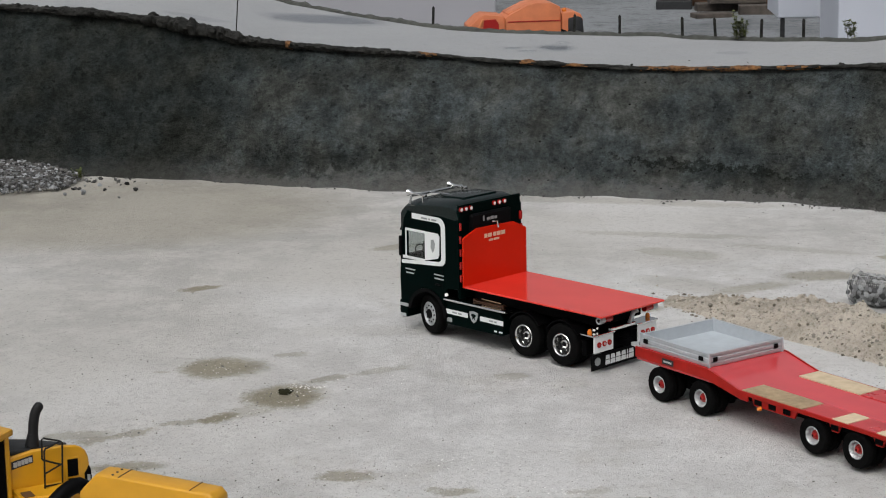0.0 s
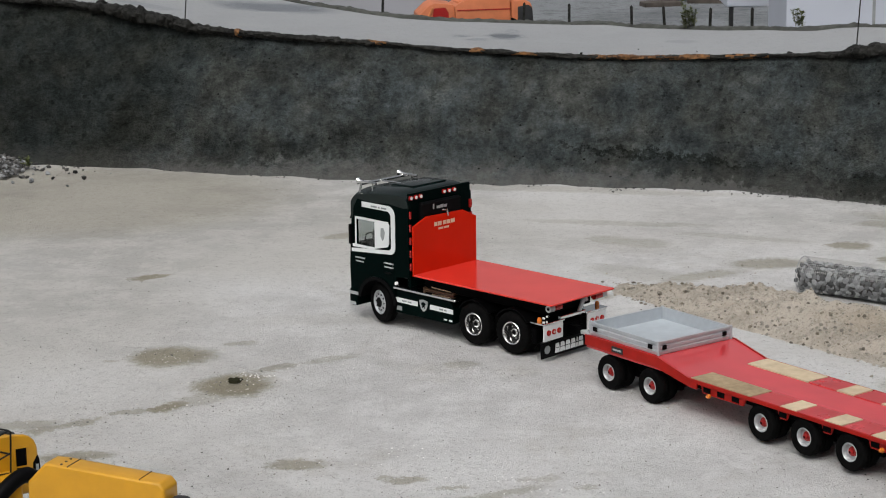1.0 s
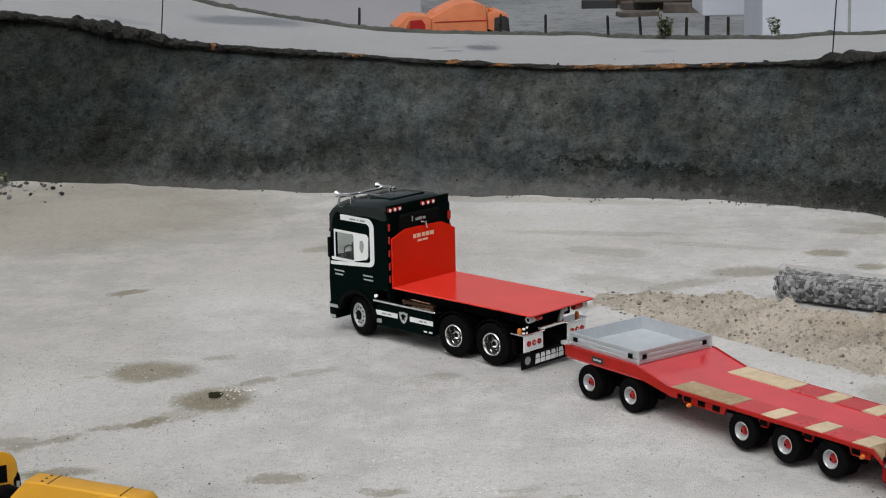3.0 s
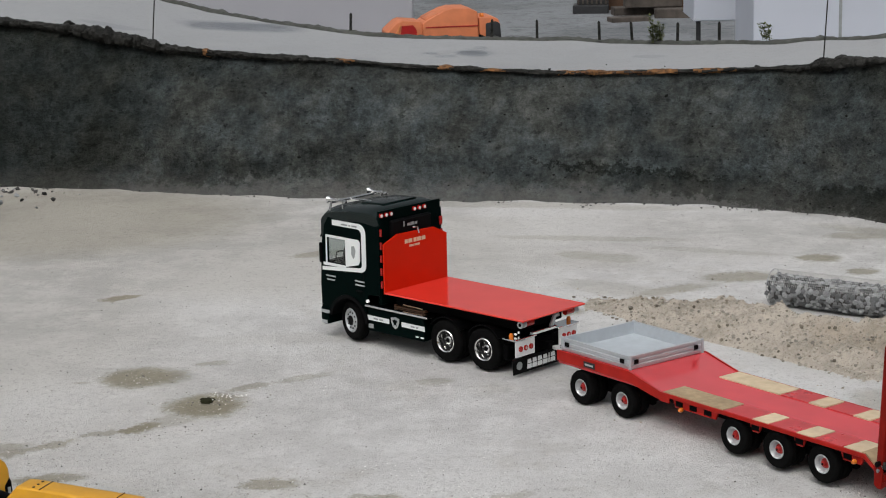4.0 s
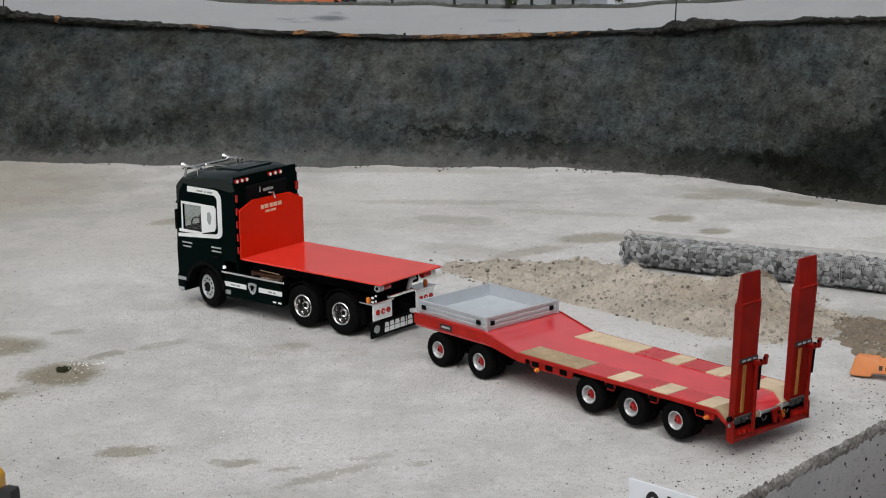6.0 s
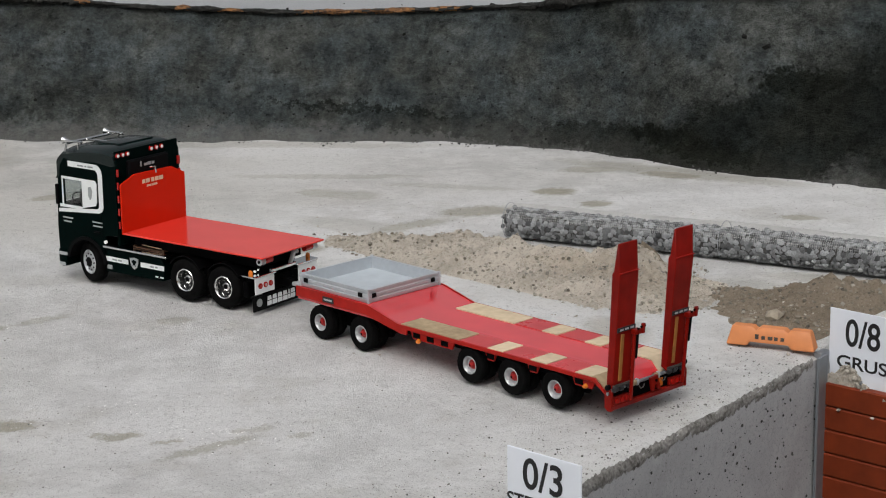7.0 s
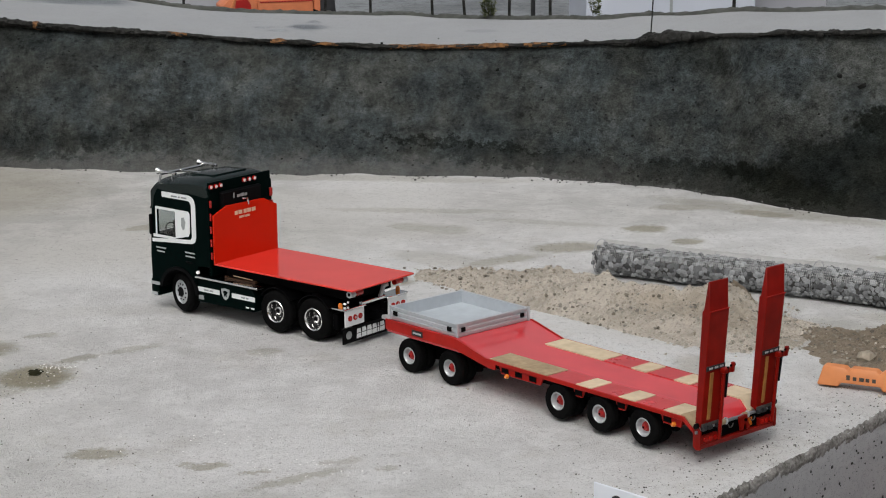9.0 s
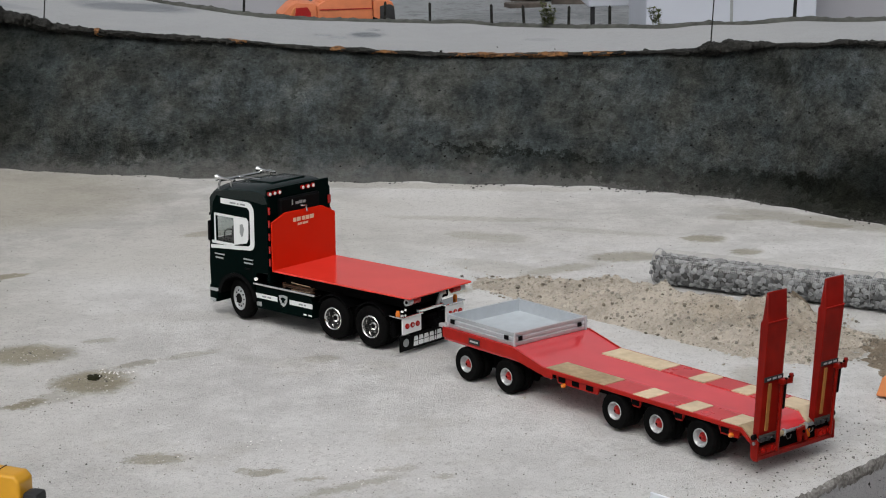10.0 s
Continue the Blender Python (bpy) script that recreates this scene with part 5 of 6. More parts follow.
        for x0, x1, z0 in ((0.030, 0.060, 0.122), (0.034, 0.058, 0.1145), (-0.052, -0.026, 0.122), (-0.052, -0.027, 0.1145)):
            part("lettering_bar", box(x0, x1, yc, yd, z0 + 0.0004, z0 + 0.003), M_GREYPALE, t)
        seam = bmesh.new()
        box(-0.0500, -0.0492, yc, yd, 0.095, 0.146, 0, seam)
        part("door_seam", seam, M_BLACK, t)
        part("door_handle", box(-0.046, -0.030, yc, yd + (0.003 if s > 0 else 0), 0.104, 0.107, 0.0008), M_BLACK, t)
    # bumper, step and arch
    part("bumper", prism([(0.056, 0.026), (0.072, 0.024), (0.080, 0.034), (0.080, 0.058), (0.074, 0.062), (0.054, 0.062)], "y", -W2 - 0.001, W2 + 0.001, 0.003, segments=2), M_CAB, t)
    for s in (1, -1):
        part("bumper_trim", box(0.052, 0.0785, s * (W2 + 0.0018) - 0.0006, s * (W2 + 0.0018) + 0.0006, 0.048, 0.054), M_RIM, t)
        part("bumper_foot", box(0.060, 0.0770, s * (W2 + 0.0018) - 0.0006, s * (W2 + 0.0018) + 0.0006, 0.027, 0.033), M_RIM, t)
        part("wheel_arch", prism(arc_band(-0.006, 0.0395, 0.046, 0.053, 8, 176), "y", s * 0.064 - 0.0245, s * 0.064 + 0.0245), M_BLACK, t)
        part("headlamp", box(0.070, 0.0795, s * 0.066 - 0.016, s * 0.066 + 0.016, 0.068, 0.084, 0.003, segments=2), M_CHROME, t)
    # roof bar and air horns
    bar = part("roof_bar", pipe([Vector(p) for p in ((0.046, -0.060, 0.256), (0.044, -0.056, 0.268), (0.044, 0.080, 0.268), (0.046, 0.083, 0.252))], 0.0028, 10), M_CHROME, t, "chrome roof bar")
    for y in (0.078, -0.032):
        horn = part("air_horn", lathe([(0.007, 0.0), (0.0062, -0.002), (0.0036, -0.007), (0.0024, -0.016), (0.0020, -0.045), (0.0030, -0.047), (0.0030, -0.054), (0.001, -0.055)], 16, m=Matrix.Translation((0.055, y, 0.2725)) @ Matrix.Rotation(radians(-90), 4, "Z")), M_CHROME, t, "chrome air horn")
        part("stay", rod((0.012, y, 0.258), (0.012, y, 0.272), 0.0012), M_CHROME, horn)
    part("long_bar", rod((-0.02, 0.03, 0.270), (0.044, 0.03, 0.268), 0.0014), M_CHROME, t)
    # lamps on the cab's back
    for y in (0.080, 0.067, 0.054, -0.009, -0.023, -0.037):
        lamp = part("marker_lamp", disc((-0.0884, y, 0.2575), 0.0044, -0.003, "x", 14), M_REDLENS, t, "round marker lamp")
        part("lens", disc((-0.0915, y, 0.2575), 0.0031, -0.0008, "x", 10), M_WHITE, lamp)
    for s in (1, -1):
        strip = bmesh.new()
        for k in range(5):
            z = 0.118 + k * 0.025
            box(-0.0925, -0.0885, s * (W2 - 0.003) - 0.0015, s * (W2 - 0.003) + 0.0015, z, z + 0.014, 0.0004, strip)
        part("red_strip", strip, M_REDLENS, t, "dashes of red light strip")
    part("red_lamp", box(-0.0925, -0.0885, -0.084, -0.078, 0.215, 0.232, 0.0008), M_REDLENS, t)
    # things between the cab and the headboard
    bm = box(-0.1025, -0.090, -0.050, 0.058, 0.12, 0.245, 0.003)
    part("air_deflector", bm, M_BLACK, t, "black box behind the cab")
    bm = bmesh.new()
    for i, (w, hgt) in enumerate(((0.003, 0.010), (0.009, 0.005), (0.008, 0.006), (0.007, 0.005))):
        y = 0.030 - i * 0.010
        box(-0.1048, -0.1042, y - w, y, 0.230, 0.230 + hgt, 0, bm)
    part("back_lettering", bm, M_GREYINK, t)
    part("air_line", pipe([Vector(p) for p in ((-0.104, 0.004, 0.225), (-0.112, 0.000, 0.226), (-0.112, -0.003, 0.214))], 0.002), M_CHROME, t)
    part("exhaust_stack", rod((-0.098, -0.066, 0.06), (-0.098, -0.066, 0.19), 0.008, 14), M_BLACK, t)
    # chassis
    for s in (1, -1):
        part("frame_rail", box(-0.425, 0.06, s * 0.028 - 0.004, s * 0.028 + 0.004, 0.050, 0.082, 0.001), M_CHASSIS, t)
    part("subframe", box(-0.42, -0.108, -0.060, 0.060, 0.083, 0.1025, 0.002), M_CHASSIS, t)
    part("gearbox", box(-0.20, -0.02, -0.022, 0.022, 0.03, 0.07, 0.004), M_CHASSIS, t)
    for x in (0.0, -0.2513, -0.3465):
        part("axle", rod((x, -0.062, 0.0415), (x, 0.062, 0.0415), 0.006, 10), M_CHASSIS, t)
        if x < -0.1:
            # added black blocks, unseen, that keep light from under the bed
            for s in (1, -1):
                part("leaf_spring", box(x - 0.043, x + 0.043, s * 0.036 - 0.005, s * 0.036 + 0.005, 0.030, 0.058, 0.004), M_CHASSIS, t)
            part("differential", lathe([(0.004, -0.016), (0.014, -0.010), (0.016, 0.0), (0.014, 0.010), (0.004, 0.016)], 14, m=Matrix.Translation((x, 0, 0.0415))), M_CHASSIS, t)
    for s in (1, -1):
        wheel(t, -0.004, s * 0.0655, 0.0395, 0.0395, 0.024, "front", turn=-15, flip=s < 0)
        for x in (-0.2513, -0.3465):
            wheel(t, x, s * 0.0665, 0.0395, 0.0395, 0.0215, "rear", dual=True, flip=s < 0)
        for cx in (-0.2513, -0.3465):
            part("mudguard", prism(arc_band(cx, 0.0395, 0.0445, 0.0462, 35, 145, 8), "y", s * 0.056 - 0.026, s * 0.056 + 0.020), M_BLACK, t, "black rear mudguard")
        # side skirt
        a, c = (0.060, 0.083) if s > 0 else (-0.083, -0.060)
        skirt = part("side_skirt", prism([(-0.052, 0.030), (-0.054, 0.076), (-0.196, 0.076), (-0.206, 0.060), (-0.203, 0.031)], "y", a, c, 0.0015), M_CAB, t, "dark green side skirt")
        yo0, yo1 = (0.0833, 0.0843) if s > 0 else (-0.0843, -0.0833)
        part("chrome_step", box(-0.214, -0.050, min(s * 0.066, s * 0.087), max(s * 0.066, s * 0.087), 0.0763, 0.0805, 0.001), M_CHROME, skirt, "bright metal step along the skirt")
        for x0, x1 in ((-0.113, -0.055), (-0.206, -0.146)):
            st = part("white_panel", box(x0, x1, yo0, yo1, 0.0515, 0.0605), M_WHITE, skirt, "white nameplate")
            yy0, yy1 = (yo1 + 0.0001, yo1 + 0.0004) if s > 0 else (yo0 - 0.0004, yo0 - 0.0001)
            part("plate_bars", bars(bmesh.new(), x0 + 0.016, (0.010, 0.012) if x0 > -0.15 else (0.006, 0.010), 0.003, yy0, yy1, 0.0545, 0.0575), M_GREYINK, skirt)
        shield = prism([(-0.129 + px, 0.056 + pz) for px, pz in ((-0.011, 0.009), (0, 0.011), (0.011, 0.009), (0.010, 0.0), (0.006, -0.008), (0, -0.012), (-0.006, -0.008), (-0.010, 0.0))], "y", yo0, yo1, 0.0)
        part("shield_badge", shield, M_RIM, skirt, "grey shield badge")
        yy0, yy1 = (yo1 + 0.0001, yo1 + 0.0005) if s > 0 else (yo0 - 0.0005, yo0 - 0.0001)
        part("shield_mark", prism([(-0.129 + px, 0.056 + pz) for px, pz in ((-0.007, 0.004), (0, 0.007), (0.007, 0.004), (0.003, -0.001), (0.004, -0.006), (0, -0.003), (-0.004, -0.006), (-0.003, -0.001))], "y", yy0, yy1), M_CAB, skirt)
        bm = bars(bmesh.new(), -0.204, (0.009, 0.008), 0.005, yo0, yo1 - 0.0004, 0.0365, 0.0395)
        part("skirt_bars", bm, M_WHITE, skirt)
        part("fuel_vent", box(-0.070, -0.057, yo0, yo1, 0.036, 0.044), M_GREYINK, skirt)
    part("tool_tray", prism([(-0.19, 0.081), (-0.19, 0.0855), (-0.186, 0.0855), (-0.186, 0.083), (-0.114, 0.083), (-0.114, 0.0855), (-0.110, 0.0855), (-0.110, 0.081)], "y", 0.040, 0.066, 0), M_BRASS, t, "brown wooden tray on the frame")
    part("tray_rim", pipe([Vector(p) for p in ((-0.18, 0.062, 0.0862), (-0.13, 0.062, 0.0875), (-0.13, 0.045, 0.0875))], 0.0009, 6), M_CREAM, t)
    part("green_tank", lathe([(0.004, -0.012), (0.013, -0.010), (0.013, 0.010), (0.004, 0.012)], 14, m=Matrix.Translation((-0.078, 0.055, 0.087))), M_CAB, t)
    part("work_light", disc((-0.058, 0.0835, 0.088), 0.0032, 0.004, "y", 12), M_LAMP, t, "lit white work lamp")
    # bed and headboard
    bed = part("flat_bed", box(-0.4528, -0.1065, -0.0865, 0.0865, 0.1086, 0.1120, 0.0006), M_BED, t, "bare orange-red steel bed plate")
    hb = [(0.0865, 0.1086), (0.0865, 0.2045), (0.050, 0.2185), (-0.050, 0.2170), (-0.0865, 0.2000), (-0.0865, 0.1086)]
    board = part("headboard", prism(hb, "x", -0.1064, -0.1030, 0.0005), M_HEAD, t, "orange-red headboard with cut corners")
    bm = bmesh.new()
    for y0, w in ((0.030, 0.008), (0.020, 0.010), (0.006, 0.008), (-0.004, 0.010), (-0.016, 0.010)):
        box(-0.1071, -0.1066, y0 - w, y0, 0.197, 0.2045, 0, bm)
    for y0, w in ((0.018, 0.012), (0.004, 0.014)):
        box(-0.1071, -0.1066, y0 - w, y0, 0.189, 0.193, 0, bm)
    part("board_lettering", bm, M_CREAM, board, "two cream lines of writing drawn as bars")
    for x in (-0.15, -0.22, -0.29, -0.36, -0.43):
        part("bed_bearer", box(x - 0.003, x + 0.003, -0.080, 0.080, 0.103, 0.1084), M_CHASSIS, t)
    # rear end
    part("rear_crossbar", box(-0.430, -0.422, -0.034, 0.034, 0.071, 0.077, 0.001), M_CHROME, t, "bright rear cross bar")
    for s in (1, -1):
        wing = part("rear_wing", prism([(s * 0.030, 0.070), (s * 0.088, 0.070), (s * 0.090, 0.0735), (s * 0.030, 0.0735)], "x", -0.436, -0.404, 0.0008), M_CHROME, t, "bright metal plate over the tail lamps")
        plate = part("lamp_plate", box(-0.4345, -0.4315, min(s * 0.034, s * 0.086), max(s * 0.034, s * 0.086), 0.040, 0.0698, 0.0008), M_WHITE, t, "white tail lamp panel")
        for k in range(3):
            ring = part("tail_lamp", disc((-0.4346, s * (0.046 + k * 0.014), 0.055), 0.0052, -0.0018, "x", 14), M_REDLENS, plate, "small round tail lamp")
            part("lens", disc((-0.4366, s * (0.046 + k * 0.014), 0.055), 0.0026, -0.0006, "x", 10), M_PINK if k == 1 else M_REDHUB, ring)
        beacon = part("beacon", lathe([(0.0042, 0.0), (0.0042, 0.005), (0.003, 0.008), (0.001, 0.009)], 12, m=Matrix.Translation((-0.418, s * 0.080, 0.0737)) @ Matrix.Rotation(radians(90), 4, "X")), M_AMBER, t, "amber lamp")
        if s > 0:
            bm = bmesh.new()
            disc((-0.414, s * 0.066, 0.0775), 0.0019, -0.004, "x", 10, bm)
            disc((-0.414, s * 0.056, 0.0785), 0.0019, -0.004, "x", 10, bm)
            part("rear_light", bm, M_LAMP, t, "lit white reversing lamps")
            part("lamp_stalk", rod((-0.418, s * 0.056, 0.0736), (-0.418, s * 0.056, 0.08), 0.0012), M_CHASSIS, t)
        pod = part("bed_lamp", rod((-0.438, s * 0.078, 0.1005), (-0.438, s * 0.046, 0.1005), 0.0062, 14), M_REDLENS, t, "red tube lamp under the bed's end")
        part("end_cap", rod((-0.438, s * 0.0785, 0.1005), (-0.438, s * 0.0665, 0.1005), 0.0066, 14), M_RIM, pod)
        part("cap_hole", rod((-0.438, s * 0.0786, 0.1005), (-0.438, s * 0.0792, 0.1005), 0.0032, 12), M_BLACK, pod)
    flap = part("rear_flap", prism([(-0.0835, 0.0055), (0.0835, 0.0055), (0.0845, 0.034), (-0.0845, 0.034)], "x", -0.426, -0.4235, 0.0006), M_BLACK, t, "black rubber rear flap")
    bm = bmesh.new()
    y = 0.047
    for w in (0.0120, 0.0125, 0.0130, 0.0125, 0.0045, 0.0130):
        prism([(y, 0.0110), (y - 0.0008, 0.0192), (y - w, 0.0192), (y - w, 0.0110)], "x", -0.4270, -0.4262, 0, bm)
        prism([(y - 0.0010, 0.0207), (y - 0.0018, 0.0285), (y - w * 0.86, 0.0285), (y - w, 0.0207)], "x", -0.4270, -0.4262, 0, bm)
        y -= w + 0.0020
    part("maker_mark", bm, M_WHITE, flap, "pale maker's mark drawn as blocks")
    for s in (1, -1):
        part("round_badge", disc((-0.4262, s * 0.068, 0.021), 0.0075, -0.0008, "x", 14), M_GREYINK, flap)
    part("tow_hitch", box(-0.445, -0.420, -0.008, 0.008, 0.040, 0.055, 0.002), M_CHASSIS, t)
    part("rear_beam", box(-0.4225, -0.414, -0.062, 0.062, 0.036, 0.060, 0.001), M_CHASSIS, t)
    part("crane_arm", pipe([Vector(p) for p in ((-0.424, -0.022, 0.075), (-0.430, -0.026, 0.096), (-0.437, -0.030, 0.100))], 0.004, 10), M_RIM, t)
    for s in (1, -1):
        part("side_bracket", box(-0.41, -0.398, s * 0.068 - 0.012, s * 0.068 + 0.012, 0.03, 0.06, 0.002), M_CHASSIS, t)
    # the cab is squeezed in front and drawn out at the back to fit the camera's view
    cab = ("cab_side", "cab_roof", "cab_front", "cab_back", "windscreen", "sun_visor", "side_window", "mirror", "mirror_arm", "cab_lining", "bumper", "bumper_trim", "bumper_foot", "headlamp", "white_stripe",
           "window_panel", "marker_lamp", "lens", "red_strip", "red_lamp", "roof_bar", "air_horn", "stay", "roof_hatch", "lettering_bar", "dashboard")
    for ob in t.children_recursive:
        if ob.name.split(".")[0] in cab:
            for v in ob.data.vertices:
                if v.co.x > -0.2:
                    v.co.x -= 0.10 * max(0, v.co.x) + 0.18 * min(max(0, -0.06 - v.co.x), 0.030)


build_lorry()


# ---- the model low-loader trailer ----
def build_trailer():
    t = thing("low_loader_trailer", pose(0.366, 3.323, 0.0, 0, 0, 127.1), "red low-loader trailer with raised ramps and plywood inlays", "trailer")
    D = 0.066                                          # deck height
    H = 0.092                                          # half width
    NECK = 0.085
    side = [(0.158, NECK - 0.022), (0.158, NECK), (-0.022, NECK), (-0.098, D), (-0.535, D), (-0.562, D - 0.016), (-0.562, D - 0.022), (-0.53, D - 0.006), (-0.110, D - 0.006), (-0.020, NECK - 0.022), (0.10, NECK - 0.022)]
    part("deck", prism(side, "y", -H + 0.003, H - 0.003, 0.0006), M_RED, t, "crimson painted deck and gooseneck")
    for s in (1, -1):
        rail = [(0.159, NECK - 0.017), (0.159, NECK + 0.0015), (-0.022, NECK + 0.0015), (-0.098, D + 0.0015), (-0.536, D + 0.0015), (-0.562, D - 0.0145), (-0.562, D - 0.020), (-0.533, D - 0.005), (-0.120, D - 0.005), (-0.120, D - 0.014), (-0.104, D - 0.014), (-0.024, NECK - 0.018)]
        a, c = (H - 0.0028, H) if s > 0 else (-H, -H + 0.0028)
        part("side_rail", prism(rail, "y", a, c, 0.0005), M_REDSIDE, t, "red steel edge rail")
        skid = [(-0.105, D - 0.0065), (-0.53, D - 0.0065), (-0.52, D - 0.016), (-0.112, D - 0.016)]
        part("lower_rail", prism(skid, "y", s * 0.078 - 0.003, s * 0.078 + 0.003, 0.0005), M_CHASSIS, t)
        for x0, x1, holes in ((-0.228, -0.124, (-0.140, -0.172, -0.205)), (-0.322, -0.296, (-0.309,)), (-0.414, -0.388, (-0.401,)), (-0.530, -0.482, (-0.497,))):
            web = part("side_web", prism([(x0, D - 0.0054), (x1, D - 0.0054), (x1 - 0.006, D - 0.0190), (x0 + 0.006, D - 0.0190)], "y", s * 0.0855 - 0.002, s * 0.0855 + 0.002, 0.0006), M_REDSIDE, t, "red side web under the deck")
            # black plates on the web, painted in place of its shaded openings
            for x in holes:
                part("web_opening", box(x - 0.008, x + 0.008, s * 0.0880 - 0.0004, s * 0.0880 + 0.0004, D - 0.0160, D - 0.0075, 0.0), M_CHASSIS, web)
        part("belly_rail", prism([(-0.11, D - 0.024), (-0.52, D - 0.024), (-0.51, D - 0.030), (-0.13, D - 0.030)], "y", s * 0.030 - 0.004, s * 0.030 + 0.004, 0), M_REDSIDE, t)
        part("side_marker", lathe([(0.0040, 0), (0.0040, 0.003), (0.0025, 0.006), (0.0008, 0.0065)], 10, m=Matrix.Translation((-0.150, s * H, D - 0.018)) @ (Matrix.Rotation(math.pi, 4, "Z") if s < 0 else Matrix())), M_AMBER, t, "amber side marker")
        part("side_marker", lathe([(0.0040, 0), (0.0040, 0.003), (0.0025, 0.006), (0.0008, 0.0065)], 10, m=Matrix.Translation((-0.515, s * H, D - 0.014)) @ (Matrix.Rotation(math.pi, 4, "Z") if s < 0 else Matrix())), M_AMBER, t, "amber side marker")
        plate = part("maker_plate", box(0.060, 0.088, s * (H + 0.0006) - 0.0004, s * (H + 0.0006) + 0.0004, NECK - 0.014, NECK - 0.004), M_DARKGREY, t, "small dark plate with writing as bars")
        part("plate_bar", box(0.064, 0.084, s * (H + 0.0014) - 0.0003, s * (H + 0.0014) + 0.0003, NECK - 0.0105, NECK - 0.0075), M_RIM, plate)
    # plywood inlays
    rnd = random.Random(2)
    for y0, y1, spans in ((0.040, 0.0885, ((-0.238, -0.103), (-0.336, -0.303), (-0.430, -0.395), (-0.524, -0.489))), (-0.0885, -0.042, ((-0.238, -0.101), (-0.334, -0.300), (-0.427, -0.393), (-0.5245, -0.480)))):
        for i, (x0, x1) in enumerate(spans):
            part("plywood_inlay", box(x0, x1, y0, y1, D - 0.001, D + 0.0022, 0.0003), M_WOOD2 if (i == 0 and y0 > 0) else M_WOOD, t, "worn plywood inlay" if (i == 0 and y0 > 0) else "pale plywood inlay")
        for x0, x1 in ((-0.301, -0.240), (-0.393, -0.338), (-0.487, -0.432)):
            part("deck_panel", box(x0, x1, y0, y1, D - 0.001, D + 0.0016, 0.0003), M_REDPANEL, t, "duller red deck panel")
    for s in (1, -1):
        part("tail_inlay", prism([(-0.5255, D - 0.001), (-0.5255, D + 0.0022), (-0.5360, D + 0.0022), (-0.5615, D - 0.0125), (-0.5615, D - 0.0155), (-0.536, D - 0.001)], "y", s * 0.0645 - 0.0235, s * 0.0645 + 0.0235), M_WOOD2 if s > 0 else M_WOOD, t, "plywood on the sloping tail")
    # dropside tray
    tray = part("dropside_tray", box(-0.015, 0.150, -0.0800, 0.0800, NECK + 0.0006, NECK + 0.0022), M_ALUFLOOR, t, "open aluminium dropside tray")
    z0, z1 = NECK + 0.0006, 0.1085

    def ribbed(length):
        k = z1 - z0
        return [(0.0, z0), (0.0035, z0), (0.0042, z0 + k * 0.05), (0.0042, z0 + k * 0.28), (0.0026, z0 + k * 0.33), (0.0026, z0 + k * 0.40), (0.0042, z0 + k * 0.45), (0.0042, z0 + k * 0.62), (0.0026, z0 + k * 0.67), (0.0026, z0 + k * 0.80), (0.0046, z0 + k * 0.85), (0.0046, z1), (0.0, z1)]
    for s in (1, -1):
        prof = [(s * (0.0800 + a), z) for a, z in ribbed(0)]
        part("dropside", prism(prof, "x", -0.018, 0.153), M_ALU, tray, "ribbed aluminium side")
        for xx in (-0.005, 0.135):
            part("latch", box(xx, xx + 0.010, s * 0.0848 - 0.0014, s * 0.0848 + 0.0014, 0.094, 0.1015, 0.0005), M_BLACK, tray, "black latch")
    for x, sg in ((0.1500, 1), (-0.0150, -1)):
        prof = [(x + sg * a, z) for a, z in ribbed(0)]
        part("endboard", prism(prof, "y", -0.0800, 0.0800), M_ALU, tray, "ribbed aluminium end board")
        for yy in (-0.072, 0.066):
            part("latch", box(x + sg * 0.0046 - 0.0012, x + sg * 0.0046 + 0.0012, yy, yy + 0.009, 0.094, 0.1015, 0.0005), M_BLACK, tray, "black latch")
    for x in (-0.0185, 0.1535):
        for y in (-0.083, 0.083):
            part("corner_post", box(x - 0.0022, x + 0.0022, y - 0.0022, y + 0.0022, z0 - 0.0004, z1 + 0.0015, 0.0005), M_ALU, tray)
    # running gear
    r = 0.0301
    part("turntable", lathe([(0.045, -0.004), (0.045, 0.004)], 24, m=Matrix.Translation((0.049, 0, NECK - 0.030)) @ Matrix.Rotation(radians(90), 4, "X")), M_CHASSIS, t)
    part("dolly_frame", box(-0.035, 0.135, -0.050, 0.050, 0.032, 0.052, 0.003), M_CHASSIS, t)
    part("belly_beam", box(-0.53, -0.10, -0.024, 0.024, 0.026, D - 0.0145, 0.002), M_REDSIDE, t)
    for x in (0.1009, -0.0033, -0.2621, -0.3543, -0.4474):
        part("axle", rod((x, -0.070, r), (x, 0.070, r), 0.0045, 10), M_CHASSIS, t)
        # black blocks added below the deck, not seen, to deepen the shade there
        part("axle_casing", box(x - 0.010, x + 0.010, -0.048, 0.048, 0.016, 0.040, 0.004), M_CHASSIS, t, "added black block that shades the gap under the deck")
        for s in (1, -1):
            part("suspension_arm", box(x - 0.036, x + 0.004, s * 0.046 - 0.006, s * 0.046 + 0.006, 0.022, 0.052, 0.003), M_CHASSIS, t)
            wheel(t, x, s * 0.0795, r, r, 0.0185, "trailer", dual=True, flip=s < 0)
    for s in (1, -1):
        part("drawbar", rod((0.125, s * 0.034, 0.045), (0.276, -0.0115 + s * 0.003, 0.047), 0.0036, 8), M_RIM, t, "steel drawbar arm")
    part("tow_eye", disc((0.282, -0.012, 0.0445), 0.007, 0.005, "z", 14), M_RIM, t)
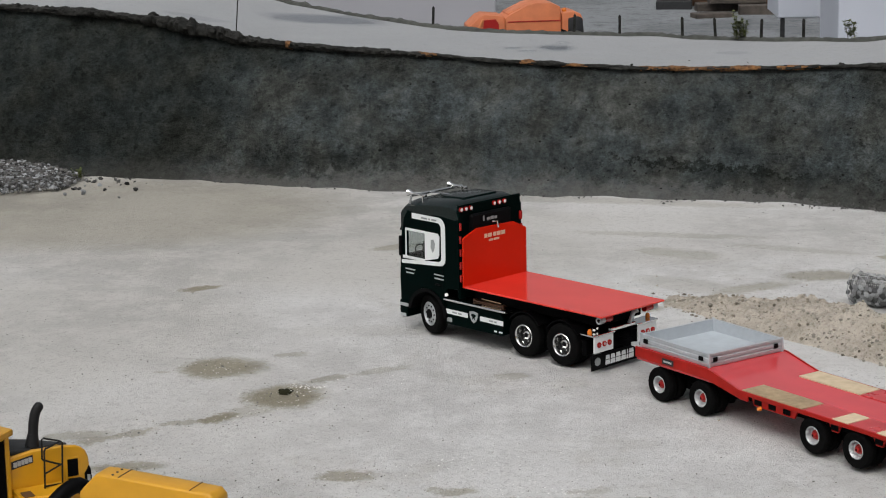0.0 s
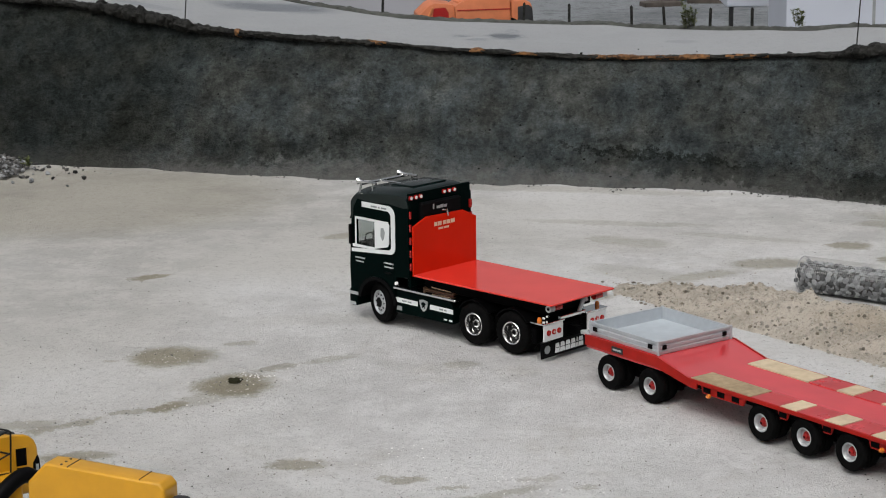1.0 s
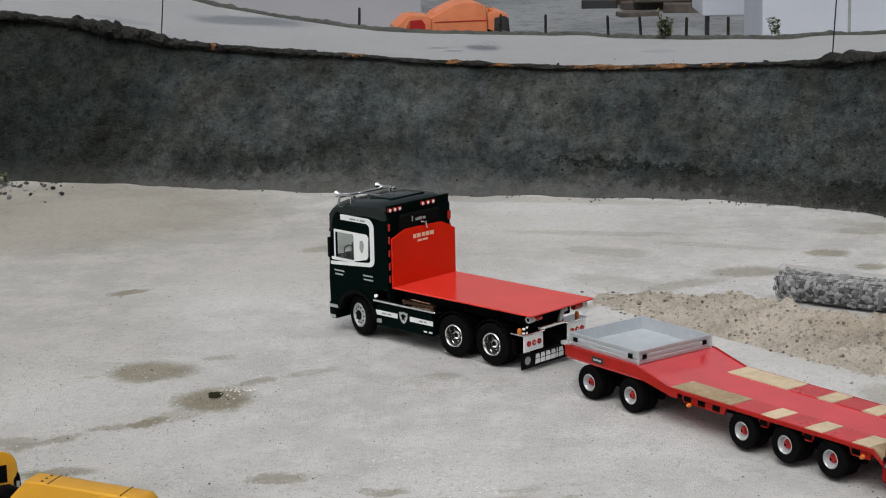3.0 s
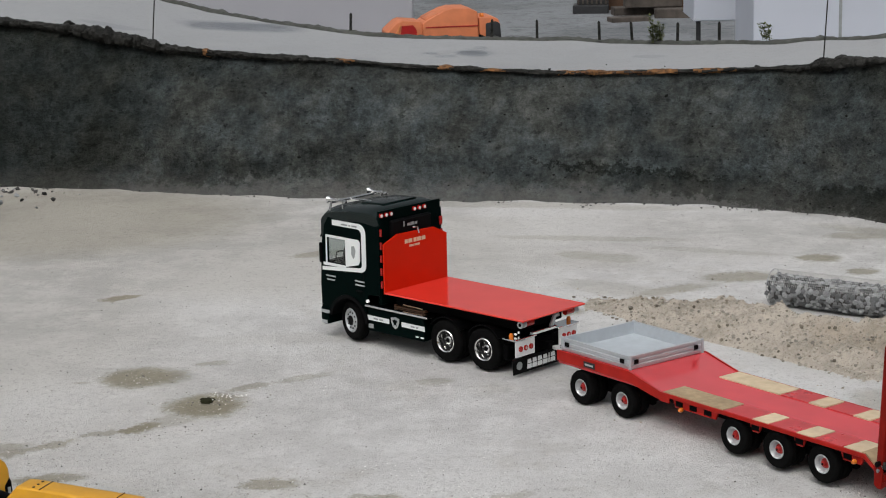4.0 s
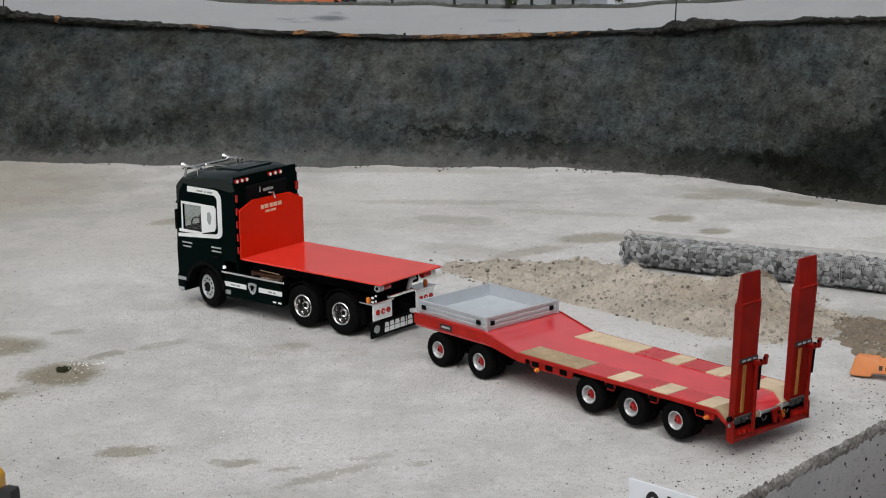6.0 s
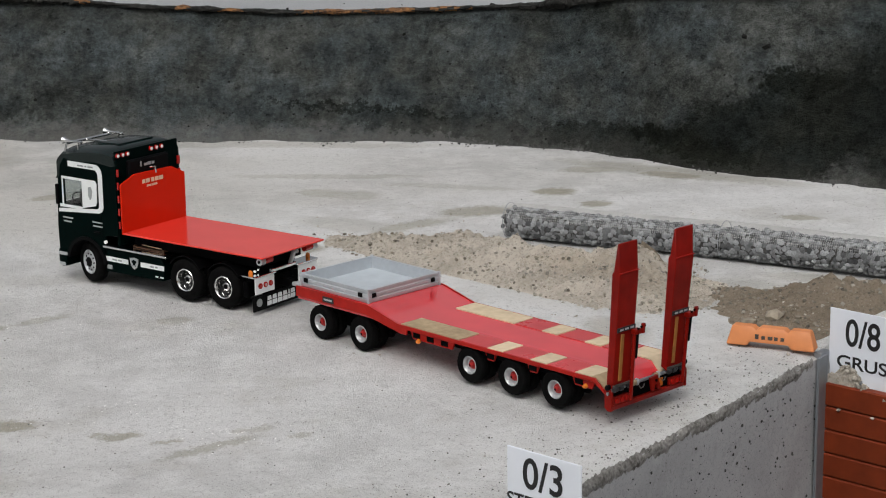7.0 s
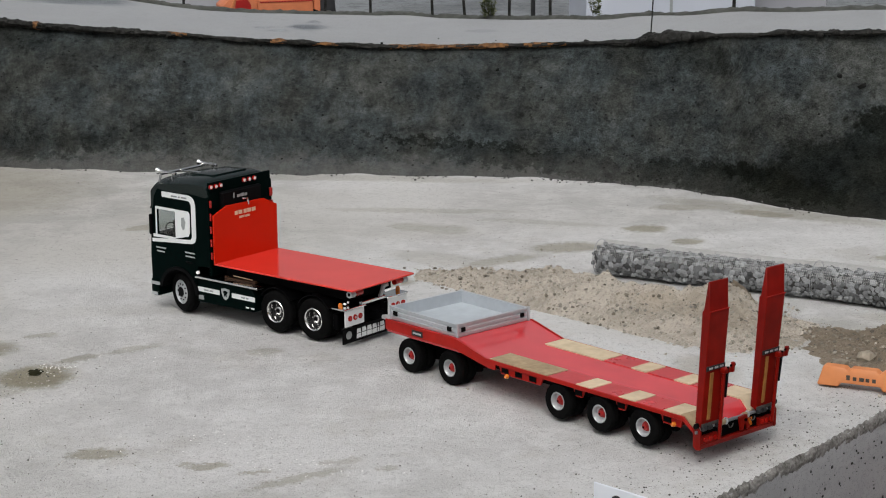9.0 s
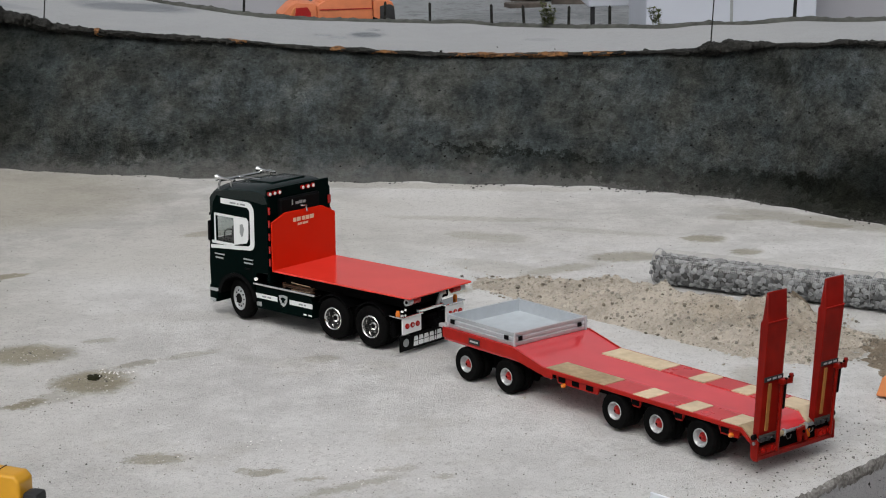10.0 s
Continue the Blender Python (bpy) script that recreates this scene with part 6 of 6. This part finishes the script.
    part("air_hose", pipe([Vector(p) for p in ((0.14, 0.01, 0.055), (0.20, 0.004, 0.042), (0.262, -0.006, 0.052))], 0.0015, 6), M_BLACK, t)
    # tail beam
    # backing box; its black stands for the shade in the tail's recess
    beam = part("tail_beam", box(-0.572, -0.5635, -0.086, 0.086, 0.0300, 0.0520, 0.0008), M_CHASSIS, t, "tail beam coloured black for the shade in its recess")
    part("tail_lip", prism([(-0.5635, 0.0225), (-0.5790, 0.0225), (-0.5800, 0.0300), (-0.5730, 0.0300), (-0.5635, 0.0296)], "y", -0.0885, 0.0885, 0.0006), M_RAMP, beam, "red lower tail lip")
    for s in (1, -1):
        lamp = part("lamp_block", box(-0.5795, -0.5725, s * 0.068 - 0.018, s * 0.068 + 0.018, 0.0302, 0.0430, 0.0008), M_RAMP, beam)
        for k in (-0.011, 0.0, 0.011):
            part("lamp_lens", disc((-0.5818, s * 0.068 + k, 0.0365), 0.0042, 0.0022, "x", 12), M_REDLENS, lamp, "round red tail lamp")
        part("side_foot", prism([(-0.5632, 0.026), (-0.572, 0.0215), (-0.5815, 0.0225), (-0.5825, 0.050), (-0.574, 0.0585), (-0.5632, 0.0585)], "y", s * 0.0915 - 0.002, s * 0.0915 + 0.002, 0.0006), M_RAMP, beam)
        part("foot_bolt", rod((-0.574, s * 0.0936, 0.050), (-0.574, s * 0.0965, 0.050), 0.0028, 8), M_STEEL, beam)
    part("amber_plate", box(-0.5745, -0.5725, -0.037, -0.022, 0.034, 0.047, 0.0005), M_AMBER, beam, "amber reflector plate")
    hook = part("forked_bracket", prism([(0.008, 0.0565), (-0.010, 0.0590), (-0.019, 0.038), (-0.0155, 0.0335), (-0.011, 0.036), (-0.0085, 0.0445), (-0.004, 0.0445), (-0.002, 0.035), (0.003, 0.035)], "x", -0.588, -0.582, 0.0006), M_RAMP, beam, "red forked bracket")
    part("bracket_pin", rod((-0.5905, -0.0055, 0.051), (-0.5815, -0.0055, 0.051), 0.0025, 8), M_CHASSIS, hook)
    pin = part("hinge_shaft", rod((-0.576, -0.090, 0.0545), (-0.576, 0.090, 0.0545), 0.0027, 12), M_STEEL, t, "dull steel hinge shaft")
    for y in (0.028, -0.024):
        part("star_knob", lathe([(0.0058, 0), (0.0058, 0.0035)], 12, m=Matrix.Translation((-0.576, y, 0.0545)), tread=0.004), M_RIM, pin, "pale notched knob")
        part("collar", rod((-0.576, y + 0.0050, 0.0545), (-0.576, y + 0.013, 0.0545), 0.0046, 12), M_WOOD2, pin, "brass-coloured collar")
    for y in (0.014, -0.040):
        part("chain_link", pipe([Vector(p) for p in ((-0.578, y, 0.048), (-0.580, y + 0.004, 0.044), (-0.579, y + 0.009, 0.043), (-0.577, y + 0.011, 0.048))], 0.0010, 6), M_HINGE, beam)
    # ramps, folded up
    for s in (1, -1):
        yc = 0.0690 if s > 0 else -0.0615
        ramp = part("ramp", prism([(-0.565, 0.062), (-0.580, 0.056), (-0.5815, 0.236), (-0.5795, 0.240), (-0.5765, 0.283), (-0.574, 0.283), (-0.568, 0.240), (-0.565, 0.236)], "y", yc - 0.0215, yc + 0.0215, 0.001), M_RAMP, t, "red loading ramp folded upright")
        part("fold_seam", box(-0.5825, -0.5800, yc - 0.0213, yc + 0.0213, 0.2372, 0.2386, 0), M_REDSIDE, ramp)
        band = part("hinge_band", box(-0.5850, -0.5805, yc - 0.0220, yc + 0.0220, 0.0588, 0.0630, 0.0008), M_HINGE, ramp, "grey hinge band")
        for k in (-0.015, 0.004, 0.017):
            part("knuckle", rod((-0.5835, yc + k - 0.004, 0.0560), (-0.5835, yc + k + 0.004, 0.0560), 0.0042, 10), M_DARKGREY, band, "dark hinge knuckle")
        part("wood_strip", box(-0.5835, -0.5812, yc + 0.004, yc + 0.011, 0.068, 0.142, 0.0004), M_STRIP, ramp, "amber wooden strip")
        nb = part("name_bar", box(-0.5835, -0.5812, yc - 0.0205, yc + 0.0205, 0.146, 0.153, 0.0004), M_DARKGREY, ramp, "dark plate with writing as bars")
        for k in range(3):
            part("bar_mark", box(-0.5842, -0.5836, yc - 0.016 + k * 0.012, yc - 0.008 + k * 0.012, 0.148, 0.151), M_RIM, nb)
        strut = part("ram", rod((-0.588, yc - 0.014, 0.034), (-0.588, yc - 0.014, 0.140), 0.0034, 10), M_RAMP, ramp, "red lifting ram")
        part("ram_rod", rod((-0.592, yc - 0.018, 0.10), (-0.592, yc - 0.018, 0.148), 0.0022, 8), M_BLACK, ramp)
        b = bmesh.new()
        box(-0.594, -0.582, yc - 0.026, yc - 0.010, 0.138, 0.146, 0.001, b)
        box(-0.596, -0.590, yc - 0.031, yc - 0.025, 0.138, 0.154, 0.001, b)
        part("ram_bracket", b, M_RAMP, ramp)
        part("bolt", rod((-0.593, yc - 0.033, 0.149), (-0.593, yc - 0.023, 0.149), 0.0020, 8), M_CHASSIS, ramp)
        part("stop", rod((-0.574, s * 0.092, 0.060), (-0.574, s * 0.098, 0.060), 0.0045, 10), M_BLACK, ramp)
    # the tail is shortened and narrowed and the ramps sheared to fit the camera's view
    for ob in t.children_recursive:
        if ob.parent.name.split(".")[0] == "wheel" or ob.name.split(".")[0] == "wheel":
            continue
        for v in ob.data.vertices:
            if v.co.x < -0.52:
                low = min(1, max(0, 1 - (v.co.z - 0.06) / 0.2))
                v.co.x += (-0.52 - v.co.x) * 0.24 * low
                if v.co.y < 0 and v.co.x < -0.545:
                    v.co.y *= 1 - 0.09 * low


build_trailer()
# ---- yellow machines at the deck's near side ----
def build_loader():
    t = thing("wheel_loader", pose(-0.6717, 2.5495, 0.0, 0, 0, 210), "yellow model wheel loader with black exhaust stack", "wheel loader")
    # local x points to the loader's front, y to the side of the ladder
    prof = [(-0.080, 0.10), (-0.0945, 0.128), (-0.0935, 0.1465), (-0.0918, 0.165), (-0.0884, 0.1740), (-0.0823, 0.1805), (-0.074, 0.1838), (-0.0566, 0.1850), (-0.017, 0.1855), (0.022, 0.1790), (0.022, 0.10)]
    def fall(bm):
        """Drops the hood's far shoulder towards the tail to fit the camera's view."""
        for v in bm.verts:
            if v.co.z > 0.15:
                v.co.z -= 0.024 * (0.030 - v.co.y) / 0.076 * min(1, max(0, -v.co.x / 0.085))
        return bm
    hood = part("engine_hood", fall(prism(prof, "y", -0.046, 0.030, 0.005, segments=3)), M_YELLOW, t, "yellow engine hood with rounded tail")
    part("black_top", fall(prism([(0.020, 0.0255), (-0.030, 0.0235), (-0.055, 0.006), (-0.078, -0.020), (-0.078, -0.043), (-0.030, -0.043), (0.020, -0.043)], "z", 0.1800, 0.1868, 0.0015)), M_DARKGREY, hood, "dark grey top cover")
    frame_ = part("grille_frame", box(-0.0785, -0.0600, 0.0296, 0.0308, 0.1385, 0.1675, 0.004, segments=3), M_YELLOW, hood)
    part("side_grille", box(-0.0765, -0.0620, 0.0300, 0.0315, 0.1410, 0.1650, 0.0035, segments=3), M_BLACK, frame_, "black side grille")
    part("grille_cover", prism([(-0.0770, 0.1280), (-0.0625, 0.1280), (-0.0625, 0.1385), (-0.0770, 0.1370)], "y", 0.0300, 0.0312, 0), M_BLACK, frame_)
    part("tail_panel", prism([(-0.0848, 0.1280), (-0.0950, 0.1285), (-0.0940, 0.1465), (-0.0915, 0.1530), (-0.0845, 0.1420)], "y", 0.0240, 0.0306, 0.0008), M_BLACK, hood, "black corner panel with a small mark")
    part("panel_mark", box(-0.0925, -0.0885, 0.0307, 0.0311, 0.1310, 0.1400), M_RIM, hood)
    plate = part("name_plate", prism([(0.0130, 0.1635), (-0.0160, 0.1690), (-0.0160, 0.1795), (0.0130, 0.1740)], "y", 0.0298, 0.0308), M_DARKGREY, hood, "dark maker's plate with pale blocks")
    bm = bmesh.new()
    x = 0.0105
    for w in (0.0048, 0.0048, 0.0036, 0.0048, 0.0048):
        z = 0.1662 + (0.0105 - x) * 0.19
        box(x - w, x, 0.0309, 0.0314, z, z + 0.0068, 0, bm)
        x -= w + 0.0006
    part("plate_blocks", bm, M_RIM, plate)
    bend = [Vector(p) for p in ((-0.0205, 0.015, 0.186), (-0.0226, 0.015, 0.2014), (-0.0240, 0.015, 0.2160), (-0.0250, 0.015, 0.2220), (-0.0264, 0.015, 0.2285), (-0.0287, 0.015, 0.2340), (-0.0320, 0.015, 0.2385))]
    bm = pipe(bend, 0.0067, 18)
    for q in bend[2:]:
        bmesh.ops.create_uvsphere(bm, u_segments=18, v_segments=10, radius=0.0067, matrix=Matrix.Translation(q))
    stack = part("exhaust_stack", bm, M_BLACKSATIN, t, "black curved exhaust stack", smooth=80)
    part("stack_base", rod((-0.0203, 0.015, 0.1868), (-0.0225, 0.015, 0.2035), 0.0098, 18, r2=0.0069), M_BLACKSATIN, stack, smooth=60)
    rail = bmesh.new()
    pipe([Vector(p) for p in ((-0.0240, 0.050, 0.129), (-0.0262, 0.050, 0.188), (-0.0285, 0.048, 0.1905), (-0.0520, 0.040, 0.1950), (-0.0540, 0.040, 0.193), (-0.0511, 0.040, 0.1371), (-0.0260, 0.048, 0.1395))], 0.0013, 8, rail)
    pipe([Vector(p) for p in ((-0.0520, 0.038, 0.1945), (-0.0300, 0.036, 0.2015), (-0.0278, 0.036, 0.2000), (-0.0266, 0.036, 0.1735), (-0.0285, 0.036, 0.1715), (-0.0530, 0.040, 0.1620))], 0.0013, 8, rail)
    pipe([Vector(p) for p in ((-0.0250, 0.050, 0.1570), (-0.0525, 0.040, 0.1640))], 0.0012, 8, rail)
    part("ladder_rail", rail, M_BLACKSATIN, t, "thin black ladder and hand rail")
    cab = part("cab_frame", box(0.0155, 0.0215, 0.030, 0.036, 0.10, 0.2100, 0.001), M_YELLOW, t, "yellow cab pillar")
    part("cab_roof", prism([(0.0080, 0.032), (0.047, -0.045), (0.13, -0.045), (0.13, 0.090), (0.070, 0.090)], "z", 0.2105, 0.2200, 0.003, segments=2), M_YELLOW, cab, "yellow cab roof")
    part("cab_pillar", box(0.110, 0.116, 0.030, 0.036, 0.10, 0.2100, 0.001), M_YELLOW, cab)
    part("cab_glass", box(0.0218, 0.1095, -0.040, 0.033, 0.10, 0.2100), M_BLACK, cab, "dark cab glazing")
    part("rear_body", box(-0.070, 0.13, -0.046, 0.0295, 0.05, 0.0995, 0.004), M_DARKGREY, t)
    step = part("side_step", box(-0.0540, 0.014, 0.0305, 0.080, 0.1100, 0.1375, 0.002), M_YELLOW, t, "yellow side platform")
    part("tread_plate", box(-0.004, 0.010, 0.052, 0.074, 0.1376, 0.1384, 0), M_BRASS, step)
    part("black_hose", pipe([Vector(p) for p in ((-0.018, 0.086, 0.122), (-0.028, 0.084, 0.130), (-0.038, 0.081, 0.1365), (-0.047, 0.078, 0.1405), (-0.056, 0.075, 0.1425), (-0.064, 0.072, 0.1415), (-0.071, 0.069, 0.1370), (-0.077, 0.066, 0.128))], 0.0105, 20), M_BLACK, t, "thick black hose", smooth=80)
    for x in (-0.030, 0.12):
        for s in (1, -1):
            wheel(t, x, s * 0.062, 0.052, 0.052, 0.030, "trailer", flip=s < 0)


def build_second_machine():
    t = thing("yellow_machine", pose(-0.464, 2.338, 0.006, 0, 0, -20), "yellow engine hood of a second model machine", "excavator")
    hood = part("hood", prism([(-0.105, 0.09), (-0.105, 0.168), (-0.080, 0.194), (-0.066, 0.194), (0.080, 0.186), (0.087, 0.178), (0.087, 0.09)], "y", 0.026, 0.062, 0.004, segments=3), M_YELLOW, t, "smooth yellow hood with a panel joint")
    part("panel_joint", prism([(-0.048, 0.188), (-0.0468, 0.188), (-0.0468, 0.1937), (-0.048, 0.1937)], "y", 0.0275, 0.0605), M_TIMBER, hood)
    part("panel_joint", prism([(0.052, 0.186), (0.0528, 0.186), (0.0528, 0.1884), (0.052, 0.1884)], "y", 0.0275, 0.0605), M_BRASS, hood)
    for k in range(3):
        part("screw", disc((-0.058, 0.032 + k * 0.011, 0.1935), 0.0018, 0.001, "z", 8), M_TIMBER, hood)
    part("counterweight", box(0.0875, 0.109, 0.030, 0.056, 0.09, 0.165, 0.006, segments=2), M_DARKGREY, t, "dark grey counterweight")
    part("upper_frame", box(-0.10, 0.085, 0.028, 0.058, 0.060, 0.0895, 0.003), M_DARKGREY, t)
    for s in (1, -1):
        part("track", prism([(-0.12, 0.002), (-0.11, -0.012), (0.11, -0.012), (0.12, 0.002), (0.12, 0.036), (0.11, 0.050), (-0.11, 0.050), (-0.12, 0.036)], "y", s * 0.045 - 0.018, s * 0.045 + 0.018, 0.002), M_BLACK, t)
    part("undercarriage", box(-0.06, 0.06, -0.03, 0.03, 0.02, 0.06, 0.003), M_DARKGREY, t)


build_loader()
build_second_machine()


# ---- beyond the rim ----
def build_background():
    t = thing("orange_lorry", pose(0.02, 7.2, 0.150, 0, 0, 10), "orange model lorry behind the upper road", "lorry")
    body = part("body", prism([(-0.0750, 0.03), (-0.0790, 0.112), (-0.060, 0.126), (0.00, 0.156), (0.03, 0.163), (0.085, 0.162), (0.117, 0.149), (0.1215, 0.03)], "y", -0.078, 0.078, 0.006, segments=2), M_DULLORANGE, t, "orange body with a sloping shoulder")
    part("body_rib", prism([(-0.066, 0.118), (-0.02, 0.142), (-0.02, 0.149), (-0.066, 0.127)], "y", -0.062, 0.062, 0.002), M_DULLORANGE, body)
    part("side_crease", box(-0.070, 0.118, -0.0800, -0.0781, 0.098, 0.102, 0.0005), M_REDHUB, body)
    part("beacon", lathe([(0.008, 0), (0.008, 0.008), (0.005, 0.013)], 10, m=Matrix.Translation((0.136, -0.05, 0.1285)) @ Matrix.Rotation(radians(90), 4, "X")), M_AMBER, body, "amber beacon")
    cab = part("cab", prism([(-0.200, 0.03), (-0.203, 0.086), (-0.168, 0.118), (-0.150, 0.126), (-0.084, 0.120), (-0.0795, 0.112), (-0.0755, 0.03)], "y", -0.070, 0.070, 0.004, segments=2), M_DULLORANGE, t, "low orange cab with open side")
    part("side_opening", prism([(-0.160, 0.060), (-0.152, 0.108), (-0.112, 0.110), (-0.100, 0.092), (-0.100, 0.060)], "y", -0.0712, -0.0690), M_REDHUB, cab, "deep red side opening")
    part("cab_pillar", prism([(-0.186, 0.060), (-0.160, 0.112), (-0.153, 0.112), (-0.176, 0.060)], "y", -0.0740, -0.0705, 0.0008), M_ORANGE, cab)
    part("cab_sill", box(-0.196, -0.085, -0.0745, -0.0705, 0.060, 0.070, 0.002), M_DULLORANGE, cab)
    rear = part("rear_end", prism([(0.1225, 0.03), (0.1225, 0.126), (0.165, 0.131), (0.192, 0.120), (0.200, 0.100), (0.200, 0.03)], "y", -0.07, 0.07, 0.006, segments=3), M_DULLORANGE, t)
    part("rear_cover", prism([(0.146, 0.050), (0.146, 0.106), (0.182, 0.113), (0.198, 0.104), (0.2025, 0.050)], "y", -0.0745, 0.02, 0.005, segments=2), M_DARKGREY, rear, "dark grey rear cover")
    for x in (-0.13, 0.06, 0.12):
        for s in (1, -1):
            wheel(t, x, s * 0.066, 0.034, 0.034, 0.02, "trailer", flip=s < 0)
    w = solid("grey_panel_wall", box(-1.25, -0.09, 8.3, 8.4, -0.3, 0.9, 0.004), M_WALLGREY, "plain lilac-grey panel wall", "wall", kind="structure")
    c = thing("white_container", pose(1.652, 8.3, -0.3), "plain white panelled container", "container")
    part("panel", box(-0.355, -0.002, 0, 0.5, 0, 1.3, 0.004), M_CONTAINER, c)
    part("panel", box(0.002, 0.355, 0, 0.5, 0, 1.3, 0.004), M_CONTAINER, c)
    part("joint_strip", box(-0.006, 0.006, -0.004, 0.0, 0, 1.3), M_GREYINK, c)
    c2 = thing("white_cabinet", pose(1.327, 9.4, -0.5), "smaller white cabinet beside the container", "cabinet")
    part("panel", box(-0.134, 0.134, 0, 0.4, 0.507, 1.6, 0.004), M_CONTAINER, c2)
    for x in (-0.12, 0.10):
        part("leg", box(x, x + 0.02, 0.01, 0.03, 0, 0.5065, 0.002), M_DARKGREY, c2)
    c3 = thing("grey_cabinet", pose(2.23, 8.6, -0.4), "pale grey cabinet in the yard", "cabinet")
    part("panel", box(-0.16, 0.16, 0, 0.4, 0, 1.2, 0.004), M_WALLGREY, c3)
    part("leg", box(-0.22, -0.18, 0, 0.1, 0, 1.1, 0.004), M_DARKGREY, c3)
    rnd = random.Random(6)
    crate = thing("slatted_crate", pose(1.24, 16.1, -0.63, 0, 0, -6), "dark slatted crate standing in the wet yard", "crate")
    part("base", box(-0.15, 0.13, -0.10, 0.10, 0.0, 0.075, 0.006), M_DARKGREY, crate)
    part("back", box(-0.12, 0.13, -0.02, 0.10, 0.0755, 0.34, 0.006), M_DARKGREY, crate)
    for k in range(7):
        part("slat", box(-0.115 + k * 0.036, -0.100 + k * 0.036, -0.034, -0.0205, 0.0755, 0.34, 0.002), M_TIMBER, crate, "dark upright slat")
    for x, y, l, turn, z, hgt in ((1.55, 15.9, 0.34, 6, 0, 0.075), (1.86, 15.6, 0.36, -5, 0, 0.085), (1.68, 15.75, 0.44, 2, 0.0855, 0.07), (1.62, 16.3, 0.5, -8, 0, 0.20), (1.99, 15.9, 0.5, 4, 0, 0.16), (1.46, 15.4, 0.3, 14, 0, 0.05)):
        s = thing("timber_baulk", pose(x, y, -0.635 + z, 0, 0, turn), "dark wet timber baulk stacked in the yard", "timber", "timber in the yard")
        part("baulk", box(-l / 2, l / 2, -0.07, 0.07, 0.0, hgt, 0.006), M_TIMBER if hgt < 0.15 else M_BRASS, s)
    # stakes on the kerb and tall rods on the rim
    for x in (-0.26, 0.17, 0.308, 0.491, 0.583, 0.707, 0.819, 1.25):
        y = max(curve_at(KERB_Y, x), curve_at(FOOT, x) + BANK_RUN + 0.3)
        z = curve_at(RIM_Z, x)
        bm = prism([(-0.004, -0.01), (0.004, -0.01), (0.004, 0.045), (0.0, 0.050), (-0.004, 0.045)], "y", -0.004, 0.004)
        ob = solid("kerb_stake", bm, M_LIP, "small dark stake standing on the kerb", "stake", "kerb stakes")
        ob.matrix_world = pose(x, y, z + 0.01, 0, rnd.uniform(-4, 4), 0)
    for x, lean in ((-0.795, 5), (0.988, 3)):
        ob = solid("marker_rod", rod((0, 0, -0.02), (0, 0, 0.42), 0.0017, 6), M_LIP, "thin dark rod standing on the rim", "rod", "rim rods")
        ob.matrix_world = pose(x, curve_at(FOOT, x) + BANK_RUN + 0.03, curve_at(RIM_Z, x) + 0.01, 0, lean, 0)
    # weeds
    for x, y, z, k, hgt in ((0.640, 5.97, 0.318, 190, 0.082), (0.662, 5.98, 0.318, 120, 0.055), (0.94, 5.80, 0.335, 150, 0.052), (-1.22, 5.50, 0.01, 40, 0.03)):
        bm = bmesh.new()
        for _ in range(6):
            a = rnd.uniform(0, 6.3)
            root = Vector((rnd.gauss(0, 0.007), rnd.gauss(0, 0.007), -0.004))
            top = root + Vector((math.cos(a) * 0.2, math.sin(a) * 0.2, 1)) * hgt * rnd.uniform(0.5, 1.05)
            rod(root, top, 0.0007, 4, bm)
            for _ in range(k // 4):
                p = root.lerp(top, rnd.uniform(0.1, 1.0))
                b2, l = rnd.uniform(0, 6.3), rnd.uniform(0.007, 0.016)
                d = Vector((math.cos(b2), math.sin(b2), rnd.uniform(-0.3, 0.8))).normalized() * l
                w2 = Vector((-math.sin(b2), math.cos(b2), 0)) * l * 0.28
                v = [bm.verts.new(q) for q in (p, p + d * 0.5 + w2, p + d, p + d * 0.5 - w2)]
                bm.faces.new(v)
        ob = solid("weed_tuft", bm, M_LEAF, "tuft of green and dry weeds by the kerb", "weed", kind="stuff")
        ob.location = (x, y, z)
    # low mud dome in the damp patch, coloured dark like a hole, with chips beside it
    bm = bmesh.new()
    rings = []
    for k, up in ((1.0, -0.002), (0.72, 0.0012), (0.35, 0.0016)):
        ring = []
        for j in range(26):
            t = 2 * math.pi * j / 26
            r = k * (1 + 0.55 * fractal(math.cos(t) * 1.6, math.sin(t) * 1.6, 3))
            ring.append(bm.verts.new((-0.415 + math.cos(t) * r * 0.0130, 3.430 + math.sin(t) * r * 0.0155, up)))
        rings.append(ring)
    for p, q in zip(rings, rings[1:]):
        for j in range(26):
            bm.faces.new((p[j], p[(j + 1) % 26], q[(j + 1) % 26], q[j]))
    bm.faces.new(rings[-1])
    solid("mud_hollow", bm, M_MUD, "low dark mud dome standing for a small hole's shade", "mud")
    chips = [(-0.385 + rnd.gauss(0, 0.016), 3.445 + rnd.gauss(0, 0.016), 0.001, rnd.uniform(0.0012, 0.0038)) for _ in range(44)]
    scatter("stone_chips", chips, M_CHIP, "pale stone chips beside the hollow", category="stones", seed=34)


build_background()
